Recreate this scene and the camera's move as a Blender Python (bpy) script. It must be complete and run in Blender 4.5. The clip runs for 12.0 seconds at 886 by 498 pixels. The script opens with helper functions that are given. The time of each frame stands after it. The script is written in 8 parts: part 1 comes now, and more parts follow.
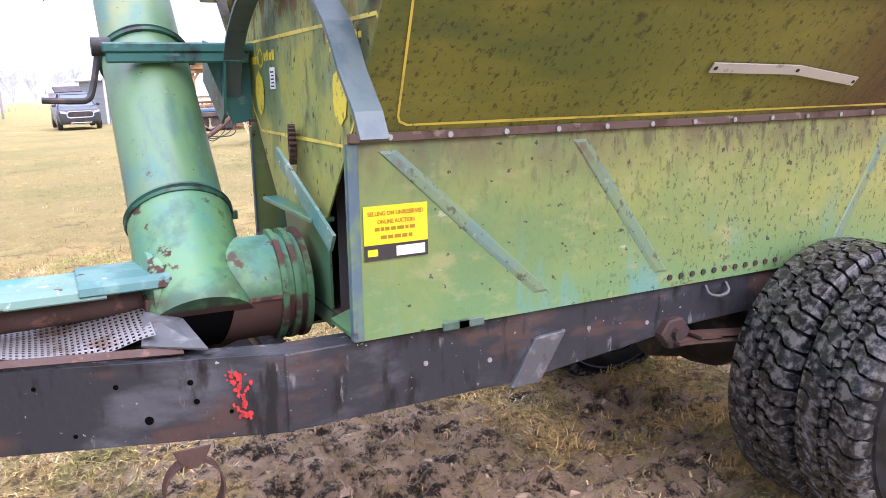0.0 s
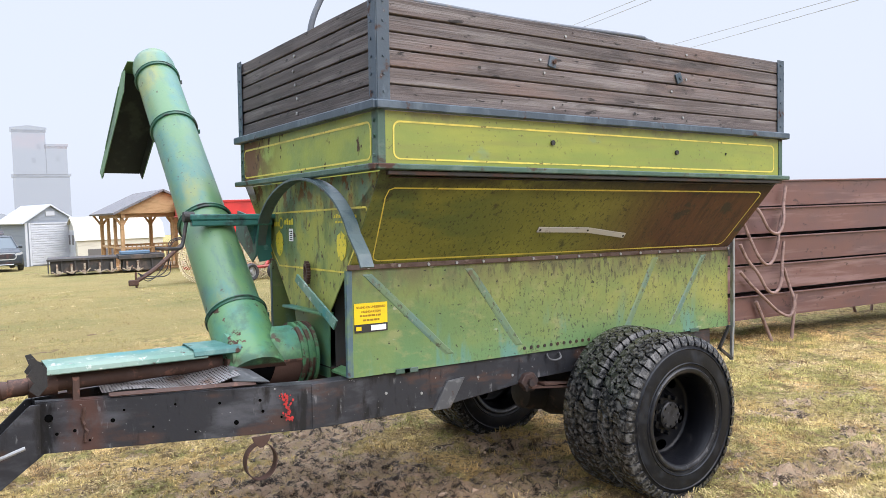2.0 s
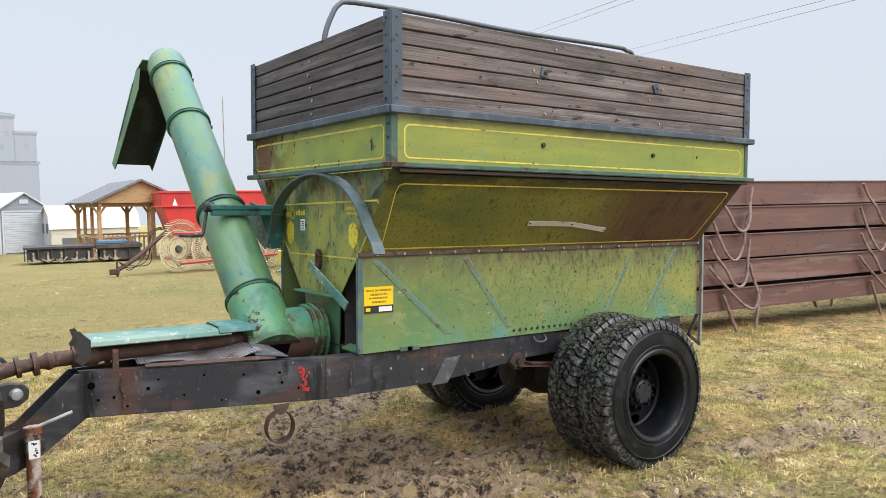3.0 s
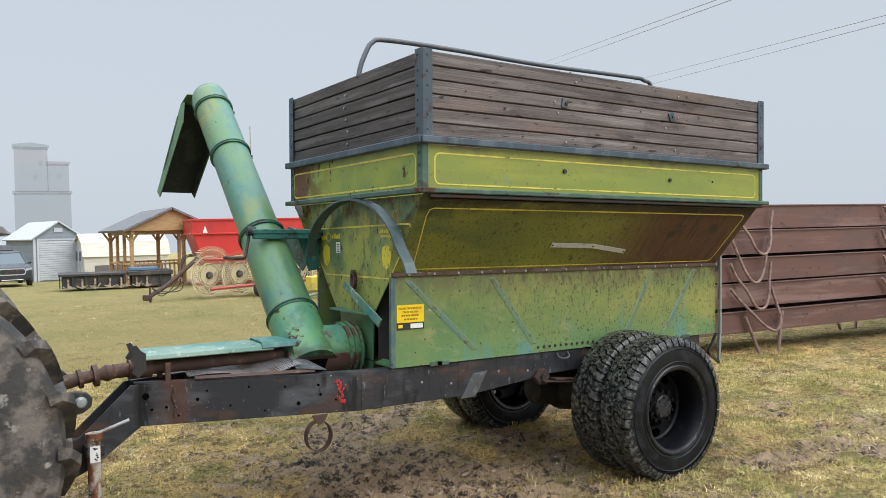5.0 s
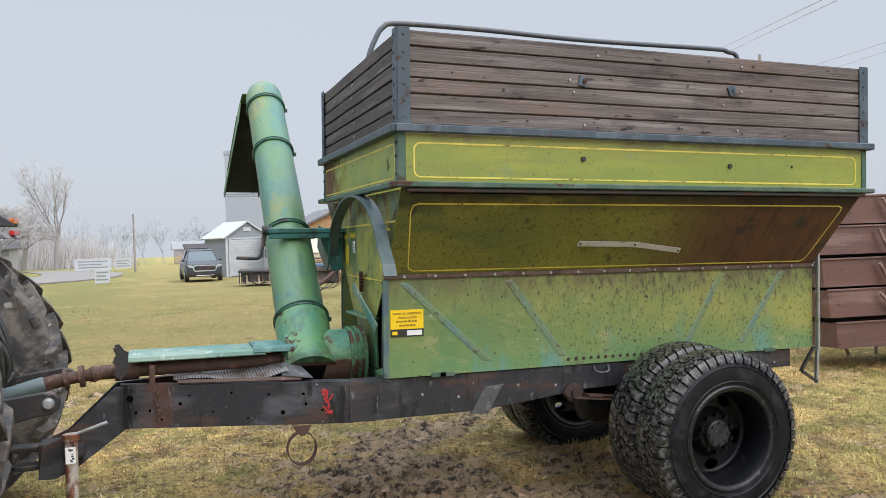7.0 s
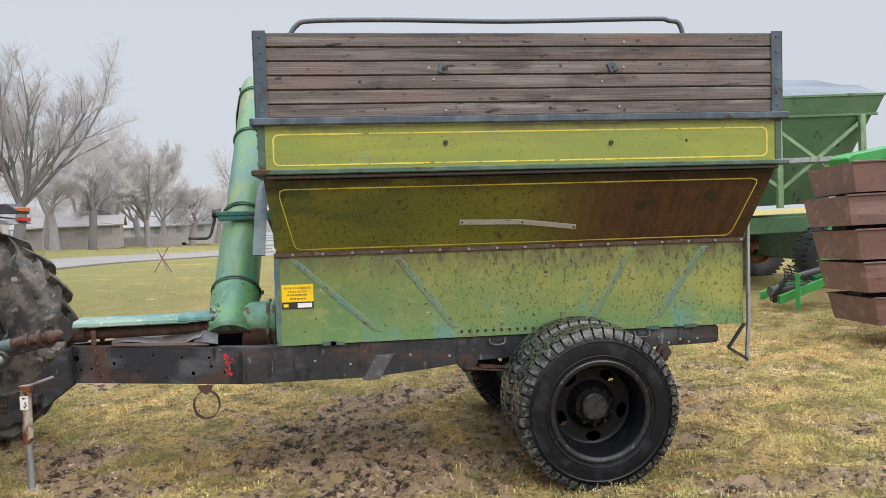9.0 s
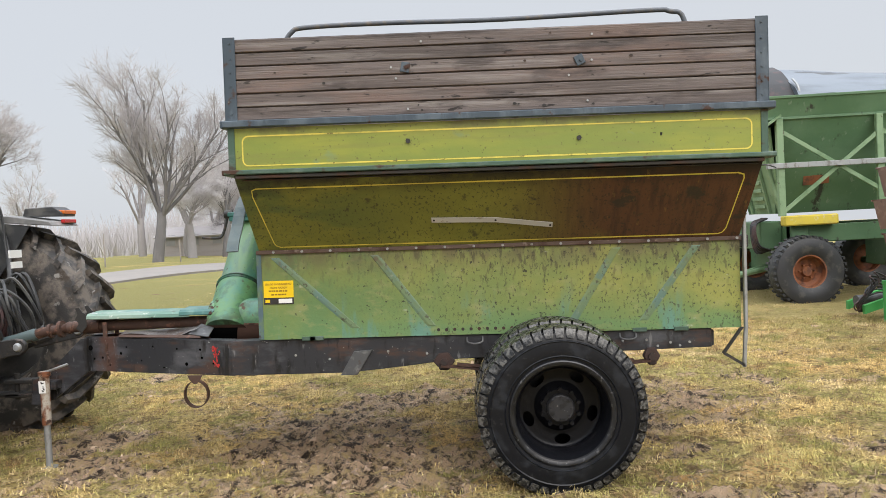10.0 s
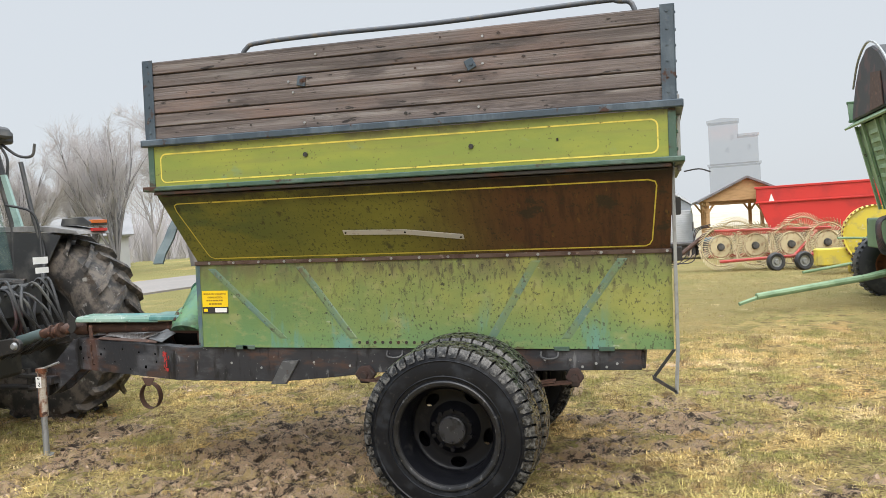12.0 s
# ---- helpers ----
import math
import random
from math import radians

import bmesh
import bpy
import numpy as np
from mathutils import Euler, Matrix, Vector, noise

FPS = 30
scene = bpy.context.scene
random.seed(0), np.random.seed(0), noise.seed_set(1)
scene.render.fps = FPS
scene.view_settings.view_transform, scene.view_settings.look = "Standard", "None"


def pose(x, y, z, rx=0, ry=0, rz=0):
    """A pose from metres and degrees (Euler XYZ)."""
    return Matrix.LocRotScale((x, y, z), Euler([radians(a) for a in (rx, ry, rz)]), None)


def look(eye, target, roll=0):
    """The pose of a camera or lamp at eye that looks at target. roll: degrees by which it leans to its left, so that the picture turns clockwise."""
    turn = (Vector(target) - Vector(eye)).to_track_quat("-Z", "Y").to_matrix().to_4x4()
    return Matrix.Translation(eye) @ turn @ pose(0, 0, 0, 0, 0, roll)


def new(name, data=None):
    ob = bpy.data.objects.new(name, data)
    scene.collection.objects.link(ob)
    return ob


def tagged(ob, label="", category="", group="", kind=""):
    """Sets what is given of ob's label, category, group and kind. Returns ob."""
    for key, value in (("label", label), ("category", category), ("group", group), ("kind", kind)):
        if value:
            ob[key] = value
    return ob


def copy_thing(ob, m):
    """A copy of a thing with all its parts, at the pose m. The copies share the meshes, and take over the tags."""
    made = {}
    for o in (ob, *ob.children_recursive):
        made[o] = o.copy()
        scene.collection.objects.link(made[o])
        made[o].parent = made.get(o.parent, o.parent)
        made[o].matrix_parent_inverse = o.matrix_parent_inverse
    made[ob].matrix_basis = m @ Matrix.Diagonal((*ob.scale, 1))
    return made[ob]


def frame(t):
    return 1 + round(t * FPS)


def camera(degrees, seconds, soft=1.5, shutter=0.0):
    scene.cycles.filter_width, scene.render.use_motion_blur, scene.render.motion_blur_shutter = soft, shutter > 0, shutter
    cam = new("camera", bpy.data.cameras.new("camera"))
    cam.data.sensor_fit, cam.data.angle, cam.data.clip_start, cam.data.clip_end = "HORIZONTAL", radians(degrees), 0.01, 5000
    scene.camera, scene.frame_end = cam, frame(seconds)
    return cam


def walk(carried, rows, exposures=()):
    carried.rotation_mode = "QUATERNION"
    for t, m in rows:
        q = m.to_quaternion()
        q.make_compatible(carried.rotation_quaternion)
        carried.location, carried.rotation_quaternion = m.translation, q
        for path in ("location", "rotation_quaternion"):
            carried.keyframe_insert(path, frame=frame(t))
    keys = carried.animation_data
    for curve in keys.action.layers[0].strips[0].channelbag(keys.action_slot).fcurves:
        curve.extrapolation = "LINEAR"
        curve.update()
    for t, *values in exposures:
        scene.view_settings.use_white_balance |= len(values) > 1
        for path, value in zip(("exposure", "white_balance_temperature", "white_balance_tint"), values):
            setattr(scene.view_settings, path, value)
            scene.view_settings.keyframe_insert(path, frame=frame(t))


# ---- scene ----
cam = camera(59.5, 12.0, soft=0.45)
PATH = [
    (0, (-0.709, -1.944, 1.588), (0.177, -0.209, 1.139), -2.0),
    (0.5, (-0.935, -2.461, 1.647), (0.004, -0.698, 1.561), -1.4),
    (1, (-1.273, -2.847, 1.698), (-0.162, -1.186, 1.626), -0.1),
    (1.5, (-1.477, -3.264, 1.703), (-0.387, -1.59, 1.607), -1.2),
    (2, (-1.748, -3.533, 1.699), (-0.642, -1.87, 1.598), -1.9),
    (2.5, (-2.043, -3.703, 1.695), (-0.89, -2.075, 1.556), -1.5),
    (3, (-2.132, -3.819, 1.701), (-0.97, -2.195, 1.584), -1.0),
    (5, (-2.318, -4.044, 1.679), (-1.205, -2.383, 1.632), -1.3),
    (5.5, (-2.214, -4.059, 1.679), (-1.14, -2.372, 1.622), -2.5),
    (6, (-1.926, -4.125, 1.663), (-0.975, -2.367, 1.576), -2.9),
    (6.5, (-1.577, -4.13, 1.635), (-0.743, -2.313, 1.571), -2.1),
    (6.7, (-1.407, -4.12, 1.643), (-0.631, -2.277, 1.592), -2.0),
    (8.3, (-0.162, -4.57, 1.691), (0.252, -2.614, 1.629), -1.3),
    (8.5, (0.006, -4.674, 1.659), (0.385, -2.712, 1.585), -1.6),
    (9, (0.438, -4.871, 1.652), (0.69, -2.89, 1.55), -2.9),
    (9.5, (0.884, -4.847, 1.591), (1.011, -2.853, 1.503), -2.9),
    (10, (1.388, -4.941, 1.535), (1.314, -2.943, 1.473), -3.1),
    (10.5, (1.829, -4.875, 1.517), (1.621, -2.887, 1.457), -3.8),
    (11, (2.308, -4.879, 1.52), (1.963, -2.91, 1.464), -4.0),
    (11.5, (2.69, -4.809, 1.524), (2.205, -2.869, 1.483), -3.7),
    (12, (3.013, -4.57, 1.561), (2.473, -2.645, 1.506), -3.5),
]
walk(cam, [(t, look(eye, target, roll)) for t, eye, target, roll in PATH],
     [(0.0, 0.90, 5950, 33), (0.5, 0.70, 5720, 30), (1.0, 0.60, 5950, 29), (1.5, 0.51, 6000, 22), (2.0, 0.42, 6150, 17), (3.0, 0.24, 6330, 13), (5.0, 0.0, 6250, 10), (6.5, 0.0, 6300, 13), (8.5, 0.02, 6320, 13), (9.5, 0.08, 6650, 13), (11.0, 0.15, 6650, 12), (12.0, 0.17, 6600, 11)])

# ---- world and sun: an overcast, misty day ----
world = bpy.data.worlds.new("overcast_sky")
scene.world = world
world.use_nodes = True
wn, wl = world.node_tree.nodes, world.node_tree.links
wn.clear()
sky = wn.new("ShaderNodeTexSky")
sky.sky_type = "NISHITA"
sky.sun_disc = False
sky.sun_elevation = radians(38)
sky.sun_rotation = radians(157)
sky.dust_density = 4.0
sky_dim = wn.new("ShaderNodeMix")
sky_dim.data_type = "RGBA"
sky_dim.blend_type = "MULTIPLY"
sky_dim.inputs[0].default_value = 1.0
sky_dim.inputs[7].default_value = (0.10, 0.10, 0.10, 1)
cloud = wn.new("ShaderNodeMix")
cloud.data_type = "RGBA"
cloud.inputs[0].default_value = 0.88
cloud.inputs[7].default_value = (0.66, 0.715, 0.765, 1)
way = wn.new("ShaderNodeTexCoord")
way_xyz = wn.new("ShaderNodeSeparateXYZ")
wl.new(way.outputs["Generated"], way_xyz.inputs[0])
bright = wn.new("ShaderNodeMapRange")
bright.interpolation_type = "SMOOTHSTEP"
bright.inputs[1].default_value, bright.inputs[2].default_value = 0.34, 0.95
bright.inputs[3].default_value, bright.inputs[4].default_value = 1.0, 4.7
wl.new(way_xyz.outputs[2], bright.inputs[0])
w_bg, w_out = wn.new("ShaderNodeBackground"), wn.new("ShaderNodeOutputWorld")
wl.new(sky.outputs[0], sky_dim.inputs[6])
wl.new(sky_dim.outputs[2], cloud.inputs[6])
wl.new(cloud.outputs[2], w_bg.inputs[0])
wl.new(w_bg.outputs[0], w_out.inputs[0])
wl.new(bright.outputs[0], w_bg.inputs[1])
sun_data = bpy.data.lights.new("sun", "SUN")
sun_data.energy, sun_data.angle, sun_data.color = 1.5, radians(50), (1.0, 0.97, 0.92)
sun = new("sun", sun_data)
sun.matrix_world = look((6, -14, 12), (0, 0, 0))

# ---- tools ----
def root(name, m=None, **tags):
    ob = new(name)
    ob.empty_display_size = 0.2
    if m is not None:
        ob.matrix_world = m
    return tagged(ob, **tags)


def mesh_of(bm, name, material, smooth=None):
    me = bpy.data.meshes.new(name)
    bmesh.ops.recalc_face_normals(bm, faces=bm.faces[:])
    bm.to_mesh(me)
    bm.free()
    for m in material if isinstance(material, (list, tuple)) else [material]:
        me.materials.append(m)
    if smooth is not None:
        me.shade_smooth()
        if smooth < 180:
            me.set_sharp_from_angle(angle=radians(smooth))
    return me


def part(name, bm, material, parent=None, label="", smooth=None, m=None):
    ob = new(name, mesh_of(bm, name, material, smooth))
    if parent is not None:
        ob.parent = parent
    if m is not None:
        ob.matrix_basis = m
    if label:
        ob["label"] = label
    return ob


def box(bm, x0, x1, y0, y1, z0, z1, bevel=0.0, m=None, mat=0):
    v = [bm.verts.new((x, y, z)) for x in (x0, x1) for y in (y0, y1) for z in (z0, z1)]
    fs = [bm.faces.new([v[i] for i in q]) for q in ((0, 1, 3, 2), (4, 6, 7, 5), (0, 4, 5, 1), (2, 3, 7, 6), (0, 2, 6, 4), (1, 5, 7, 3))]
    for f in fs:
        f.material_index = mat
    if m is not None:
        bmesh.ops.transform(bm, matrix=m, verts=v)
    if bevel:
        es = list({e for f in fs for e in f.edges})
        bmesh.ops.recalc_face_normals(bm, faces=fs)
        bmesh.ops.bevel(bm, geom=es, offset=bevel, segments=1, affect="EDGES", profile=0.5)
    return bm


def prism(bm, poly, axis, a, b, bevel=0.0, m=None, mat=0):
    """A polygon of (u, v) drawn out along an axis from a to b: x takes (y, z), y takes (x, z), z takes (x, y)."""
    def put(u, v, w):
        return {"x": (w, u, v), "y": (u, w, v), "z": (u, v, w)}[axis]
    lo = [bm.verts.new(put(u, v, a)) for u, v in poly]
    hi = [bm.verts.new(put(u, v, b)) for u, v in poly]
    n = len(poly)
    fs = [bm.faces.new(lo), bm.faces.new(hi[::-1])]
    fs += [bm.faces.new((lo[i], hi[i], hi[(i + 1) % n], lo[(i + 1) % n])) for i in range(n)]
    for f in fs:
        f.material_index = mat
    if m is not None:
        bmesh.ops.transform(bm, matrix=m, verts=lo + hi)
    if bevel:
        bmesh.ops.recalc_face_normals(bm, faces=fs)
        bmesh.ops.bevel(bm, geom=list({e for f in fs for e in f.edges}), offset=bevel, segments=1, affect="EDGES", profile=0.5)
    return bm


def plate(bm, corners, thick, bevel=0.0):
    """A flat sheet through the given 3D corners, thickened both ways along its normal."""
    c = [Vector(p) for p in corners]
    n = (c[1] - c[0]).cross(c[2] - c[0]).normalized() * thick / 2
    lo, hi = [bm.verts.new(p - n) for p in c], [bm.verts.new(p + n) for p in c]
    k = len(c)
    fs = [bm.faces.new(lo[::-1]), bm.faces.new(hi)]
    fs += [bm.faces.new((lo[i], lo[(i + 1) % k], hi[(i + 1) % k], hi[i])) for i in range(k)]
    if bevel:
        bmesh.ops.recalc_face_normals(bm, faces=fs)
        bmesh.ops.bevel(bm, geom=list({e for f in fs for e in f.edges}), offset=bevel, segments=1, affect="EDGES", profile=0.5)
    return bm


def sweep(bm, pts, r, seg=8, caps=True, mat=0):
    """A tube along pts; r is one radius or one for each point."""
    pts = [Vector(p) for p in pts]
    rs = r if isinstance(r, (list, tuple)) else [r] * len(pts)
    side, rings = None, []
    for i, p in enumerate(pts):
        d = (pts[min(i + 1, len(pts) - 1)] - pts[max(i - 1, 0)]).normalized()
        if side is None:
            side = d.orthogonal().normalized()
        side = (side - d * side.dot(d)).normalized()
        up = d.cross(side)
        rings.append([bm.verts.new(p + (side * math.cos(a) + up * math.sin(a)) * rs[i]) for a in (math.tau * k / seg for k in range(seg))])
    for a, b in zip(rings, rings[1:]):
        for k in range(seg):
            bm.faces.new((a[k], a[(k + 1) % seg], b[(k + 1) % seg], b[k])).material_index = mat
    if caps:
        bm.faces.new(rings[0][::-1]).material_index = mat
        bm.faces.new(rings[-1]).material_index = mat
    return bm


def curve(pts, n=6):
    """A smooth line through pts (Catmull-Rom)."""
    p = [Vector(q) for q in pts]
    p = [2 * p[0] - p[1]] + p + [2 * p[-1] - p[-2]]
    out = []
    for i in range(1, len(p) - 2):
        for k in range(n):
            t = k / n
            a, b, c, d = p[i - 1:i + 3]
            out.append(0.5 * (2 * b + (c - a) * t + (2 * a - 5 * b + 4 * c - d) * t * t + (3 * b - a - 3 * c + d) * t ** 3))
    return out + [p[-2]]


def lathe(bm, profile, seg=48, m=None, mat=0, closed=False, caps=True):
    """Turns a profile of (radius, along) round the y axis."""
    rings = []
    for r, y in profile:
        rings.append([bm.verts.new((r * math.cos(a), y, r * math.sin(a))) for a in (math.tau * k / seg for k in range(seg))])
    pairs = list(zip(rings, rings[1:])) + ([(rings[-1], rings[0])] if closed else [])
    for a, b in pairs:
        for k in range(seg):
            bm.faces.new((a[k], a[(k + 1) % seg], b[(k + 1) % seg], b[k])).material_index = mat
    if caps and not closed:
        for ring, (r, _) in ((rings[0], profile[0]), (rings[-1], profile[-1])):
            if r > 1e-4:
                bm.faces.new(ring).material_index = mat
    if m is not None:
        bmesh.ops.transform(bm, matrix=m, verts=[v for ring in rings for v in ring])
    return bm


def round_rect(x0, x1, z0, z1, r, n=5):
    out = []
    for cx, cz, a0 in ((x1 - r, z1 - r, 0), (x0 + r, z1 - r, 90), (x0 + r, z0 + r, 180), (x1 - r, z0 + r, 270)):
        out += [(cx + r * math.cos(radians(a0 + 90 * k / n)), cz + r * math.sin(radians(a0 + 90 * k / n))) for k in range(n + 1)]
    return out


def stripe(bm, loop, w, put, closed=True):
    """A painted line of width w along a loop of (u, v), set in space by put(u, v)."""
    n = len(loop)
    inner, outer = [], []
    for i, (u, v) in enumerate(loop):
        a = loop[(i - 1) % n] if closed or i else loop[i]
        b = loop[(i + 1) % n] if closed or i < n - 1 else loop[i]
        d = Vector((b[0] - a[0], b[1] - a[1])).normalized()
        k = w / 2 * (0.85 + 0.3 * noise.noise((u * 3, v * 3, 1.0)))
        inner.append(bm.verts.new(put(u - d.y * k, v + d.x * k)))
        outer.append(bm.verts.new(put(u + d.y * k, v - d.x * k)))
    for i in range(n if closed else n - 1):
        j = (i + 1) % n
        bm.faces.new((inner[i], inner[j], outer[j], outer[i]))
    return bm


def dense(loop, step=0.06):
    out = []
    for (a, b), (c, d) in zip(loop, loop[1:] + loop[:1]):
        k = max(1, int(math.hypot(c - a, d - b) / step))
        out += [(a + (c - a) * i / k, b + (d - b) * i / k) for i in range(k)]
    return out


def bolt(bm, p, n, r=0.012, h=0.008):
    p, n = Vector(p), Vector(n).normalized()
    sweep(bm, [p - n * 0.002, p + n * h], r, 6)


def ribbon(bm, pts, across, thick):
    """A bent strip of constant width (the vector across) and thickness along a line of points."""
    pts = [Vector(p) for p in pts]
    across = Vector(across)
    rings = []
    for i, p in enumerate(pts):
        d = (pts[min(i + 1, len(pts) - 1)] - pts[max(i - 1, 0)]).normalized()
        n = d.cross(across).normalized() * thick
        rings.append([bm.verts.new(q) for q in (p, p + across, p + across + n, p + n)])
    for a, c in zip(rings, rings[1:]):
        for k in range(4):
            bm.faces.new((a[k], a[(k + 1) % 4], c[(k + 1) % 4], c[k]))
    bm.faces.new(rings[0][::-1]), bm.faces.new(rings[-1])
    return bm


def trough_shell(bm, lo, hi, t):
    """An open box between a lower and an upper ring of corners, with walls t thick."""
    cx = sum(p[0] for p in hi) / 4
    cy = sum(p[1] for p in hi) / 4

    def inset(p, up):
        return (p[0] + (t if p[0] < cx else -t), p[1] + (t if p[1] < cy else -t), p[2] + up)
    ol, oh = [bm.verts.new(p) for p in lo], [bm.verts.new(p) for p in hi]
    il, ih = [bm.verts.new(inset(p, t)) for p in lo], [bm.verts.new(inset(p, 0)) for p in hi]
    bm.faces.new(ol[::-1]), bm.faces.new(il)
    for i in range(4):
        j = (i + 1) % 4
        bm.faces.new((ol[i], ol[j], oh[j], oh[i]))
        bm.faces.new((il[j], il[i], ih[i], ih[j]))
        bm.faces.new((oh[i], oh[j], ih[j], ih[i]))
    return bm


# ---- materials ----
def surface(name, base, layers=(), rough=0.5, metal=0.0, bump=0.15, grain=40.0, vary=0.0, spec=0.5, island=False, alpha=None):
    """A weathered surface. A layer is (colour, scale, low, high[, options]): noise between low and high lets the colour through;
    options: ax, a, b fade it in along an object axis from a to b; r sets its roughness; amt its strength; det its detail."""
    mat = bpy.data.materials.new(name)
    mat.use_nodes = True
    nt = mat.node_tree
    n, l = nt.nodes, nt.links
    bsdf = n["Principled BSDF"]
    co = n.new("ShaderNodeTexCoord").outputs["Object"]
    info = n.new("ShaderNodeObjectInfo").outputs["Random"] if vary and not island else None
    if island:
        info = n.new("ShaderNodeNewGeometry").outputs["Random Per Island"]
    if vary and not island:
        add = n.new("ShaderNodeVectorMath")
        add.operation = "MULTIPLY_ADD"
        l.new(info, add.inputs[0])
        add.inputs[1].default_value = (37.0, 17.0, 29.0)
        l.new(co, add.inputs[2])
        co = add.outputs[0]
    xyz = n.new("ShaderNodeSeparateXYZ")
    l.new(n.new("ShaderNodeTexCoord").outputs["Object"], xyz.inputs[0])

    def noise_at(scale, detail=7.0, rgh=0.6):
        mp = n.new("ShaderNodeMapping")
        mp.inputs["Scale"].default_value = scale if isinstance(scale, (tuple, list)) else (scale,) * 3
        l.new(co, mp.inputs[0])
        t = n.new("ShaderNodeTexNoise")
        t.inputs["Scale"].default_value = 1.0
        t.inputs["Detail"].default_value = detail
        t.inputs["Roughness"].default_value = rgh
        l.new(mp.outputs[0], t.inputs["Vector"])
        return t.outputs["Fac"]

    def ranged(v, lo, hi):
        r = n.new("ShaderNodeMapRange")
        r.interpolation_type = "SMOOTHSTEP"
        r.inputs[1].default_value, r.inputs[2].default_value = lo, hi
        l.new(v, r.inputs[0])
        return r.outputs[0]

    def times(a, b):
        m = n.new("ShaderNodeMath")
        m.operation = "MULTIPLY"
        l.new(a, m.inputs[0])
        if isinstance(b, (int, float)):
            m.inputs[1].default_value = b
        else:
            l.new(b, m.inputs[1])
        return m.outputs[0]

    rgb = n.new("ShaderNodeRGB")
    rgb.outputs[0].default_value = (*base, 1)
    col = rgb.outputs[0]
    val = n.new("ShaderNodeValue")
    val.outputs[0].default_value = rough
    rgh = val.outputs[0]
    for colour, scale, lo, hi, *more in layers:
        opt = more[0] if more else {}
        f = ranged(noise_at(scale, opt.get("det", 7.0)), lo, hi)
        for ax, a, b in opt.get("fade", ()):
            f = times(f, ranged(xyz.outputs["xyz".index(ax)], a, b) if a < b else ranged(times(xyz.outputs["xyz".index(ax)], -1.0), -a, -b))
        if opt.get("amt", 1.0) < 1:
            f = times(f, opt["amt"])
        mx = n.new("ShaderNodeMix")
        mx.data_type = "RGBA"
        l.new(f, mx.inputs[0])
        l.new(col, mx.inputs[6])
        mx.inputs[7].default_value = (*colour, 1)
        col = mx.outputs[2]
        if "r" in opt:
            mr = n.new("ShaderNodeMix")
            l.new(f, mr.inputs[0])
            l.new(rgh, mr.inputs[2])
            mr.inputs[3].default_value = opt["r"]
            rgh = mr.outputs[0]
    if vary:
        hsv = n.new("ShaderNodeHueSaturation")
        r = n.new("ShaderNodeMapRange")
        r.inputs[3].default_value, r.inputs[4].default_value = 1 - vary, 1 + vary
        l.new(info, r.inputs[0])
        l.new(r.outputs[0], hsv.inputs["Value"])
        l.new(col, hsv.inputs["Color"])
        col = hsv.outputs[0]
    l.new(col, bsdf.inputs["Base Color"])
    l.new(rgh, bsdf.inputs["Roughness"])
    bsdf.inputs["Metallic"].default_value = metal
    bsdf.inputs["Specular IOR Level"].default_value = spec
    if alpha is not None:
        bsdf.inputs["Alpha"].default_value = alpha
    if bump:
        b = n.new("ShaderNodeBump")
        b.inputs["Strength"].default_value = bump
        b.inputs["Distance"].default_value = 0.01
        l.new(noise_at(grain, 5.0), b.inputs["Height"])
        l.new(b.outputs[0], bsdf.inputs["Normal"])
    return mat


RUST, RUSTD, DIRT, BLACKISH = (0.16, 0.055, 0.022), (0.055, 0.025, 0.015), (0.10, 0.075, 0.05), (0.02, 0.02, 0.016)
side_paint = surface("faded_green_side_paint", (0.185, 0.235, 0.07), [
    ((0.285, 0.29, 0.075), (1.0, 1, 1.6), 0.40, 0.60, {"fade": [("x", 0.3, 1.6)]}),
    ((0.115, 0.20, 0.075), (1.8, 1, 2.4), 0.44, 0.62, {"fade": [("x", 1.7, 0.2)]}),
    ((0.12, 0.235, 0.10), (1.4, 1, 3.0), 0.36, 0.60, {"fade": [("z", 1.12, 0.88)], "amt": 0.8}),
    ((0.115, 0.26, 0.225), (3.2, 1, 0.8), 0.54, 0.63, {"fade": [("z", 1.25, 0.90)], "amt": 0.8}),
    ((0.31, 0.30, 0.13), (6, 2, 12), 0.52, 0.70, {"amt": 0.55}),
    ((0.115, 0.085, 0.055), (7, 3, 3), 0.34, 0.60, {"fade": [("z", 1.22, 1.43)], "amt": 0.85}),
    ((0.085, 0.075, 0.04), (34, 20, 12), 0.53, 0.62, {"fade": [("z", 1.02, 1.36), ("x", -0.6, 1.6)], "amt": 0.8}),
    ((0.05, 0.05, 0.03), (70, 60, 48), 0.58, 0.64, {"amt": 0.75, "det": 4, "fade": [("x", 0.2, 1.5)]}),
    ((0.03, 0.03, 0.02), (24, 20, 30), 0.66, 0.68, {"amt": 0.9, "det": 4}),
    ((0.40, 0.42, 0.34), (9, 3, 18), 0.66, 0.71, {"amt": 0.6}),
    ((0.09, 0.05, 0.03), (3.0, 2, 20), 0.60, 0.68, {"fade": [("z", 0.92, 0.86)]}),
], rough=0.46, bump=0.16, grain=50, spec=0.4)
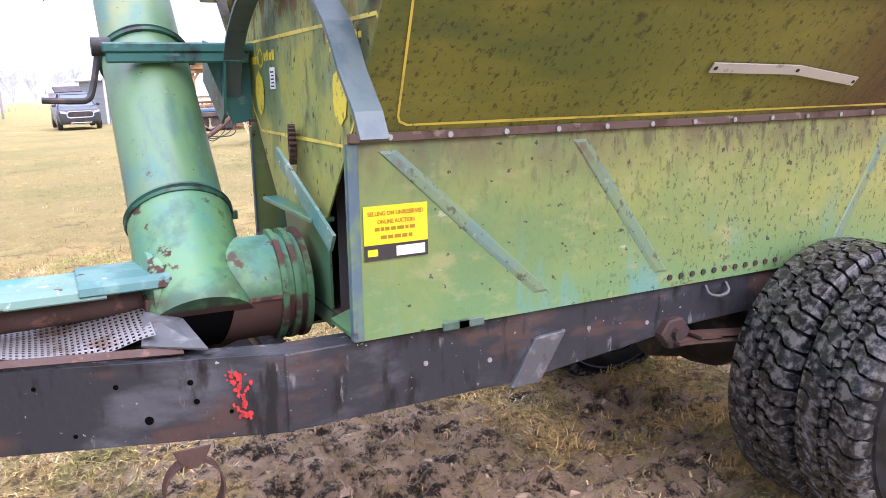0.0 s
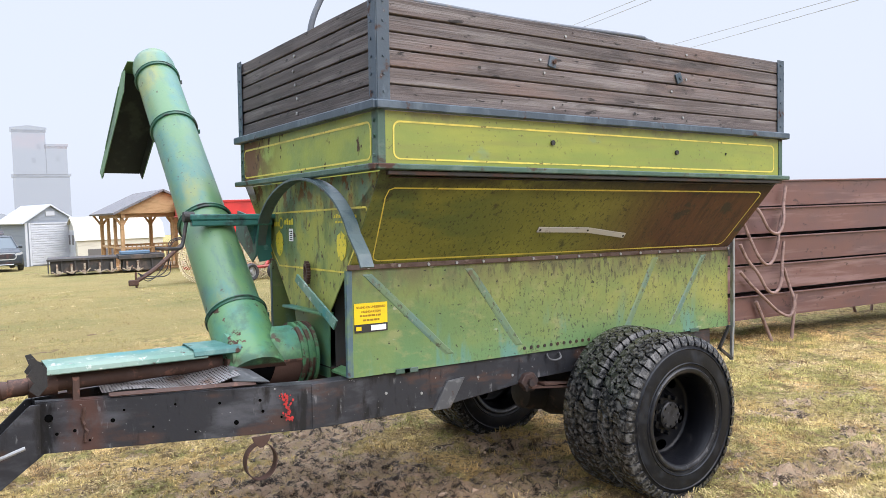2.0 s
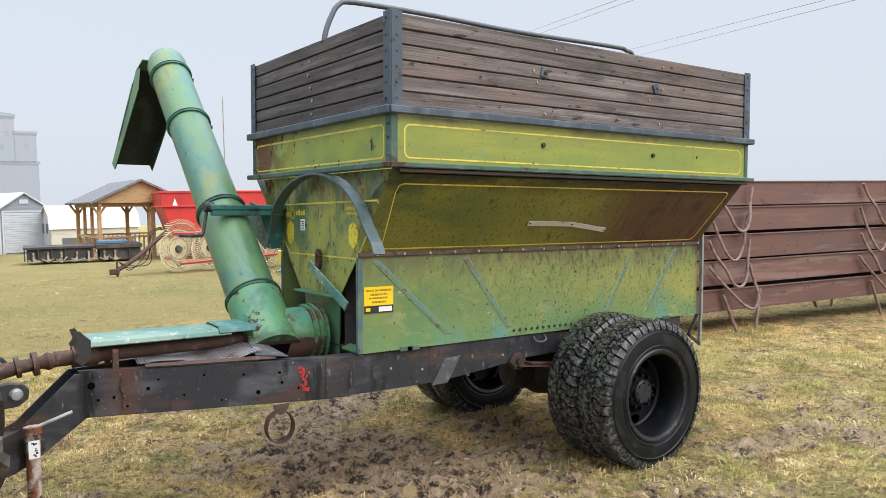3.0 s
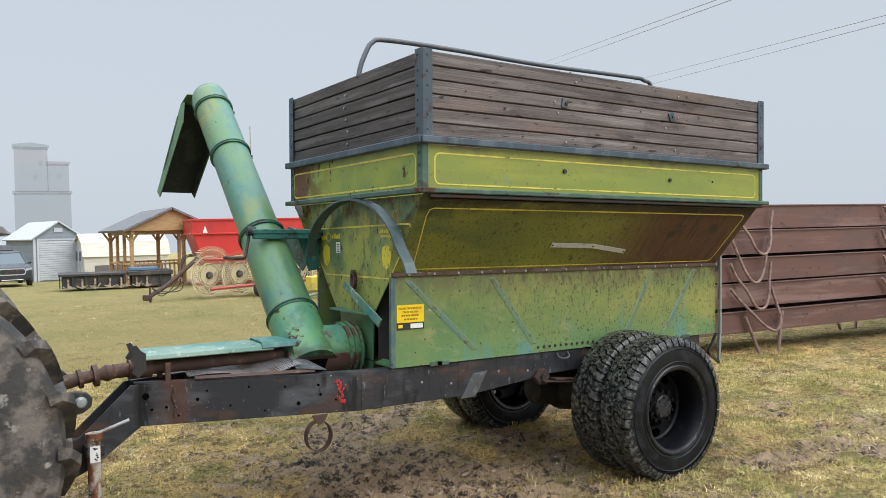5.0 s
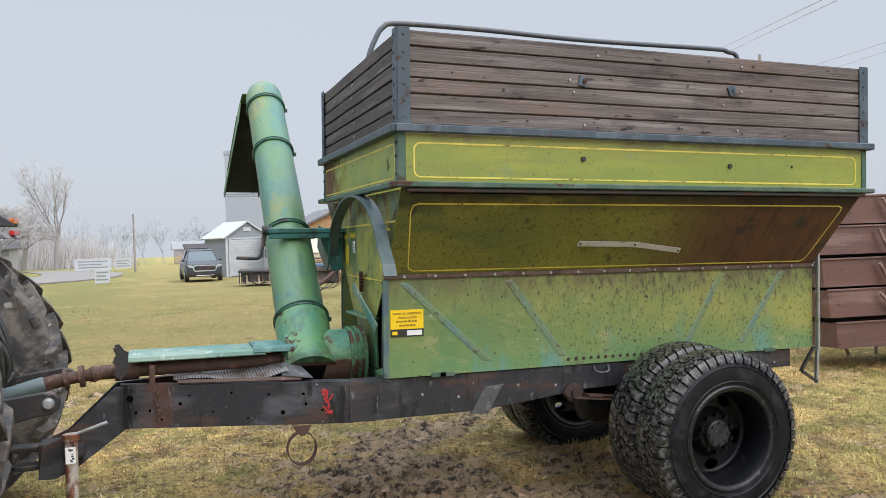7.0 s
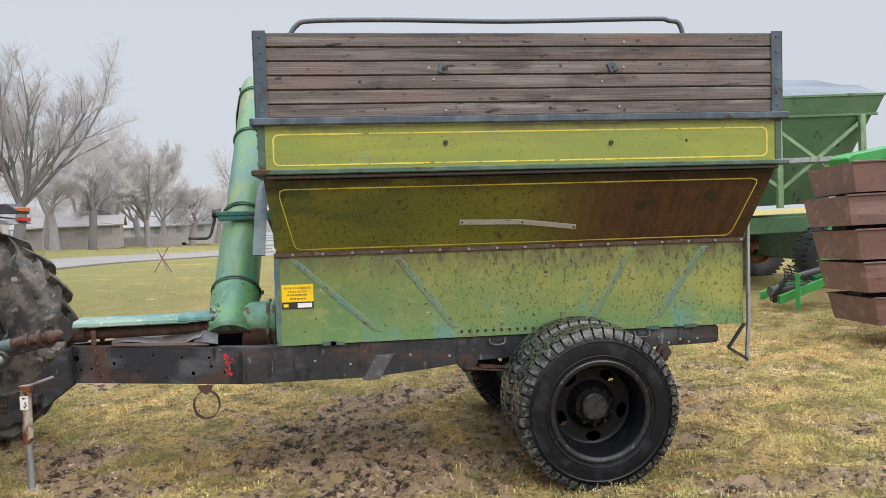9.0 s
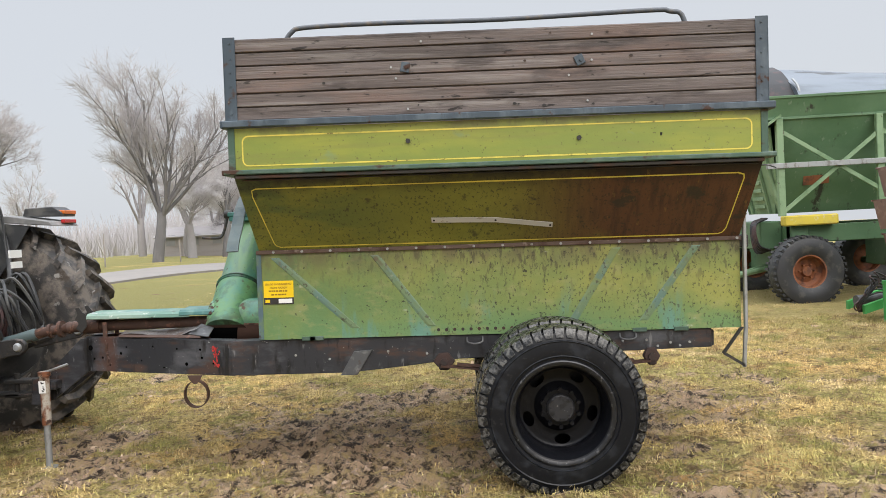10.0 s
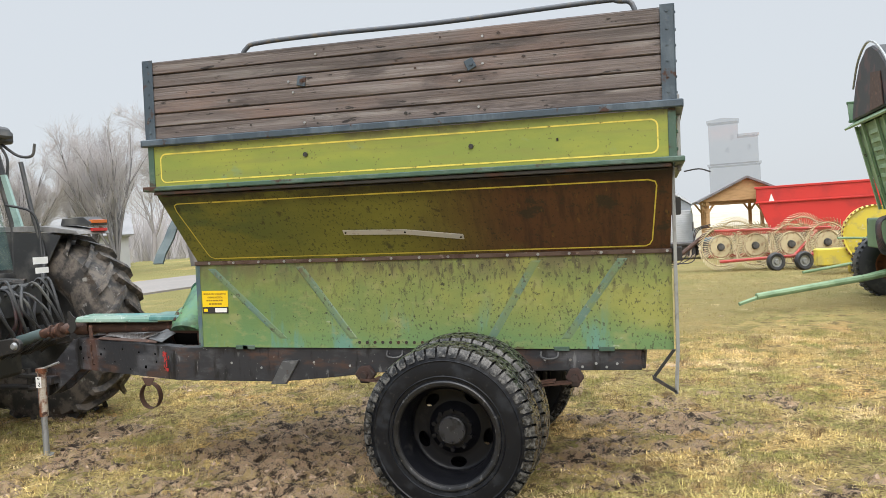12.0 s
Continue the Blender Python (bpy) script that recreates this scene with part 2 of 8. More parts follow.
band_paint = surface("chartreuse_band_paint", (0.275, 0.295, 0.045), [
    ((0.195, 0.245, 0.045), (0.8, 1, 3), 0.40, 0.62),
    ((0.17, 0.25, 0.13), (3, 3, 5), 0.62, 0.70, {"amt": 0.7}),
    ((0.20, 0.21, 0.05), (1.5, 1, 20), 0.46, 0.66, {"amt": 0.6}),
    ((0.10, 0.09, 0.03), (50, 50, 50), 0.63, 0.68, {"amt": 0.7, "det": 4}),
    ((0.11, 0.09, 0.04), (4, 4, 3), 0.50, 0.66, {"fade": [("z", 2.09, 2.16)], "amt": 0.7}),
], rough=0.38, bump=0.08)
band_front = surface("chartreuse_front_paint", (0.27, 0.31, 0.04), [
    ((0.17, 0.24, 0.05), (2, 2, 3), 0.42, 0.62),
    ((0.13, 0.065, 0.03), (5, 5, 6), 0.36, 0.52, {"fade": [("y", 0.62, 1.25)], "r": 0.85}),
    (RUSTD, (14, 14, 10), 0.60, 0.66, {"r": 0.85}),
], rough=0.4)
hopper_paint = surface("mossy_olive_hopper_paint", (0.165, 0.165, 0.028), [
    ((0.215, 0.215, 0.037), (1.3, 2, 2.5), 0.42, 0.62),
    ((0.085, 0.115, 0.03), (1.2, 2, 3.5), 0.46, 0.62, {"fade": [("x", 1.2, 0.2)]}),
    ((0.098, 0.042, 0.017), (1.5, 2, 2.2), 0.22, 0.46, {"fade": [("x", 1.25, 2.25)], "r": 0.8}),
    ((0.034, 0.018, 0.010), (26, 6, 2.2), 0.44, 0.66, {"fade": [("x", 1.3, 2.4)], "amt": 0.6}),
    ((0.035, 0.033, 0.016), (38, 24, 30), 0.60, 0.66, {"amt": 0.5, "det": 6}),
    ((0.03, 0.027, 0.016), (5, 3, 7), 0.60, 0.67, {"amt": 0.8, "det": 12}),
    ((0.07, 0.115, 0.045), (2.0, 2, 5), 0.54, 0.66, {"fade": [("x", 1.6, 0.4)], "amt": 0.6}),
    ((0.03, 0.026, 0.012), (60, 40, 50), 0.58, 0.64, {"amt": 0.7, "det": 4}),
    # top edge: the rail's shadow painted in along with dirt
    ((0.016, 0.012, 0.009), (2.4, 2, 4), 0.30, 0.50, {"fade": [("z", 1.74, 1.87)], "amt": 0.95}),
    ((0.24, 0.15, 0.03), (22, 10, 9), 0.62, 0.70, {"fade": [("x", 1.2, 2.4)], "amt": 0.35}),
], rough=0.52, bump=0.25)
front_paint = surface("worn_yellow_green_front_paint", (0.27, 0.30, 0.075), [
    ((0.40, 0.35, 0.05), (3, 2.4, 2.0), 0.44, 0.62, {"amt": 0.55}),
    ((0.075, 0.175, 0.13), (2, 2.2, 1.8), 0.46, 0.60, {"amt": 0.8}),
    ((0.10, 0.15, 0.05), (3, 6, 3), 0.50, 0.64, {"amt": 0.8}),
    ((0.20, 0.09, 0.04), (14, 14, 9), 0.50, 0.60, {"fade": [("z", 1.62, 1.88)], "r": 0.9}),
    (RUSTD, (30, 34, 20), 0.60, 0.66, {"det": 5}),
    ((0.05, 0.045, 0.03), (6, 9, 4), 0.58, 0.68, {"amt": 0.8}),
], rough=0.45)
auger_paint = surface("faded_auger_green", (0.095, 0.20, 0.085), [
    ((0.045, 0.165, 0.14), (3.2, 2.4, 2.4), 0.42, 0.60),
    ((0.20, 0.22, 0.05), (3.6, 1.3, 1.3), 0.48, 0.66, {"fade": [("x", -0.24, -0.44)]}),
    ((0.125, 0.215, 0.085), (1.5, 1.2, 1.2), 0.48, 0.66, {"amt": 0.8}),
    ((0.05, 0.12, 0.09), (8, 2, 2), 0.56, 0.68, {"amt": 0.7}),
    ((0.28, 0.31, 0.22), (16, 10, 10), 0.66, 0.72, {"amt": 0.5}),
    ((0.06, 0.045, 0.03), (9, 9, 9), 0.64, 0.70, {"r": 0.8}),
    ((0.03, 0.05, 0.035), (50, 50, 50), 0.66, 0.70, {"det": 4}),
], rough=0.36, bump=0.10)
elbow_paint = surface("rust_chipped_elbow_green", (0.10, 0.235, 0.095), [
    ((0.06, 0.20, 0.14), (3, 2.5, 3), 0.48, 0.64),
    (RUSTD, (9, 8, 9), 0.60, 0.64, {"fade": [("x", -0.18, -0.33)], "r": 0.9}),
    ((0.10, 0.05, 0.035), (14, 12, 14), 0.64, 0.68, {"r": 0.9}),
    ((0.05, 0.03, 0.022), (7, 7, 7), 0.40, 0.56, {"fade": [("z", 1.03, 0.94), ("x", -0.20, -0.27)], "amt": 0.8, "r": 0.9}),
    ((0.035, 0.10, 0.06), (5, 5, 5), 0.50, 0.62, {"amt": 0.7}),
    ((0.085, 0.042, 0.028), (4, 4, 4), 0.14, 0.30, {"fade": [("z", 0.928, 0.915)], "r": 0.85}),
], rough=0.4)
edge_blue = surface("panel_edge_blue_primer", (0.07, 0.12, 0.15), [((0.12, 0.19, 0.10), (8, 8, 5), 0.46, 0.60), (RUSTD, (12, 12, 9), 0.58, 0.66, {"r": 0.85})], rough=0.5)
hoop_steel = surface("dark_blue_grey_pipe", (0.085, 0.095, 0.11), [((0.14, 0.12, 0.10), (12, 12, 12), 0.52, 0.66)], rough=0.5)
shield_paint = surface("chipped_aqua_shield_paint", (0.115, 0.225, 0.175), [
    ((0.20, 0.29, 0.235), (4, 4, 4), 0.46, 0.62), ((0.45, 0.49, 0.44), (26, 22, 26), 0.59, 0.65, {"amt": 0.85}),
    ((0.04, 0.20, 0.20), (3, 3, 3), 0.55, 0.66),
    (RUSTD, (22, 22, 22), 0.64, 0.68),
], rough=0.45)
sleeve_paint = surface("dark_teal_sleeve_paint", (0.045, 0.15, 0.135), [((0.10, 0.22, 0.19), (7, 7, 7), 0.50, 0.64), (RUSTD, (12, 12, 12), 0.62, 0.68, {"r": 0.85})], rough=0.42)
blue_steel = surface("weathered_blue_steel", (0.040, 0.060, 0.080), [
    ((0.078, 0.105, 0.13), (8, 8, 4), 0.48, 0.66),
    (RUSTD, (10, 10, 10), 0.60, 0.68, {"r": 0.85}),
    ((0.25, 0.28, 0.28), (40, 40, 40), 0.68, 0.72),
], rough=0.45)
rail_paint = surface("green_grey_rail_paint", (0.045, 0.092, 0.065), [
    ((0.085, 0.13, 0.105), (7, 7, 10), 0.5, 0.66),
    (RUSTD, (5, 5, 8), 0.56, 0.66, {"r": 0.85}),
], rough=0.45)
old_brown = surface("rust_brown_edge", (0.10, 0.065, 0.05), [
    (RUSTD, (8, 8, 8), 0.45, 0.62), ((0.20, 0.15, 0.12), (14, 14, 20), 0.58, 0.68)], rough=0.75)
yellow_line = surface("yellow_pinstripe", (0.68, 0.56, 0.09), [
    ((0.48, 0.41, 0.08), (9, 9, 9), 0.48, 0.64), ((0.16, 0.14, 0.03), (30, 30, 30), 0.61, 0.67)], rough=0.45, bump=0)
frame_steel = surface("weathered_black_frame_steel", (0.027, 0.028, 0.032), [
    ((0.080, 0.082, 0.09), (2.2, 2.2, 6), 0.48, 0.66, {"r": 0.36}),
    ((0.012, 0.011, 0.011), (9, 9, 3), 0.54, 0.66),
    ((0.075, 0.042, 0.030), (2.6, 2.6, 7), 0.52, 0.64, {"r": 0.8, "amt": 0.85}),
    ((0.008, 0.008, 0.008), (14, 14, 4), 0.56, 0.66, {"amt": 0.8, "det": 9}),
    ((0.085, 0.042, 0.030), (6, 6, 3), 0.30, 0.50, {"fade": [("x", -1.10, -1.17), ("x", -1.34, -1.24)], "r": 0.85, "amt": 0.9}),
    ((0.20, 0.20, 0.20), (22, 22, 6), 0.62, 0.70, {"amt": 0.6}),
    ((0.30, 0.30, 0.29), (60, 60, 60), 0.70, 0.73, {"det": 3}),
], rough=0.45, bump=0.18, grain=30, spec=0.35)
rusty_steel = surface("rusty_driveline_steel", (0.065, 0.034, 0.024), [
    (RUSTD, (9, 9, 9), 0.42, 0.6), ((0.15, 0.07, 0.045), (16, 16, 16), 0.56, 0.66)], rough=0.7, bump=0.3)
red_mark = surface("red_paint_mark", (0.50, 0.035, 0.03), [((0.30, 0.03, 0.03), (25, 25, 25), 0.55, 0.62)], rough=0.6)
gusset_steel = surface("worn_grey_gusset", (0.07, 0.072, 0.075), [((0.15, 0.15, 0.15), (14, 14, 14), 0.5, 0.66), (RUSTD, (9, 9, 9), 0.6, 0.68)], rough=0.5)
dark_iron = surface("dark_greasy_iron", (0.022, 0.021, 0.02), [((0.08, 0.055, 0.04), (14, 14, 14), 0.55, 0.68)], rough=0.6, bump=0.3)
hopper_dark = surface("unpainted_hopper_inside", (0.03, 0.028, 0.025), [(RUSTD, (6, 6, 6), 0.5, 0.66)], rough=0.8)
steel_strip = surface("bare_zinc_strip", (0.55, 0.53, 0.50), [((0.30, 0.25, 0.2), (20, 20, 20), 0.58, 0.68)], rough=0.45, metal=0.2)
galv = surface("dull_galvanised_steel", (0.33, 0.34, 0.34), [((0.20, 0.19, 0.17), (14, 14, 7), 0.5, 0.66)], rough=0.5, metal=0.5)
mesh_steel = surface("perforated_grey_steel", (0.27, 0.255, 0.25), [((0.15, 0.10, 0.075), (7, 7, 7), 0.52, 0.64)], rough=0.45, metal=0.4)
plank_mat = surface("weathered_grey_plank", (0.130, 0.107, 0.100), [
    ((0.085, 0.068, 0.062), (1.3, 26, 40), 0.44, 0.64, {"det": 10}),
    ((0.215, 0.192, 0.180), (0.9, 12, 20), 0.50, 0.68, {"amt": 0.85}),
    ((0.155, 0.105, 0.088), (0.9, 3, 5), 0.52, 0.66, {"amt": 0.7}),
    ((0.05, 0.040, 0.038), (2.0, 5, 8), 0.52, 0.66, {"amt": 0.8, "det": 12}),
    ((0.02, 0.016, 0.014), (7, 20, 30), 0.63, 0.68),
], rough=0.75, bump=0.5, grain=(3, 90, 120), vary=0.14)
# front sideboard: the same grain in darker plank colours
dark_plank = surface("darker_front_plank", (0.078, 0.063, 0.058), [
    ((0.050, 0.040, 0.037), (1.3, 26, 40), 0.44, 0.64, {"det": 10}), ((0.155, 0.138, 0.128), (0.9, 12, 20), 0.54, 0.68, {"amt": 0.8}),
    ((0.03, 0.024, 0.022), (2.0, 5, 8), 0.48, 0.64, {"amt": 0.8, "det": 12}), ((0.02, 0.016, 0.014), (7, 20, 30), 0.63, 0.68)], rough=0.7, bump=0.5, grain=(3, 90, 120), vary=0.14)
tyre_rubber = surface("wet_black_tyre_rubber", (0.0062, 0.007, 0.0095), [
    ((0.016, 0.018, 0.022), (9, 9, 9), 0.50, 0.66, {"r": 0.5}), ((0.035, 0.036, 0.037), (30, 30, 30), 0.60, 0.68, {"amt": 0.5})], rough=0.34, bump=0.08, grain=60, spec=0.27)
# grey flecks: worn rubber, with the wet tread's sky sheen painted in
tread_rubber = surface("wet_worn_tread_rubber", (0.012, 0.013, 0.014), [
    ((0.02, 0.02, 0.021), (12, 12, 12), 0.5, 0.66), ((0.13, 0.127, 0.12), (34, 34, 34), 0.42, 0.64, {"det": 8, "r": 0.36, "amt": 0.75})], rough=0.2, bump=0.2, grain=60, spec=0.5)
hanger_rust = surface("rust_red_hanger_iron", (0.045, 0.024, 0.019), [((0.025, 0.018, 0.016), (9, 9, 9), 0.44, 0.6)], rough=0.75, bump=0.3)
guide_steel = surface("worn_teal_grey_guide", (0.075, 0.105, 0.105), [((0.045, 0.075, 0.085), (8, 8, 6), 0.48, 0.64), (RUSTD, (12, 12, 12), 0.62, 0.69)], rough=0.45)
muddy_rubber = surface("muddy_tractor_tyre_rubber", (0.036, 0.034, 0.033), [
    ((0.15, 0.128, 0.108), (10, 10, 10), 0.42, 0.62, {"r": 0.8, "det": 12}), ((0.05, 0.036, 0.025), (7, 7, 7), 0.56, 0.66), ((0.25, 0.24, 0.22), (14, 14, 14), 0.60, 0.70)], rough=0.6, bump=1.0, grain=12)
wheel_black = surface("black_wheel_paint", (0.0055, 0.0058, 0.0075), [((0.014, 0.0135, 0.014), (14, 14, 14), 0.58, 0.68, {"r": 0.7})], rough=0.34, spec=0.2)
# flat black: the shade inside holes and openings put into colour
hole_black = surface("black_hole_shade", (0.002, 0.002, 0.002), [], rough=0.9, bump=0, spec=0.05)
ring_steel = surface("worn_highlight_rim_steel", (0.022, 0.023, 0.026), [((0.012, 0.012, 0.013), (12, 12, 12), 0.45, 0.6), ((0.11, 0.11, 0.11), (30, 30, 30), 0.6, 0.68)], rough=0.3, metal=0.3)
hub_grey = surface("greasy_grey_hub", (0.030, 0.030, 0.033), [((0.012, 0.012, 0.012), (16, 16, 16), 0.48, 0.58), ((0.20, 0.20, 0.20), (40, 40, 40), 0.64, 0.68)], rough=0.5, metal=0.3)
rib_paint = surface("worn_green_rib", (0.135, 0.205, 0.110), [
    ((0.20, 0.24, 0.075), (1.0, 1, 1.6), 0.40, 0.60, {"fade": [("x", 0.5, 1.8)]}),
    ((0.105, 0.19, 0.165), (6, 3, 6), 0.42, 0.60, {"amt": 0.85}), ((0.27, 0.29, 0.22), (26, 9, 26), 0.60, 0.68, {"amt": 0.6}), ((0.06, 0.055, 0.035), (40, 40, 30), 0.57, 0.64, {"det": 5, "amt": 0.8}), ((0.12, 0.08, 0.05), (9, 3, 8), 0.5, 0.66, {"fade": [("z", 1.2, 1.4)]})], rough=0.45)
rusty_flange = surface("rusty_green_flange", (0.07, 0.19, 0.085), [((0.085, 0.042, 0.028), (8, 8, 8), 0.48, 0.60, {"r": 0.85}), (RUSTD, (14, 14, 14), 0.58, 0.66)], rough=0.5)
band_dark = surface("dark_green_clamp", (0.025, 0.10, 0.06), [((0.02, 0.03, 0.025), (12, 12, 12), 0.45, 0.62)], rough=0.4)
hinge_paint = surface("dark_teal_hinge_paint", (0.03, 0.14, 0.12), [((0.02, 0.03, 0.03), (6, 6, 6), 0.5, 0.64), ((0.10, 0.24, 0.22), (9, 9, 20), 0.58, 0.68)], rough=0.4)
# near-black colour carries the shade inside the spout hood
spout_in = surface("shade_dark_spout_inside", (0.016, 0.022, 0.016), [((0.04, 0.05, 0.035), 6.0, 0.5, 0.66)], rough=0.7)
spout_paint = surface("green_spout_paint", (0.085, 0.18, 0.075), [((0.035, 0.07, 0.04), (2.5, 2.5, 2.5), 0.45, 0.65)], rough=0.5)
jack_paint = surface("dirty_white_jack_paint", (0.42, 0.38, 0.32), [(RUST, (9, 9, 7), 0.46, 0.60, {"r": 0.85}), (RUSTD, (16, 16, 16), 0.58, 0.66)], rough=0.6)
white_paint = surface("white_paint", (0.75, 0.75, 0.73), [((0.55, 0.53, 0.48), 6.0, 0.55, 0.7)], rough=0.5)
sticker_yellow = surface("yellow_sticker", (0.85, 0.58, 0.01), [((0.78, 0.50, 0.02), 12.0, 0.5, 0.7)], rough=0.35, bump=0)
sticker_ink = surface("sticker_ink", (0.30, 0.17, 0.01), [], rough=0.4, bump=0)
crest_yellow = surface("worn_crest_yellow", (0.66, 0.54, 0.045), [((0.26, 0.28, 0.05), 40.0, 0.54, 0.62)], rough=0.5, bump=0)

# ---- ground, road ----
def lie(x, y):
    """Height of the land: level round the cart, falling gently away behind it."""
    far = max(0.0, math.hypot(x, y) - 6.0)
    k = min(1.0, max(0.0, (math.atan2(x, max(y, 1.0)) + 0.42) / 0.32))
    dip = 0.022 * math.exp(-((x - 1.7) ** 2 + y * y) / 5.0)
    return -(0.0005 + 0.008 * k) * min(far, 8.0) - (0.0005 + 0.0185 * k * k * (3 - 2 * k)) * max(0.0, far - 8.0) - dip


def muddy(x, y):
    """0 on grass, 1 in the wheel ruts and puddled mud round the cart."""
    a = math.exp(-(((x - 0.2) / 1.9) ** 2 + ((y - 0.75 + 0.12 * x) / 0.95) ** 2) ** 1.2)
    b = math.exp(-(((x - 3.0) / 1.4) ** 2 + ((y - 1.5) / 0.45) ** 2))
    c = math.exp(-(((x - 0.2) / 3.0) ** 2 + ((y + 1.1) / 1.0) ** 2))
    d = math.exp(-(((x + 2.0) / 1.9) ** 2 + ((y + 1.6) / 1.9) ** 2))
    k = 0.70 * a + 0.6 * b + 0.50 * c + 0.50 * d + 1.05 * noise.fractal((x * 0.8, y * 1.1, 3.0), 0.6, 2.1, 6) + 0.02
    k -= 0.16 * max(0.0, math.hypot(x - 0.5, y) - 4.2)
    return min(1.0, max(0.0, k))


def rough_ground(x, y, k):
    low = noise.fractal((x * 1.3, y * 1.3, 0), 0.9, 2.0, 3) * 0.012
    clod = noise.fractal((x * 5.0 + 2 * y, y * 8.0, 5), 0.5, 2.1, 4)
    tuft = abs(noise.noise((x * 4.2, y * 4.2, 9.0)))
    ridge = 1.0 - 2.4 * abs(noise.noise((x * 6.0 + 1.5 * y, y * 9.5, 31.0)))
    return low + 0.030 * k * ridge + clod * (0.008 + 0.042 * k) + 0.034 * tuft * (1 - 0.6 * k)


def spread(near, far, n_near, n_far):
    a = [near * k / n_near for k in range(n_near + 1)]
    g = (far / near) ** (1 / n_far)
    return a + [near * g ** (k + 1) for k in range(n_far)]


gx = spread(5.6, 2600, 190, 50)
gx = [1.2 - v for v in gx[:0:-1]] + [1.2 + v for v in gx]
gy = spread(5.6, 2600, 190, 50)
gy = [2.0 - v for v in gy[:0:-1]] + [2.0 + v for v in gy]
ground_mesh = bpy.data.meshes.new("ground")
verts, mud = [], []
for y in gy:
    for x in gx:
        d = math.hypot(x - 1, y)
        k = muddy(x, y) if d < 30 else 0.0
        fine = rough_ground(x, y, k) if d < 14 else 0.0
        broad = noise.noise((x * 0.12, y * 0.12, 7)) * 0.05 * min(1, max(0, (d - 8) / 30))
        verts.append((x, y, lie(x, y) + fine + broad - 0.02 * k))
        mud.append(k)
w, h = len(gx), len(gy)
ground_mesh.from_pydata(verts, [], [(j * w + i, j * w + i + 1, (j + 1) * w + i + 1, (j + 1) * w + i) for j in range(h - 1) for i in range(w - 1)])
ground_mesh.attributes.new("mud", "FLOAT", "POINT").data.foreach_set("value", mud)
ground_mesh.shade_smooth()
ground = tagged(new("ground", ground_mesh), label="straw-coloured winter grass field with wet muddy ruts", category="ground", kind="structure")


def ground_material():
    mat = bpy.data.materials.new("winter_grass_and_mud")
    mat.use_nodes = True
    n, l = mat.node_tree.nodes, mat.node_tree.links
    bsdf = n["Principled BSDF"]
    co = n.new("ShaderNodeTexCoord").outputs["Object"]

    def nz(s, det=6.0, rough=0.6):
        t = n.new("ShaderNodeTexNoise")
        t.inputs["Scale"].default_value, t.inputs["Detail"].default_value, t.inputs["Roughness"].default_value = s, det, rough
        l.new(co, t.inputs["Vector"])
        return t.outputs["Fac"]

    def ramp(v, lo, hi):
        r = n.new("ShaderNodeMapRange")
        r.interpolation_type = "SMOOTHSTEP"
        r.inputs[1].default_value, r.inputs[2].default_value = lo, hi
        l.new(v, r.inputs[0])
        return r.outputs[0]

    def mix(f, a, b):
        m = n.new("ShaderNodeMix")
        m.data_type = "RGBA"
        l.new(f, m.inputs[0])
        for s, v in ((6, a), (7, b)):
            if isinstance(v, tuple):
                m.inputs[s].default_value = (*v, 1)
            else:
                l.new(v, m.inputs[s])
        return m.outputs[2]

    straw = mix(ramp(nz(0.30), 0.36, 0.58), (0.76, 0.515, 0.205), (0.47, 0.395, 0.145))
    straw = mix(ramp(nz(1.1, 4.0), 0.48, 0.64), straw, (0.70, 0.43, 0.17))
    straw = mix(ramp(nz(2.4, 6.0), 0.49, 0.60), straw, (0.33, 0.29, 0.095))
    straw = mix(ramp(nz(4.5, 8.0, 0.65), 0.53, 0.62), straw, (0.20, 0.13, 0.06))
    xyz = n.new("ShaderNodeSeparateXYZ")
    l.new(co, xyz.inputs[0])
    lush = n.new("ShaderNodeMath")
    lush.operation = "MULTIPLY"
    l.new(ramp(xyz.outputs[1], 3.5, 13.0), lush.inputs[0])
    l.new(ramp(nz(0.22, 5.0), 0.26, 0.48), lush.inputs[1])
    straw = mix(lush.outputs[0], straw, (0.27, 0.25, 0.088))
    lawn = n.new("ShaderNodeMath")
    lawn.operation = "MULTIPLY"
    l.new(ramp(xyz.outputs[0], -3.5, -1.5), lawn.inputs[0])
    l.new(ramp(xyz.outputs[1], 2.5, 6.0), lawn.inputs[1])
    meadow = n.new("ShaderNodeMath")
    meadow.operation = "MULTIPLY"
    l.new(lawn.outputs[0], meadow.inputs[0])
    l.new(ramp(nz(0.5, 6.0), 0.30, 0.62), meadow.inputs[1])
    straw = mix(meadow.outputs[0], straw, (0.37, 0.295, 0.115))
    straw = mix(ramp(nz(0.85, 7.0, 0.62), 0.635, 0.68), straw, (0.22, 0.145, 0.08))
    thin = n.new("ShaderNodeMath")
    thin.operation = "MULTIPLY"
    near = n.new("ShaderNodeMapRange")
    l.new(xyz.outputs[1], near.inputs[0])
    near.inputs[1].default_value, near.inputs[2].default_value, near.inputs[3].default_value, near.inputs[4].default_value = 2.0, 7.0, 1.0, 0.15
    l.new(near.outputs[0], thin.inputs[0])
    pale = n.new("ShaderNodeMath")
    pale.operation = "MULTIPLY"
    l.new(near.outputs[0], pale.inputs[0])
    l.new(ramp(nz(13.0, 9.0, 0.75), 0.50, 0.62), pale.inputs[1])
    straw = mix(pale.outputs[0], straw, (0.70, 0.51, 0.26))
    l.new(ramp(nz(24.0, 9.0, 0.8), 0.48, 0.58), thin.inputs[1])
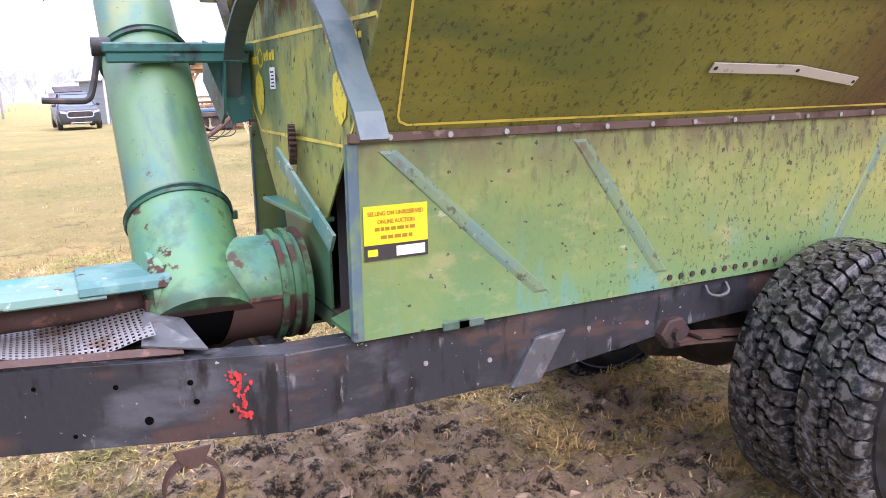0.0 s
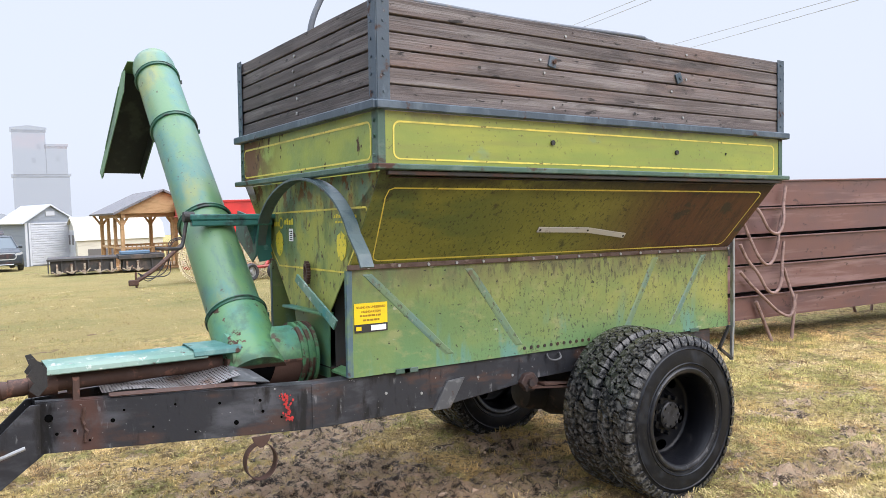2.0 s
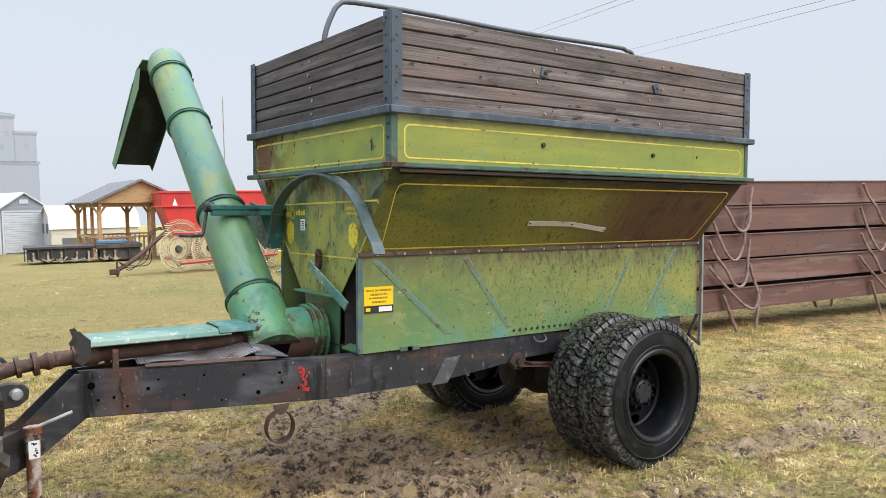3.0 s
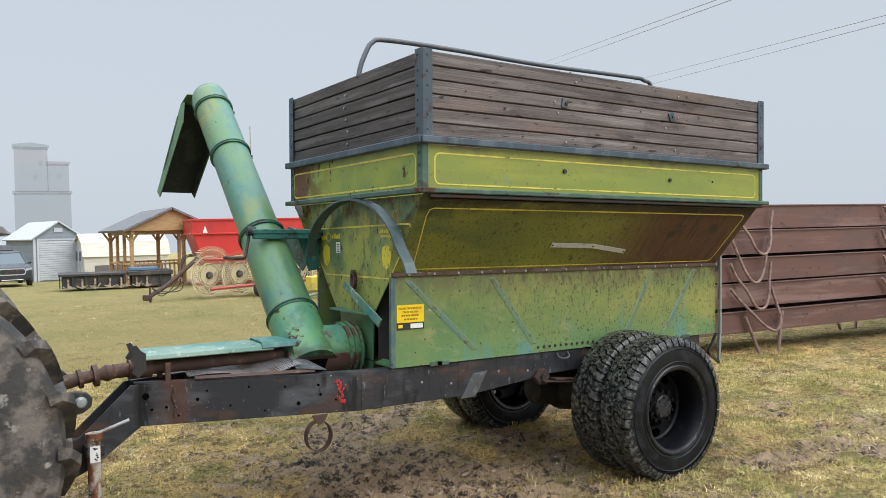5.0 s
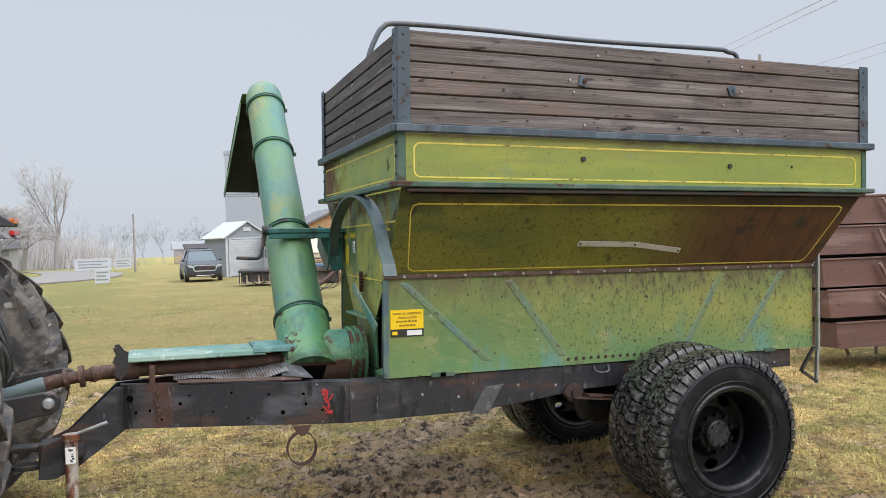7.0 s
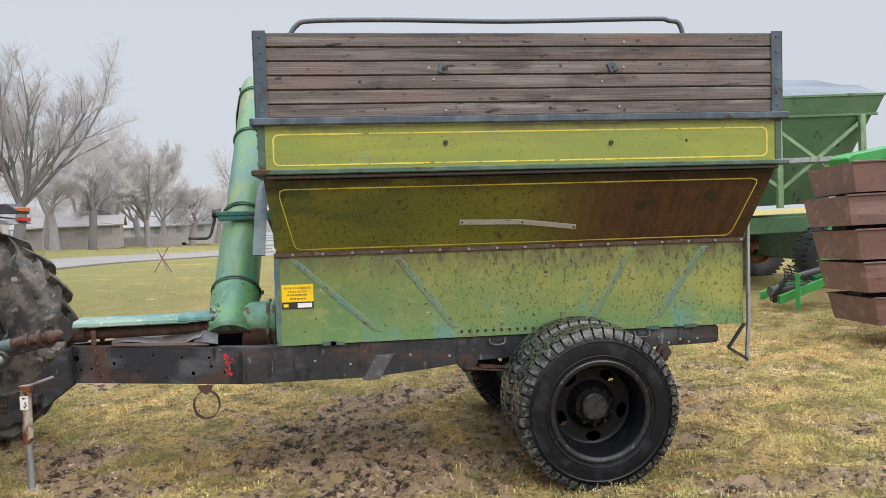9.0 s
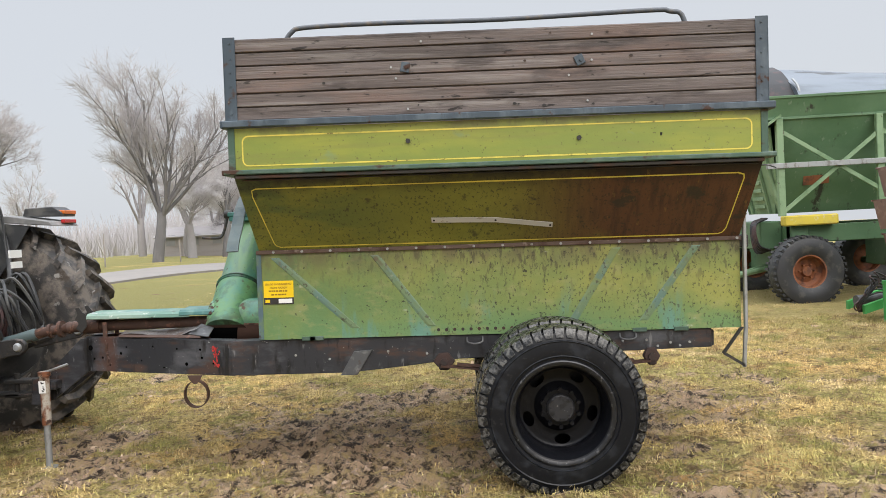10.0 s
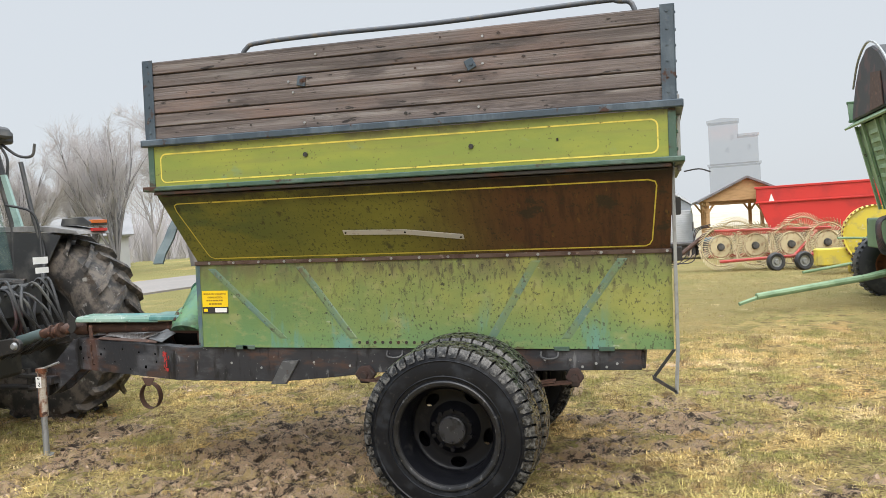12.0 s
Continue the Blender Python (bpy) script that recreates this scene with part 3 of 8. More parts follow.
    straw = mix(thin.outputs[0], straw, (0.20, 0.138, 0.068))
    earth = mix(ramp(nz(3.0, 8.0), 0.40, 0.62), (0.52, 0.35, 0.22), (0.74, 0.52, 0.34))
    earth = mix(ramp(nz(8.0, 9.0, 0.74), 0.47, 0.55), earth, (0.05, 0.032, 0.021))
    earth = mix(ramp(nz(5.0, 8.0, 0.75), 0.50, 0.62), earth, (0.62, 0.45, 0.22))
    earth = mix(ramp(nz(26.0, 8.0, 0.7), 0.50, 0.62), earth, (0.60, 0.44, 0.28))
    at = n.new("ShaderNodeAttribute")
    at.attribute_name = "mud"
    add = n.new("ShaderNodeMath")
    add.operation = "MULTIPLY_ADD"
    l.new(nz(6.0, 9.0, 0.7), add.inputs[0])
    add.inputs[1].default_value = 1.7
    sub = n.new("ShaderNodeMath")
    sub.operation = "SUBTRACT"
    l.new(at.outputs["Fac"], sub.inputs[0])
    sub.inputs[1].default_value = 0.90
    l.new(sub.outputs[0], add.inputs[2])
    k = ramp(add.outputs[0], 0.28, 0.52)
    l.new(mix(k, straw, earth), bsdf.inputs["Base Color"])
    rr = n.new("ShaderNodeMapRange")
    l.new(k, rr.inputs[0])
    rr.inputs[3].default_value, rr.inputs[4].default_value = 0.92, 0.55
    l.new(rr.outputs[0], bsdf.inputs["Roughness"])
    b = n.new("ShaderNodeBump")
    b.inputs["Strength"].default_value, b.inputs["Distance"].default_value = 1.0, 0.12
    both = n.new("ShaderNodeMath")
    both.operation = "MULTIPLY_ADD"
    l.new(nz(44.0, 6.0, 0.7), both.inputs[0])
    both.inputs[1].default_value = 0.35
    l.new(nz(16.0, 10.0, 0.75), both.inputs[2])
    l.new(both.outputs[0], b.inputs["Height"])
    l.new(b.outputs[0], bsdf.inputs["Normal"])
    bsdf.inputs["Specular IOR Level"].default_value = 0.22
    return mat


ground_mesh.materials.append(ground_material())
blade_mat = surface("dry_grass_blades", (0.74, 0.51, 0.21), [
    ((0.42, 0.36, 0.13), 0.30, 0.36, 0.58), ((0.27, 0.25, 0.088), 0.22, 0.26, 0.48, {"fade": [("y", 3.5, 13.0)]}), ((0.37, 0.295, 0.115), 0.5, 0.30, 0.62, {"fade": [("y", 2.5, 6.0), ("x", -3.5, -1.5)]}), ((0.66, 0.50, 0.26), 1.5, 0.50, 0.62), ((0.33, 0.29, 0.095), 2.4, 0.49, 0.60), ((0.26, 0.17, 0.08), 3.6, 0.52, 0.62)], rough=0.7, bump=0, vary=0.45, island=True, spec=0.08)
# tufts of flattened blades, thinning with distance
rng = np.random.default_rng(5)
bv, bf = [], []
count = 0
while count < 400000:
    far = rng.random() < 0.30
    x, y = (rng.uniform(-6, 14), rng.uniform(-3.6, 20)) if far else (rng.uniform(-3.2, 7.5), rng.uniform(-3.4, 6))
    patch = noise.fractal((x * 1.6, y * 1.6, 11.0), 0.9, 2.0, 4)
    m = muddy(x, y)
    if m > rng.uniform(0.10, 0.75) or patch < rng.uniform(-0.9, 0.4):
        continue
    swirl = 6.0 * noise.noise((x * 1.6, y * 1.6, 21.0)) + 1.0
    lifted = rng.random() < 0.28
    for _ in range(7):
        px, py = x + rng.normal(0, 0.03), y + rng.normal(0, 0.03)
        a = rng.uniform(0, 6.28) if lifted else swirl + rng.normal(0, 0.8)
        if lifted:
            ln, up, wd = rng.uniform(0.015, 0.045), rng.uniform(0.012, 0.045), rng.uniform(0.001, 0.0024)
        else:
            ln, up, wd = rng.uniform(0.03, 0.10) * (1 - 0.4 * m), rng.uniform(0.002, 0.018), rng.uniform(0.001, 0.0030)
        dx, dy = math.cos(a), math.sin(a)
        z = lie(px, py) - 0.004 - 0.02 * m + rough_ground(px, py, m)
        i = len(bv)
        bv += [(px - dy * wd, py + dx * wd, z), (px + dy * wd, py - dx * wd, z),
               (px + dx * ln * 0.55 + dy * wd, py + dy * ln * 0.55 - dx * wd, z + up), (px + dx * ln * 0.55 - dy * wd, py + dy * ln * 0.55 + dx * wd, z + up),
               (px + dx * ln, py + dy * ln, z + up * rng.uniform(0.2, 1.1))]
        bf += [(i, i + 1, i + 2, i + 3), (i + 3, i + 2, i + 4)]
        count += 1
grass_mesh = bpy.data.meshes.new("grass")
grass_mesh.from_pydata(bv, [], bf)
grass_mesh.materials.append(blade_mat)
tagged(new("grass", grass_mesh), label="short flattened dry winter grass blades", category="grass", kind="stuff")
# clods turned up in the mud
cv, cf = [], []
done = 0
while done < 6500:
    x, y = rng.uniform(-4.2, 5.0), rng.uniform(-3.4, 3.0)
    m = muddy(x, y)
    if m < rng.uniform(0.05, 0.8):
        continue
    done += 1
    r = 0.004 + 0.016 * rng.random() ** 3.0
    a0, st = rng.normal(0.3, 0.7), rng.uniform(1.0, 2.4)
    ca, sa = math.cos(a0), math.sin(a0)
    zc = lie(x, y) + rough_ground(x, y, m) - 0.02 * m
    hgt, tx, ty = r * rng.uniform(0.05, 0.35), rng.normal(0, 0.3), rng.normal(0, 0.3)
    i = len(cv)
    for s, up in ((1.0, -0.012), (0.62, hgt)):
        for q in range(5):
            t = q * 1.2566 + rng.uniform(-0.3, 0.3)
            u, v = s * r * st * math.cos(t) * rng.uniform(0.75, 1.2), s * r * math.sin(t) * rng.uniform(0.75, 1.2)
            cv.append((x + u * ca - v * sa, y + u * sa + v * ca, zc + up + (tx * u + ty * v if up > 0 else 0)))
    cf += [(i + k, i + (k + 1) % 5, i + 5 + (k + 1) % 5, i + 5 + k) for k in range(5)] + [(i + 5, i + 6, i + 7, i + 8, i + 9)]
clod_mesh = bpy.data.meshes.new("mud_clods")
clod_mesh.from_pydata(cv, [], cf)
clod_mesh.materials.append(surface("wet_clod_earth", (0.27, 0.19, 0.13), [((0.40, 0.29, 0.20), 9.0, 0.48, 0.64), ((0.10, 0.072, 0.053), 4.0, 0.52, 0.66)], rough=0.6, vary=0.6, island=True, spec=0.25))
tagged(new("mud_clods", clod_mesh), label="small wet clods of turned-up mud", category="mud", kind="stuff")

# trampled stems pressed into the mud
sv, sf = [], []
done = 0
while done < 26000:
    x, y = rng.uniform(-4.4, 5.0), rng.uniform(-3.4, 3.2)
    m = muddy(x, y)
    if m < rng.uniform(0.02, 0.5):
        continue
    done += 1
    a, ln, wd = 0.25 + rng.normal(0, 0.9), 0.015 + 0.075 * rng.random() ** 2, rng.uniform(0.0008, 0.0022)
    bend, i = rng.normal(0, 0.5), len(sv)
    for f in (0.0, 0.5, 1.0):
        t = a + bend * (f - 0.5)
        px, py = x + math.cos(t) * ln * (f - 0.5), y + math.sin(t) * ln * (f - 0.5)
        z = lie(px, py) + rough_ground(px, py, m) - 0.02 * m + 0.003 + rng.uniform(0, 0.006)
        sv += [(px - math.sin(t) * wd, py + math.cos(t) * wd, z), (px + math.sin(t) * wd, py - math.cos(t) * wd, z + 0.001)]
    sf += [(i, i + 1, i + 3, i + 2), (i + 2, i + 3, i + 5, i + 4)]
stem_mesh = bpy.data.meshes.new("trampled_stems")
stem_mesh.from_pydata(sv, [], sf)
stem_mesh.materials.append(surface("trampled_stem_straw", (0.36, 0.275, 0.175), [((0.12, 0.085, 0.06), 3.0, 0.46, 0.58), ((0.60, 0.48, 0.31), 6.0, 0.56, 0.66)], rough=0.6, bump=0, vary=0.5, island=True, spec=0.2))
tagged(new("trampled_stems", stem_mesh), label="trampled straw stems pressed into wet mud", category="straw", kind="stuff")

road_mat = surface("pale_concrete_road", (0.205, 0.185, 0.17), [
    ((0.23, 0.205, 0.185), 0.4, 0.42, 0.64), ((0.30, 0.27, 0.23), 6.0, 0.58, 0.70)], rough=0.7, grain=20)
bm = bmesh.new()
line = curve([(-17, -60, 0), (-16.4, 0, 0), (-15.8, 20, 0), (-13.8, 34, 0), (-10, 48, 0), (-7.2, 59, 0), (-8.0, 76, 0), (-13, 100, 0)], 12)
rows = []
for i, p in enumerate(line):
    d = (line[min(i + 1, len(line) - 1)] - line[max(i - 1, 0)]).normalized()
    s = Vector((d.y, -d.x, 0)) * 3.2
    rows.append([bm.verts.new((q.x, q.y, lie(q.x, q.y) + hgt)) for q, hgt in ((p - s, -0.3), (p - s, 0.07), (p, 0.10), (p + s, 0.07), (p + s, -0.3))])
for a, b in zip(rows, rows[1:]):
    for k in range(4):
        bm.faces.new((a[k], a[k + 1], b[k + 1], b[k]))
tagged(part("road", bm, road_mat, smooth=40), label="pale concrete village road across the field", category="road", kind="structure")

# ---- the grain cart ----
MID = 0.51
cart = root("grain_cart", pose(0, 0, 0, 0, 1.25, 0), label="old green and yellow grain cart with weathered plank sideboards", category="grain cart")


def cart_part(name, bm, material, label="", smooth=None, parent=cart):
    return part(name, bm, material, parent, label, smooth)


# chassis: two rails that draw together towards the hitch
for side, name in ((-1, "near_rail"), (1, "far_rail")):
    y0 = MID + side * 0.49
    bm = bmesh.new()
    prof = [(-0.22, 0.628), (-0.22, 0.852), (2.86, 0.852), (2.86, 0.735), (1.25, 0.70), (0.95, 0.665), (0.55, 0.628)]
    prism(bm, prof, "y", y0 - 0.012, y0 + 0.012, 0.003)
    for z in (0.848, 0.634):
        x1 = 2.86 if z > 0.8 else 0.52
        box(bm, -0.2, x1, min(y0, y0 - side * 0.09), max(y0, y0 - side * 0.09), z - 0.006, z + 0.004)
    cart_part("frame_rail", bm, frame_steel, smooth=30)
    y1 = MID + side * 0.075
    bm = bmesh.new()
    a, b = Vector((-0.20, y0, 0)), Vector((-1.395, y1, 0))
    d = (b - a).normalized()
    nrm = Vector((-d.y, d.x, 0)) * 0.012
    ps = [(a, 0.626), (a, 0.854), (b, 0.846), (b, 0.612)]
    lo = [bm.verts.new((p.x - nrm.x, p.y - nrm.y, z)) for p, z in ps]
    hi = [bm.verts.new((p.x + nrm.x, p.y + nrm.y, z)) for p, z in ps]
    bm.faces.new(lo), bm.faces.new(hi[::-1])
    for i in range(4):
        bm.faces.new((lo[i], hi[i], hi[(i + 1) % 4], lo[(i + 1) % 4]))
    arm = cart_part("tongue_beam", bm, frame_steel, smooth=30)
    for z in (0.632, 0.850):
        bm = bmesh.new()
        plate(bm, [(a.x, a.y, z), (b.x, b.y, z - 0.004), (b.x, b.y - side * 0.05, z - 0.004), (a.x, a.y - side * 0.08, z)], 0.008)
        cart_part("tongue_flange", bm, frame_steel)
    if side < 0:
        out = nrm.normalized() * (-1 if nrm.y > 0 else 1)

        def on_beam(s, z):
            p = a + (b - a) * s + out * 0.0125
            return (p.x, p.y, z)
        # raised black discs stand in for the dark inside of drilled holes
        bm = bmesh.new()
        for s, z, r in ((0.955, 0.775, 0.019), (0.93, 0.70, 0.008), (0.87, 0.71, 0.008), (0.74, 0.745, 0.010), (0.70, 0.79, 0.006), (0.60, 0.70, 0.006), (0.52, 0.80, 0.006),
                        (0.36, 0.79, 0.007), (0.21, 0.79, 0.008), (0.20, 0.735, 0.008), (0.30, 0.69, 0.012), (0.13, 0.70, 0.006), (0.45, 0.66, 0.006), (0.82, 0.66, 0.006)):
            sweep(bm, [on_beam(s, z), Vector(on_beam(s, z)) + out * 0.002], r, 10)
        cart_part("bolt_hole", bm, hole_black, "row of dark drilled holes")
        # spray mark and rust patch
        bm = bmesh.new()
        rnd = random.Random(4)
        for k in range(70):
            u, v = rnd.gauss(0, 0.009), rnd.uniform(-0.075, 0.06)
            rr = rnd.uniform(0.002, 0.0075)
            c = Vector(on_beam(0.105 + u + (0.012 if v > 0.03 else 0), 0.755 + v))
            du, dv = (b - a).normalized(), Vector((0, 0, 1))
            off = out * (0.0015 + 0.0002 * k)
            bm.faces.new([bm.verts.new(c + off + du * rr * math.cos(t) * rnd.uniform(0.5, 1.2) + dv * rr * 1.3 * math.sin(t) * rnd.uniform(0.5, 1.2)) for t in (math.tau * q / 7 for q in range(7))])
        cart_part("paint_mark", bm, red_mark, "splash of red marking paint")
        bm = bmesh.new()
        bead = [Vector(on_beam(0.835 + rnd.gauss(0, 0.004), 0.655 + 0.016 * k)) + out * 0.001 for k in range(11)]
        sweep(bm, bead, [rnd.uniform(0.005, 0.011) for _ in bead], 7)
        cart_part("rust_scab", bm, rusty_steel, "rusty vertical weld bead")
# joint plate, gusset and hangers on the near rail
bm = bmesh.new()
prism(bm, [(0.49, 0.615), (0.58, 0.765), (0.70, 0.775), (0.60, 0.615)], "y", -0.008, 0.016, 0.003)
cart_part("gusset", bm, gusset_steel, "grey worn gusset plate")
bm = bmesh.new()
for x, z in ((0.2, 0.75), (0.42, 0.72), (0.80, 0.76), (1.05, 0.74), (0.6, 0.69), (2.3, 0.79), (2.45, 0.79), (2.6, 0.77), (2.72, 0.77), (2.52, 0.75), (2.66, 0.75)):
    sweep(bm, [(x, 0.009, z), (x, 0.004, z)], 0.008, 8)
cart_part("rivet", bm, galv, "pale worn rivet heads")
for x0, w in ((1.09, 0.14), (1.75, 0.10), (2.42, 0.11)):
    bm = bmesh.new()
    prism(bm, [(x0, 0.69), (x0 + w * 0.25, 0.74), (x0 + w * 0.7, 0.745), (x0 + w, 0.69), (x0 + w * 0.8, 0.655), (x0 + w * 0.2, 0.655)], "y", -0.025, 0.02, 0.006)
    sweep(bm, [(x0 + w * 0.5, -0.045, 0.69), (x0 + w * 0.5, 0.05, 0.69)], 0.024, 10)
    box(bm, x0 + w * 0.25, x0 + w * 0.75, -0.035, 0.02, 0.635, 0.68, 0.01)
    cart_part("spring_hanger", bm, hanger_rust, smooth=30)
for side in (-1, 1):
    y = MID + side * 0.50 - 0.03
    for k in range(5):
        bm = bmesh.new()
        ln = 0.66 - 0.10 * k
        pts = [(1.80 - ln, 0), (1.80, -0.055), (1.80 + ln, 0)]
        c = curve([(x, y, 0.665 + dz - 0.014 * k + 0.02 * (k > 0)) for x, dz in pts], 6)
        for p, q in zip(c, c[1:]):
            plate(bm, [(p.x, y - 0.045, p.z), (q.x, y - 0.045, q.z), (q.x, y + 0.035, q.z), (p.x, y + 0.035, p.z)], 0.010)
        cart_part("leaf_spring", bm, rusty_steel)
for x in (1.36, 2.33):
    bm = bmesh.new()
    sweep(bm, curve([(x - 0.05, 0.0, 0.838), (x - 0.046, -0.02, 0.810), (x, -0.028, 0.80), (x + 0.046, -0.02, 0.810), (x + 0.05, 0.0, 0.838)], 5), 0.006, 8)
    cart_part("shackle", bm, gusset_steel, "small grey tie-down loop", smooth=60)
# axle with its round differential housing
bm = bmesh.new()
sweep(bm, [(1.846, MID - 0.95, 0.4775), (1.846, MID - 0.3, 0.4775)], 0.06, 12)
sweep(bm, [(1.846, MID + 0.3, 0.4775), (1.846, MID + 0.95, 0.4775)], 0.06, 12)
lathe(bm, [(0.05, -0.32), (0.09, -0.26), (0.17, -0.13), (0.19, 0.0), (0.17, 0.13), (0.09, 0.26), (0.05, 0.32)], 20, pose(1.846, MID, 0.4775))
sweep(bm, [(1.66, MID, 0.4775), (1.52, MID, 0.4775), (1.49, MID, 0.4775)], [0.13, 0.10, 0.05], 14)
cart_part("axle", bm, dark_iron, smooth=40)
for x, z0, z1 in ((-0.10, 0.62, 0.70), (0.9, 0.67, 0.84), (2.2, 0.74, 0.84), (2.84, 0.74, 0.84)):
    bm = bmesh.new()
    box(bm, x - 0.04, x + 0.04, MID - 0.485, MID + 0.485, z0, z1, 0.006)
    cart_part("cross_member", bm, frame_steel)


# dual truck wheels
def truck_wheel():
    bm = bmesh.new()
    lathe(bm, [(0.262, -0.116), (0.276, -0.124), (0.288, -0.125), (0.294, -0.118), (0.284, -0.108), (0.266, -0.10), (0.262, -0.088), (0.252, -0.075), (0.243, -0.02), (0.243, 0.06), (0.262, 0.10), (0.278, 0.108), (0.27, 0.112),
               (0.238, 0.06), (0.236, -0.02), (0.243, -0.075)], 56, closed=True)
    # dished disc with five hand holes
    seg = 120
    rad = [(0.240, 0.040), (0.237, 0.054), (0.230, 0.062), (0.223, 0.065), (0.213, 0.066), (0.203, 0.067), (0.193, 0.068), (0.183, 0.069), (0.173, 0.070), (0.163, 0.071), (0.145, 0.069), (0.128, 0.050), (0.105, 0.02), (0.0, 0.02)]

    def in_hole(r, k):
        return ((r - 0.193) / 0.029, ((k % 24) - 12) * math.tau / seg * 0.193 / 0.046)
    rings = []
    for r, y in rad:
        rings.append([bm.verts.new((r * math.cos(math.tau * k / seg), y, r * math.sin(math.tau * k / seg))) for k in range(seg)] if r else None)
    gone, kept = set(), set()
    for i in range(12):
        for k in range(seg):
            four = (rings[i][k], rings[i][(k + 1) % seg], rings[i + 1][(k + 1) % seg], rings[i + 1][k])
            p = in_hole((rad[i][0] + rad[i + 1][0]) / 2, k + 0.5)
            inside = math.hypot(*p) < 1.0
            (gone if inside else kept).update(four)
            if inside:
                continue
            bm.faces.new((rings[i][k], rings[i][(k + 1) % seg], rings[i + 1][(k + 1) % seg], rings[i + 1][k]))
    bm.faces.new(rings[12])
    # round the holes' edges off
    for i in range(13):
        for k, v in enumerate(rings[i]):
            if v in gone and v in kept:
                p = in_hole(rad[i][0], k)
                f = 1 / max(0.3, math.hypot(*p))
                r = 0.193 + p[0] * f * 0.029
                a = math.tau * (k - (k % 24) + 12) / seg + p[1] * f * 0.046 / 0.193
                v.co = (r * math.cos(a), v.co.y, r * math.sin(a))
    for v in gone - kept:
        bm.verts.remove(v)
    wheel = part("wheel", bm, wheel_black, cart, "black dished steel truck wheel", smooth=35)
    # added rings, lighter than the rim, to colour in the lip's highlight
    for s in (-1, 1):
        bm = bmesh.new()
        lathe(bm, [(0.268, s * 0.122), (0.278, s * 0.128), (0.288, s * 0.129), (0.296, s * 0.124), (0.290, s * 0.118), (0.270, s * 0.116)], 64, closed=True)
        part("lock_ring", bm, ring_steel, wheel, "worn dark steel lock ring lightened for the lip's highlight", smooth=35)
    bm = bmesh.new()
    half = [(0.262, 0.108), (0.293, 0.120), (0.297, 0.1265), (0.301, 0.1215), (0.315, 0.1245), (0.319, 0.1305), (0.323, 0.126), (0.345, 0.128),
            (0.395, 0.122), (0.401, 0.126), (0.407, 0.119), (0.435, 0.110), (0.456, 0.098), (0.460, 0.07)]
    lathe(bm, [(r, -y) for r, y in half] + [(0.461, 0.0)] + half[::-1], 72, closed=True)
    part("tyre", bm, tyre_rubber, wheel, "black truck tyre carcass", smooth=28)
    bm = bmesh.new()
    # shoulder blocks with a stepped inner end, and a cut centre rib
    n = 46
    block = [(0.1245, 0.420, 0.0), (0.121, 0.442, 0.0), (0.106, 0.470, 0.0), (0.074, 0.4765, 0.08), (0.050, 0.4775, 0.55), (0.020, 0.4775, 0.65), (0.020, 0.452, 0.65), (0.10, 0.440, 0.0)]
    for k in range(n):
        for s in (-1, 1):
            ring = []
            for edge in (-0.41, 0.41):
                row = []
                for y, r, sh in block:
                    a = math.tau * (k + (0.5 if s > 0 else 0) + edge * (0.8 if r < 0.43 else 1.0) + sh * s) / n
                    row.append(bm.verts.new((r * math.cos(a), s * y, r * math.sin(a))))
                ring.append(row)
            q = len(block)
            bm.faces.new(ring[0])
            bm.faces.new(ring[1][::-1])
            for i in range(q):
                bm.faces.new((ring[0][i], ring[0][(i + 1) % q], ring[1][(i + 1) % q], ring[1][i]))
    for k in range(2 * n):
        a = math.tau * (k + 0.5) / (2 * n)
        box(bm, -0.012, 0.008, -0.013, 0.013, -0.0125, 0.0125, 0, Matrix.Rotation(-a, 4, "Y") @ pose(0.468, 0.004 * (-1) ** k, 0, 20 * (-1) ** k, 0, 0))
    part("tread", bm, tread_rubber, wheel, "wet worn tread blocks", smooth=28)
    return wheel


wheel = truck_wheel()
GROW = Matrix.Scale(1.02, 4)
wheel.matrix_basis = pose(1.842, -0.475, 0.481, 0, 50, 0) @ GROW
bm = bmesh.new()
lathe(bm, [(0.0, -0.105), (0.072, -0.103), (0.080, -0.096), (0.082, -0.03), (0.088, -0.02), (0.090, 0.02)], 32)
for k in range(8):
    a = math.tau * k / 8
    sweep(bm, [(0.064 * math.cos(a), -0.099, 0.064 * math.sin(a)), (0.064 * math.cos(a), -0.112, 0.064 * math.sin(a))], 0.008, 6)
hub_near = part("hub", bm, hub_grey, cart, "greasy grey axle hub with bolts", smooth=35, m=pose(1.842, -0.39, 0.481))
copy_thing(hub_near, pose(1.842, 2 * MID + 0.39, 0.481, 0, 0, 180))
copy_thing(wheel, pose(1.842, -0.205, 0.481, 0, 94, 180) @ GROW)
copy_thing(wheel, pose(1.842, 2 * MID + 0.475, 0.481, 0, 50, 180) @ GROW)
copy_thing(wheel, pose(1.842, 2 * MID + 0.205, 0.481, 0, 70, 0) @ GROW)
bm = bmesh.new()
for k in range(10):
    a = math.tau * (k + 0.5) / 10
    sweep(bm, [(1.842 + 0.108 * math.cos(a), -0.45, 0.481 + 0.108 * math.sin(a)), (1.842 + 0.108 * math.cos(a), -0.48, 0.481 + 0.108 * math.sin(a))], 0.013, 6)
cart_part("wheel_nut", bm, wheel_black)

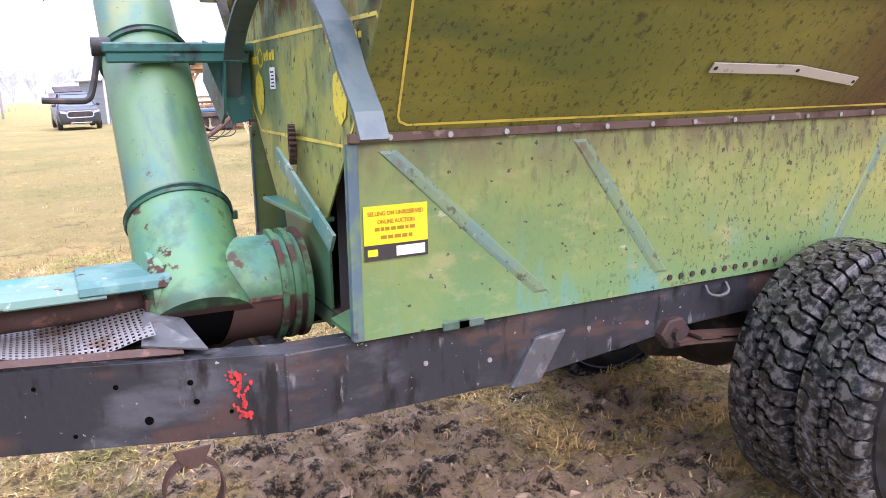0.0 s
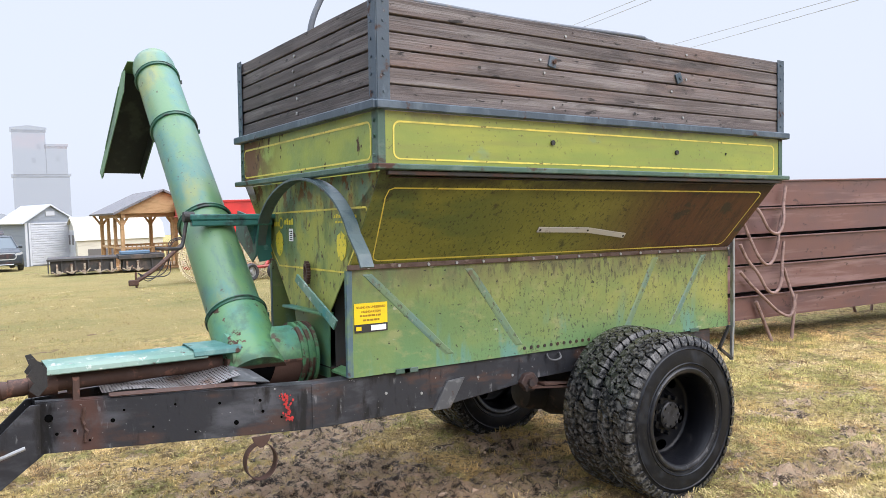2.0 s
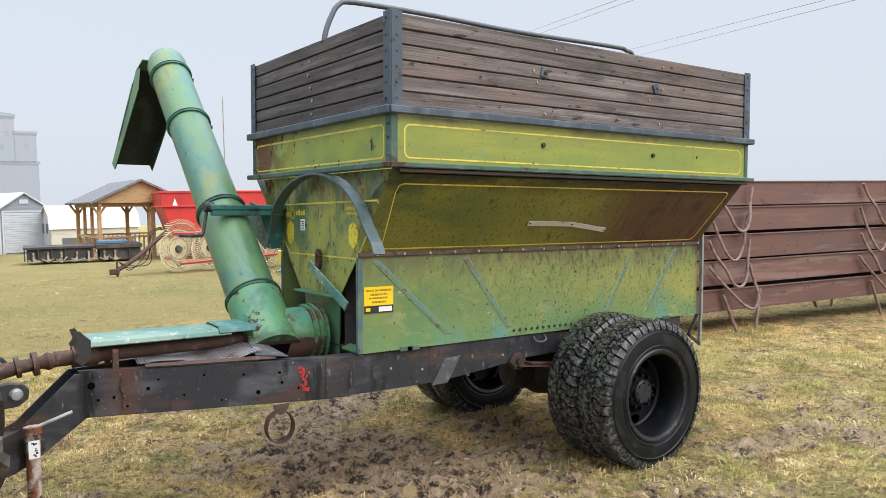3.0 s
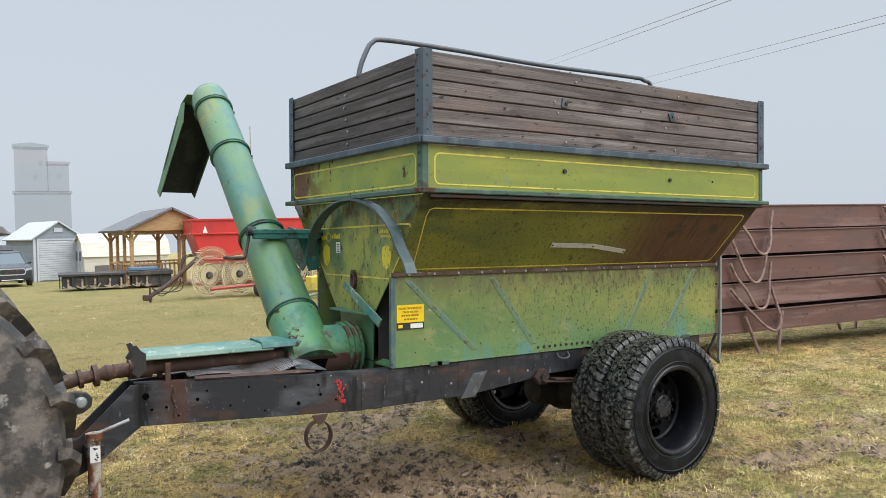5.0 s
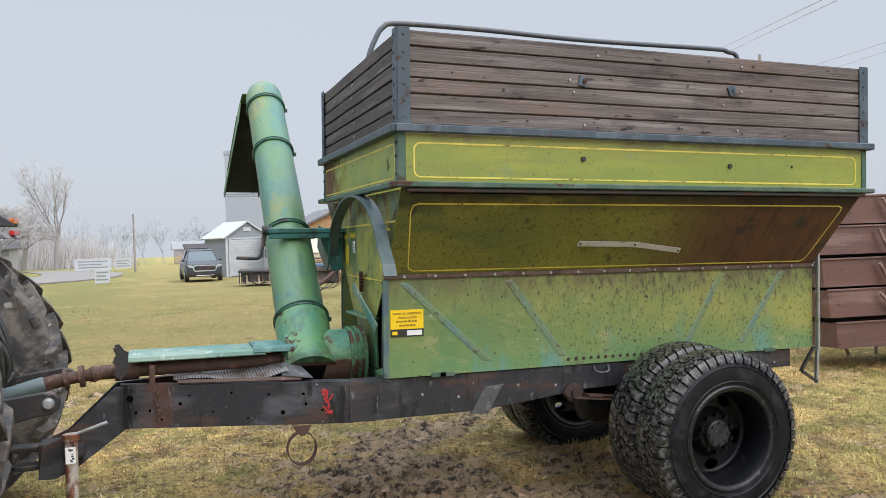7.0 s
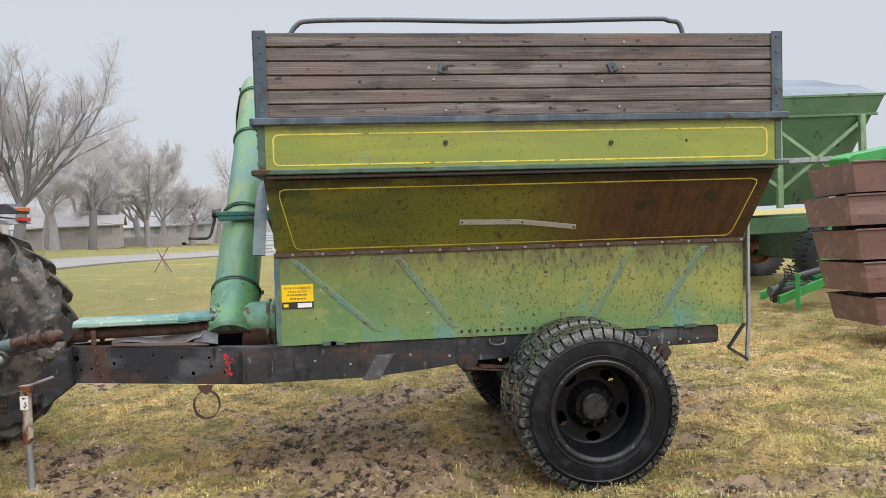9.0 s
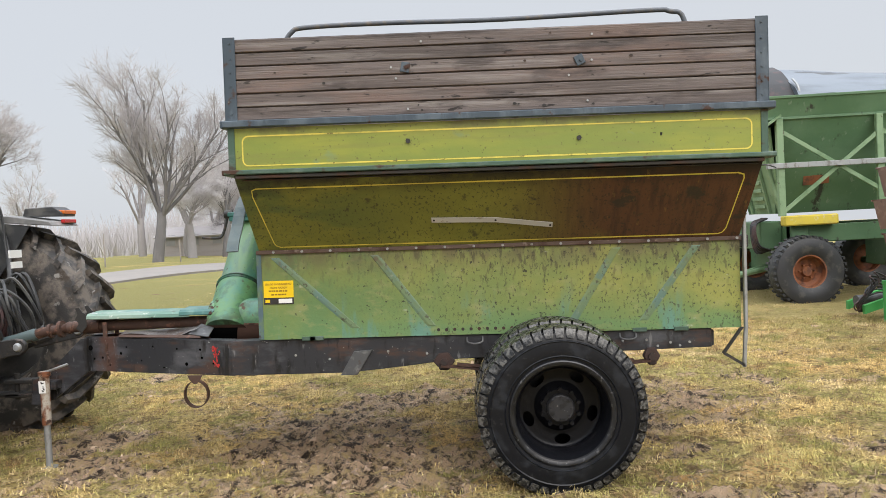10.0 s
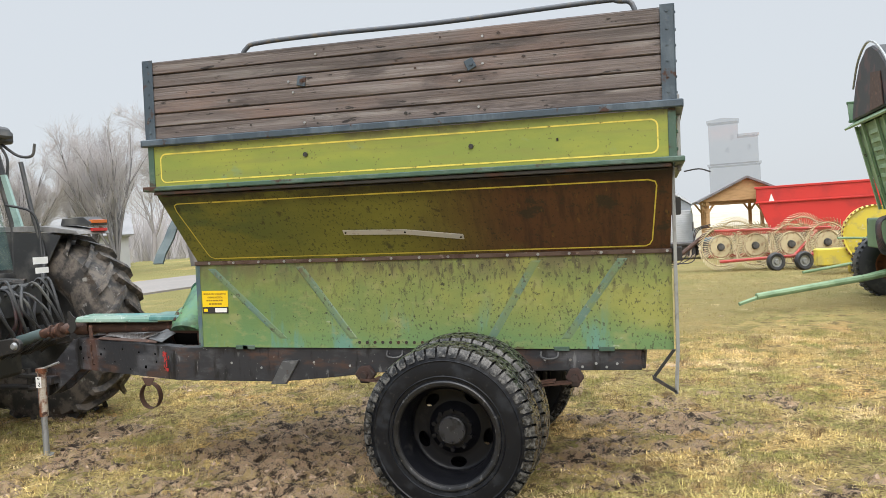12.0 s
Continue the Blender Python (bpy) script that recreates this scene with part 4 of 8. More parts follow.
# hopper body: sloping sides, wedge front
X0, X1 = -0.045, 3.067
B0, B1 = -0.405, 2 * MID + 0.405
slope = [("near", B0, -0.004), ("far", B1, 2 * MID + 0.004)]
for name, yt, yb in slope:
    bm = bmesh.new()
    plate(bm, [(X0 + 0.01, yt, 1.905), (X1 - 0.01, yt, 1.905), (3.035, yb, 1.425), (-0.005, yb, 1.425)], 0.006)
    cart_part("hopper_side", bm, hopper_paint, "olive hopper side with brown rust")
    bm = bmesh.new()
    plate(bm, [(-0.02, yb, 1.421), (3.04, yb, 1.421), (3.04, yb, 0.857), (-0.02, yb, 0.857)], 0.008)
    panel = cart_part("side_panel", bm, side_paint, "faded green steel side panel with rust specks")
    # edge trims of the lower panel
    out = -1 if name == "near" else 1
    bm = bmesh.new()
    box(bm, -0.025, 3.045, min(yb + out * 0.004, yb + out * 0.022), max(yb + out * 0.004, yb + out * 0.022), 1.408, 1.434, 0.003)
    cart_part("panel_ledge", bm, old_brown, "dirty brown seam strip")
    bm = bmesh.new()
    for k in range(17):
        bolt(bm, (0.09 + k * 0.183, yb + out * 0.021, 1.421), (0, out, 0), 0.009)
    cart_part("ledge_bolt", bm, galv)
    bm = bmesh.new()
    box(bm, -0.028, 0.004, min(yb + out * 0.0045, yb + out * 0.008), max(yb + out * 0.0045, yb + out * 0.008), 0.86, 1.406, 0.0015)
    box(bm, -0.028, -0.022, min(yb, yb - out * 0.016), max(yb, yb - out * 0.016), 0.86, 1.406, 0.0015)
    cart_part("corner_angle", bm, edge_blue, "corner angle worn to blue primer")
    # diagonal stiffening ribs
    for xa, xb in ((0.09, 0.60), (0.735, 1.09), (2.27, 1.98), (2.77, 2.43)):
        bm = bmesh.new()
        s = 1 if xb > xa else -1
        w = 0.034
        p = [(xa - w * 0.9, 1.385), (xa + w * 0.9, 1.385), (xb + w * 0.9, 0.915), (xb - w * 0.9, 0.915)]
        lo = [bm.verts.new((u, yb + out * 0.0035, v)) for u, v in p]
        hi = [bm.verts.new((u, yb + out * 0.0075, v)) for u, v in [(xa - w * 0.45, 1.375), (xa + w * 0.45, 1.375), (xb + w * 0.45, 0.925), (xb - w * 0.45, 0.925)]]
        bm.faces.new(hi)
        for i in range(4):
            bm.faces.new((lo[i], lo[(i + 1) % 4], hi[(i + 1) % 4], hi[i]))
        cart_part("rib", bm, rib_paint, "pressed diagonal rib worn to blue primer")
    # holes along the lower edge and bent tabs
    bm = bmesh.new()
    for k in range(11):
        sweep(bm, [(1.13 + k * 0.052, yb + out * 0.005, 0.893), (1.13 + k * 0.052, yb + out * 0.009, 0.893)], 0.0105, 10)
    cart_part("bolt_head", bm, hopper_dark)
    bm = bmesh.new()
    for x in (0.25, 0.30, 2.36, 2.62):
        box(bm, x, x + 0.09, min(yb + out * 0.004, yb + out * 0.012), max(yb + out * 0.004, yb + out * 0.012), 0.845, 0.872, 0.003)
    cart_part("edge_tab", bm, rail_paint)
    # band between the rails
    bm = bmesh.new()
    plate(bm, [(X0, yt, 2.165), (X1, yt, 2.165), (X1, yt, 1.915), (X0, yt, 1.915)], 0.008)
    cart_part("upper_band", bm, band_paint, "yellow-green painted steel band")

    def face(u, v, yy=yt + out * 0.006):
        return (u, yy, v)
    bm = bmesh.new()
    stripe(bm, dense(round_rect(0.03, 2.985, 1.945, 2.118, 0.035)), 0.0095, face)
    cart_part("pinstripe", bm, yellow_line, "yellow painted line")
    t = Vector((0, yb - yt, 1.425 - 1.905))
    nrm = Vector((0, 1.425 - 1.905, -(yb - yt))).normalized()
    if nrm.y * out < 0:
        nrm = -nrm

    def slant(u, v, yt=yt, yb=yb, nrm=nrm):
        f = (1.905 - v) / 0.48
        p = Vector((u, yt + (yb - yt) * f, v)) + nrm * 0.005
        return p
    loop = dense([(0.05, 1.805), (0.075, 1.815), (2.93, 1.815), (2.965, 1.805), (2.972, 1.785), (2.94, 1.49), (2.925, 1.465), (2.90, 1.455), (0.14, 1.455), (0.115, 1.465), (0.105, 1.48), (0.045, 1.77)], 0.05)
    bm = bmesh.new()
    stripe(bm, loop, 0.0085, slant)
    cart_part("pinstripe", bm, yellow_line, "yellow painted line")
    # bent strip on the hopper
    if name == "near":
        bm = bmesh.new()
        for (xa, za), (xb, zb) in (((1.115, 1.600), (1.51, 1.590)), ((1.51, 1.590), (1.862, 1.548))):
            q = [slant(xa, za + 0.014), slant(xb, zb + 0.014), slant(xb, zb - 0.014), slant(xa, za - 0.014)]
            plate(bm, [p + nrm * 0.006 for p in q], 0.005)
        cart_part("metal_strip", bm, steel_strip, "bent bare metal strip")
        bm = bmesh.new()
        for x, z in ((1.13, 1.600), (1.51, 1.590), (1.847, 1.549)):
            bolt(bm, slant(x, z) + nrm * 0.008, nrm, 0.007, 0.004)
        cart_part("screw", bm, dark_iron)
        bm = bmesh.new()
        for x, z in ((1.006, 2.058), (1.998, 2.041)):
            sweep(bm, [(x, yt - 0.004, z), (x, yt - 0.016, z)], 0.014, 8)
        sweep(bm, [(2.47, yt - 0.004, 2.04), (2.47, yt - 0.007, 2.055)], 0.006, 6)
        cart_part("band_bolt", bm, dark_iron)
    # drip lip under the lower rail, dark to carry on the painted shadow
    bm = bmesh.new()
    box(bm, X0 + 0.03, X1 - 0.02, min(yt + out * 0.002, yt + out * 0.03), max(yt + out * 0.002, yt + out * 0.03), 1.868, 1.888, 0.003)
    cart_part("drip_lip", bm, hopper_dark)
# rails round the box: upper one at the boards, lower one at the hopper
for z0, z1, d, mat, label in ((2.168, 2.208, 0.045, blue_steel, "blue-grey steel rim rail"), (1.892, 1.920, 0.045, rail_paint, "green-grey steel rim rail")):
    for y, s in ((B0, -1), (B1, 1)):
        bm = bmesh.new()
        box(bm, X0 - 0.03, X1 + 0.045, min(y - s * 0.004, y + s * d), max(y - s * 0.004, y + s * d), z0, z1, 0.005)
        cart_part("rim_rail", bm, mat, label)
    for x, s in ((X0, -1), (X1, 1)):
        bm = bmesh.new()
        box(bm, min(x - s * 0.004, x + s * (d + 0.004)), max(x - s * 0.004, x + s * (d + 0.004)), B0 - 0.03, B1 + 0.03, z0 - 0.0015, z1 + 0.0015, 0.005)
        cart_part("rim_rail", bm, mat, label)
# end bands
for x, s in ((X0, -1), (X1, 1)):
    bm = bmesh.new()
    plate(bm, [(x, B0 + 0.004, 2.165), (x, B1 - 0.004, 2.165), (x, B1 - 0.004, 1.915), (x, B0 + 0.004, 1.915)], 0.008)
    cart_part("end_band", bm, band_front, "rust-scabbed yellow-green end band")
    bm = bmesh.new()
    stripe(bm, dense(round_rect(B0 + 0.07, B1 - 0.05, 1.945, 2.118, 0.035)), 0.012, lambda u, v, x=x, s=s: (x + s * 0.006, u, v))
    cart_part("pinstripe", bm, yellow_line, "yellow painted line")
for x, sx in ((X0, -1), (X1, 1)):
    for y, sy in ((B0, -1), (B1, 1)):
        bm = bmesh.new()
        box(bm, min(x - sx * 0.03, x + sx * 0.010), max(x - sx * 0.03, x + sx * 0.010), min(y + sy * 0.002, y + sy * 0.010), max(y + sy * 0.002, y + sy * 0.010), 1.92, 2.168, 0.002)
        box(bm, min(x + sx * 0.004, x + sx * 0.010), max(x + sx * 0.004, x + sx * 0.010), min(y - sy * 0.05, y + sy * 0.002), max(y - sy * 0.05, y + sy * 0.002), 1.92, 2.168, 0.002)
        for z in (1.96, 2.05, 2.12):
            bolt(bm, (x + sx * 0.010, y - sy * 0.025, z), (sx, 0, 0), 0.009)
        cart_part("corner_cleat", bm, rail_paint)
# front and rear hopper ends
bm = bmesh.new()
plate(bm, [(0.0, B0 + 0.06, 1.89), (0.0, B1 - 0.06, 1.89), (0.0, 2 * MID - 0.02, 1.66), (0.0, 2 * MID - 0.02, 1.42), (0.0, MID + 0.26, 1.16), (0.0, MID - 0.26, 1.16), (0.0, 0.02, 1.42), (0.0, 0.02, 1.66)], 0.006)
bmesh.ops.triangulate(bm, faces=bm.faces[:])
cart_part("front_sheet", bm, front_paint, "yellow-green hopper front with rust at the top")
bm = bmesh.new()
loop = [(MID - 0.70, 1.725), (MID - 0.73, 1.69), (MID - 0.60, 1.55), (MID - 0.47, 1.395), (MID + 0.42, 1.395), (MID + 0.50, 1.46), (MID + 0.68, 1.67), (MID + 0.66, 1.71)]
stripe(bm, dense(loop, 0.05), 0.012, lambda u, v: (-0.0055, u, v))
cart_part("pinstripe", bm, yellow_line, "yellow painted line")
bm = bmesh.new()
plate(bm, [(X1 - 0.02, B0 + 0.01, 1.89), (X1 - 0.02, B1 - 0.01, 1.89), (3.03, 2 * MID, 1.42), (3.03, 2 * MID, 0.87), (3.03, 0.0, 0.87), (3.03, 0.0, 1.42)], 0.006)
cart_part("rear_sheet", bm, hopper_paint)
# dark plates behind the front sheet stand in for shaded corner gaps
for a, b, c, d in ((B0 + 0.012, 0.10, 0.02, -0.002), (B1 - 0.012, 2 * MID - 0.10, 2 * MID - 0.02, 2 * MID + 0.002)):
    bm = bmesh.new()
    plate(bm, [(0.035, a, 1.89), (0.035, b, 1.89), (0.035, b, 1.44), (0.035, d, 1.44)], 0.006)
    cart_part("corner_web", bm, hinge_paint, "dark teal plate standing in for the shaded corner gap")
# bottom pan and the throat to the auger
bm = bmesh.new()
plate(bm, [(0.012, MID - 0.24, 1.165), (0.012, MID + 0.24, 1.165), (0.03, MID + 0.19, 0.80), (0.03, MID - 0.19, 0.80)], 0.008)
box(bm, -0.055, 0.02, MID - 0.27, MID + 0.27, 1.158, 1.172, 0.002)
cart_part("throat", bm, auger_paint, "green throat plate with a bent ledge")
bm = bmesh.new()
plate(bm, [(0.42, 0.02, 1.40), (0.42, 2 * MID - 0.02, 1.40), (0.42, 2 * MID - 0.02, 0.87), (0.42, 0.02, 0.87)], 0.006)
plate(bm, [(0.02, 0.01, 0.862), (3.02, 0.01, 0.862), (3.02, 2 * MID - 0.01, 0.862), (0.02, 2 * MID - 0.01, 0.862)], 0.006)
# dark walls added so the gaps beside the throat read as shade
for y0, y1 in ((MID - 0.25, 0.03), (MID + 0.25, 2 * MID - 0.03)):
    plate(bm, [(0.035, y0, 1.41), (0.40, y1, 1.41), (0.40, y1, 0.868), (0.035, y0, 0.868)], 0.006)
cart_part("bottom_pan", bm, hopper_dark)
bm = bmesh.new()
plate(bm, [(0.02, B0, 1.86), (3.03, B0, 1.86), (3.03, B1, 1.86), (0.02, B1, 1.86)], 0.004)
cart_part("grain_floor", bm, hopper_dark)
bm = bmesh.new()
plate(bm, [(-0.02, 0.03, 0.865), (-0.02, 0.20, 0.865), (0.06, 0.24, 0.875), (0.06, 0.03, 0.875)], 0.012)
cart_part("floor_lip", bm, auger_paint)
bm = bmesh.new()
plate(bm, [(-0.02, 2 * MID - 0.03, 0.865), (-0.02, 2 * MID - 0.2, 0.865), (0.06, 2 * MID - 0.24, 0.875), (0.06, 2 * MID - 0.03, 0.875)], 0.012)
cart_part("floor_lip", bm, auger_paint)
# brace bar, arc guide, sprocket
bm = bmesh.new()
plate(bm, [(-0.065, 0.52, 1.365), (-0.06, 0.56, 1.325), (-0.035, 0.125, 1.095), (-0.035, 0.09, 1.145)], 0.010)
cart_part("brace_bar", bm, shield_paint, "chipped green diagonal brace")
bm = bmesh.new()
m = pose(-0.03, 0.47, 1.375, 0, 0, 76)
gear = []
for k in range(88):
    a, r = math.tau * k / 88, (0.053, 0.054, 0.064, 0.064)[k % 4]
    gear.append([bm.verts.new(m @ Vector((q * math.cos(a), y, q * math.sin(a)))) for q, y in ((0.036, -0.011), (r, -0.011), (r, 0.011), (0.036, 0.011))])
for p, q in zip(gear, gear[1:] + gear[:1]):
    for i in range(4):
        bm.faces.new((p[i], p[(i + 1) % 4], q[(i + 1) % 4], q[i]))
cart_part("sprocket", bm, rusty_steel, "brown rusty sprocket", smooth=30)
arc = [(-0.335, 1.44), (-0.30, 1.50)] + [(MID - 0.10 - 0.66 * math.cos(radians(20 + 150 * k / 18)) , 1.44 + 0.45 * math.sin(radians(20 + 150 * k / 18))) for k in range(19)]
bm = bmesh.new()
for (ya, za), (yb2, zb2) in zip(arc, arc[1:]):
    d = Vector((0, yb2 - ya, zb2 - za)).normalized()
    nn = Vector((0, -d.z, d.y)) * 0.006
    v = []
    for yy, zz in ((ya, za), (yb2, zb2)):
        for sx in (-0.115, -0.045):
            for sn in (-1, 1):
                v.append(bm.verts.new((sx, yy + nn.y * sn, zz + nn.z * sn)))
    for q in ((0, 1, 5, 4), (2, 6, 7, 3), (0, 4, 6, 2), (1, 3, 7, 5), (0, 2, 3, 1), (4, 5, 7, 6)):
        bm.faces.new([v[i] for i in q])
bmesh.ops.remove_doubles(bm, verts=bm.verts[:], dist=0.002)
cart_part("arc_guide", bm, guide_steel, "curved worn blue steel guide strap", smooth=40)

# wooden sideboards: six planks a side
PW, WZ0 = 0.0795, 2.208
plank_meshes = {}


def plank_mesh(length, seed, wood):
    key = (round(length, 3), seed, wood.name)
    if key not in plank_meshes:
        rnd = random.Random(seed)
        bm = bmesh.new()
        n = 7
        rows = []
        for i in range(n + 1):
            x = length * i / n
            t, b = PW - 0.004 + rnd.uniform(-0.0025, 0.001), rnd.uniform(0.0, 0.0015)
            c = rnd.uniform(-0.0015, 0.0015)
            rows.append([bm.verts.new(p) for p in ((x, -0.011 + c, b + 0.003), (x, -0.014 + c, b + 0.006), (x, -0.014 + c, t - 0.003), (x, -0.010 + c, t), (x, 0.0, t), (x, 0.0, PW + 0.001), (x, 0.012, PW + 0.001), (x, 0.012, b))])
        for p, q in zip(rows, rows[1:]):
            for k in range(8):
                bm.faces.new((p[k], p[(k + 1) % 8], q[(k + 1) % 8], q[k]))
        bm.faces.new(rows[0]), bm.faces.new(rows[-1][::-1])
        plank_meshes[key] = mesh_of(bm, "plank", wood)
    return plank_meshes[key]


LX, LY = X1 - X0 - 0.03, B1 - B0 - 0.05
for name, m, length in (("near", pose(X0 + 0.015, B0 + 0.006, WZ0), LX), ("far", pose(X1 - 0.015, B1 - 0.006, WZ0, 0, 0, 180), LX),
                        ("front", pose(X0 + 0.008, B1 - 0.025, WZ0, 0, 0, -90), LY), ("rear", pose(X1 - 0.008, B0 + 0.025, WZ0, 0, 0, 90), LY)):
    bm = bmesh.new()
    box(bm, length * 0.5 - 0.03, length * 0.5 + 0.03, 0.0125, 0.04, 0.0, PW * 6 - 0.004, 0.003)
    board = part("sideboard", bm, plank_mat, cart, "sideboard of six weathered grey planks")
    for f in (0.035, 0.965):
        bm = bmesh.new()
        box(bm, length * f - 0.03, length * f + 0.03, 0.0125, 0.04, 0.0, PW * 6 - 0.004, 0.003)
        part("batten", bm, plank_mat, board)
    board.matrix_basis = m
    for k in range(6):
        ob = new("plank", plank_mesh(length, k % 3, dark_plank if name == "front" else plank_mat))
        ob.parent = board
        ob.location = (0, random.uniform(-0.002, 0.002), PW * k)
for x, sx in ((X0, -1), (X1, 1)):
    for y, sy in ((B0, -1), (B1, 1)):
        bm = bmesh.new()
        box(bm, min(x - sx * 0.055, x + sx * 0.012), max(x - sx * 0.055, x + sx * 0.012), min(y + sy * 0.012, y + sy * 0.018), max(y + sy * 0.012, y + sy * 0.018), 2.206, 2.695, 0.0015)
        box(bm, min(x + sx * 0.012, x + sx * 0.018), max(x + sx * 0.012, x + sx * 0.018), min(y - sy * 0.055, y + sy * 0.016), max(y - sy * 0.055, y + sy * 0.016), 2.206, 2.695, 0.0015)
        for z in (2.25, 2.33, 2.41, 2.49, 2.57, 2.66):
            bolt(bm, (x - sx * 0.022, y + sy * 0.018, z), (0, sy, 0), 0.007, 0.005)
            bolt(bm, (x + sx * 0.018, y - sy * 0.028, z), (sx, 0, 0), 0.007, 0.005)
        cart_part("corner_post", bm, blue_steel, "blue angle-iron corner post with bolts")
# clips, bolts and a faded patch on the near boards
yb = B0 - 0.011
for x, z, a in ((1.004, 2.482, 12), (2.012, 2.486, -25)):
    bm = bmesh.new()
    box(bm, -0.026, 0.026, -0.006, 0.004, -0.028, 0.03, 0.002, pose(x, yb - 0.002, z, 0, a, 0))
    bolt(bm, (x + 0.006, yb - 0.008, z), (0, -1, 0), 0.010)
    cart_part("clip", bm, blue_steel, "small blue metal clip")
bm = bmesh.new()
rnd = random.Random(9)
for x in (1.02, 2.04):
    for k in (0, 2, 3, 5):
        bolt(bm, (x + rnd.uniform(-0.10, 0.10), yb, WZ0 + PW * (k + rnd.uniform(0.25, 0.75))), (0, -1, 0), 0.007, 0.005)
for k in range(5):
    bolt(bm, (X0 - 0.011, MID + rnd.uniform(-0.03, 0.03), WZ0 + PW * (k + 0.6)), (-1, 0, 0), 0.009, 0.006)
cart_part("board_bolt", bm, galv)
# knots
bm = bmesh.new()
for k in range(16):
    x, row = rnd.uniform(0.1, 2.95), rnd.randrange(6)
    r = rnd.uniform(0.004, 0.009)
    z = WZ0 + PW * (row + rnd.uniform(0.25, 0.75))
    bm.faces.new([bm.verts.new((x + r * 1.5 * math.cos(t) * rnd.uniform(0.7, 1.1), yb - 0.0022, z + r * math.sin(t))) for t in (math.tau * q / 8 for q in range(8))])
cart_part("knot", bm, hopper_dark, "dark knots in the planks")
# hoop of pipe over the box
bm = bmesh.new()
sweep(bm, curve([(0.025, MID, 2.60), (0.045, MID, 2.75), (0.085, MID, 2.86), (0.14, MID, 2.945), (0.25, MID, 2.976), (0.8, MID, 2.984), (1.6, MID, 2.976), (2.6, MID, 2.996), (2.77, MID, 2.985), (2.87, MID, 2.92), (2.91, MID, 2.5), (2.91, MID, 2.2)], 5), 0.017, 10)
cart_part("hoop_pipe", bm, hoop_steel, "bent grey pipe hoop over the box", smooth=60)

# auger: elbow, tube, bands, hinge and spout
AX = -0.345
ud = Vector((0.0131, 1, 0.938)).normalized()
foot = Vector((-0.3605, 0.432, 0.879))


def on_tube(s):
    return foot + ud * s


bm = bmesh.new()
sweep(bm, [on_tube(s) for s in (0.36, 0.6, 1.1, 1.16)], 0.153, 36, caps=False)
cart_part("auger_tube_lower", bm, auger_paint, "faded green lower auger tube", smooth=60)
bm = bmesh.new()
sweep(bm, [on_tube(s) for s in (1.06, 1.5, 2.4, 2.76)], 0.144, 36, caps=False)
cart_part("auger_tube_upper", bm, auger_paint, "faded green upper auger tube", smooth=60)
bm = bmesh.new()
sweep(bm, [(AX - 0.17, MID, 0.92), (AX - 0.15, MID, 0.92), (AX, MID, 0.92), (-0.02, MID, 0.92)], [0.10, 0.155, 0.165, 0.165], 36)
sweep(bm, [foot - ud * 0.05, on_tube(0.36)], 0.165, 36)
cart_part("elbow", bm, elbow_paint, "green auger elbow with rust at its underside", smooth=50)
bm = bmesh.new()
for x in (-0.115, -0.075, -0.035):
    lathe(bm, [(0.165, -0.009), (0.182, -0.009), (0.182, 0.009), (0.165, 0.009)], 36, pose(x, MID, 0.92, 0, 0, 90), closed=True)
cart_part("elbow_flange", bm, rusty_flange, "rusty green flange rings", smooth=40)
# black patch laid on the elbow for the shade inside its opening
bm = bmesh.new()
hole = [[bm.verts.new((x, MID - 0.1675 * math.cos(radians(q)), 0.92 - 0.1675 * math.sin(radians(q)))) for x in (AX - 0.13, AX - 0.02, AX + 0.075 - 0.0006 * q)] for q in range(4, 65, 6)]
for p, q in zip(hole, hole[1:]):
    for i in range(2):
        bm.faces.new((p[i], p[i + 1], q[i + 1], q[i]))
cart_part("clean_out", bm, hole_black, "dark torn clean-out opening of the elbow", smooth=60)
bm = bmesh.new()
plate(bm, [(AX - 0.14, MID - 0.170, 0.916), (-0.12, MID - 0.170, 0.916), (-0.12, MID - 0.170, 0.926), (AX - 0.14, MID - 0.170, 0.930)], 0.006)
cart_part("seam_edge", bm, rusty_steel, "rusted seam edge of the elbow")
align = ud.to_track_quat("Y", "Z").to_matrix().to_4x4()
for s, r in ((0.37, 0.160), (1.135, 0.154), (2.08, 0.146), (2.68, 0.146)):
    bm = bmesh.new()
    lathe(bm, [(r - 0.003, -0.018), (r + 0.010, -0.016), (r + 0.014, -0.006), (r + 0.006, 0.0), (r + 0.014, 0.006), (r + 0.010, 0.016), (r - 0.003, 0.018)], 36, Matrix.Translation(on_tube(s)) @ align, closed=True)
    lug = on_tube(s) + Vector((r + 0.02, 0, 0))
    box(bm, lug.x - 0.012, lug.x + 0.010, lug.y - 0.010, lug.y + 0.010, lug.z - 0.018, lug.z + 0.012, 0.003)
    cart_part("clamp_band", bm, band_dark, smooth=40)
# hinge bracket and crank
bm = bmesh.new()
hz, HX = 1.675, -0.318
box(bm, HX - 0.20, 0.0, 0.98, 1.05, hz + 0.0, hz + 0.035, 0.006)
box(bm, HX - 0.19, -0.02, 0.985, 1.03, hz - 0.035, hz + 0.002, 0.006)
prism(bm, [(0.98, hz), (1.35, hz + 0.06), (1.40, hz - 0.10), (1.10, hz - 0.26), (1.04, hz - 0.22)], "x", -0.115, -0.105)
prism(bm, [(-0.17, hz), (0.0, hz), (0.0, hz - 0.25), (-0.08, hz - 0.26)], "y", 1.06, 1.07)
cart_part("hinge_bracket", bm, hinge_paint, "dark teal folding hinge bracket")
bm = bmesh.new()
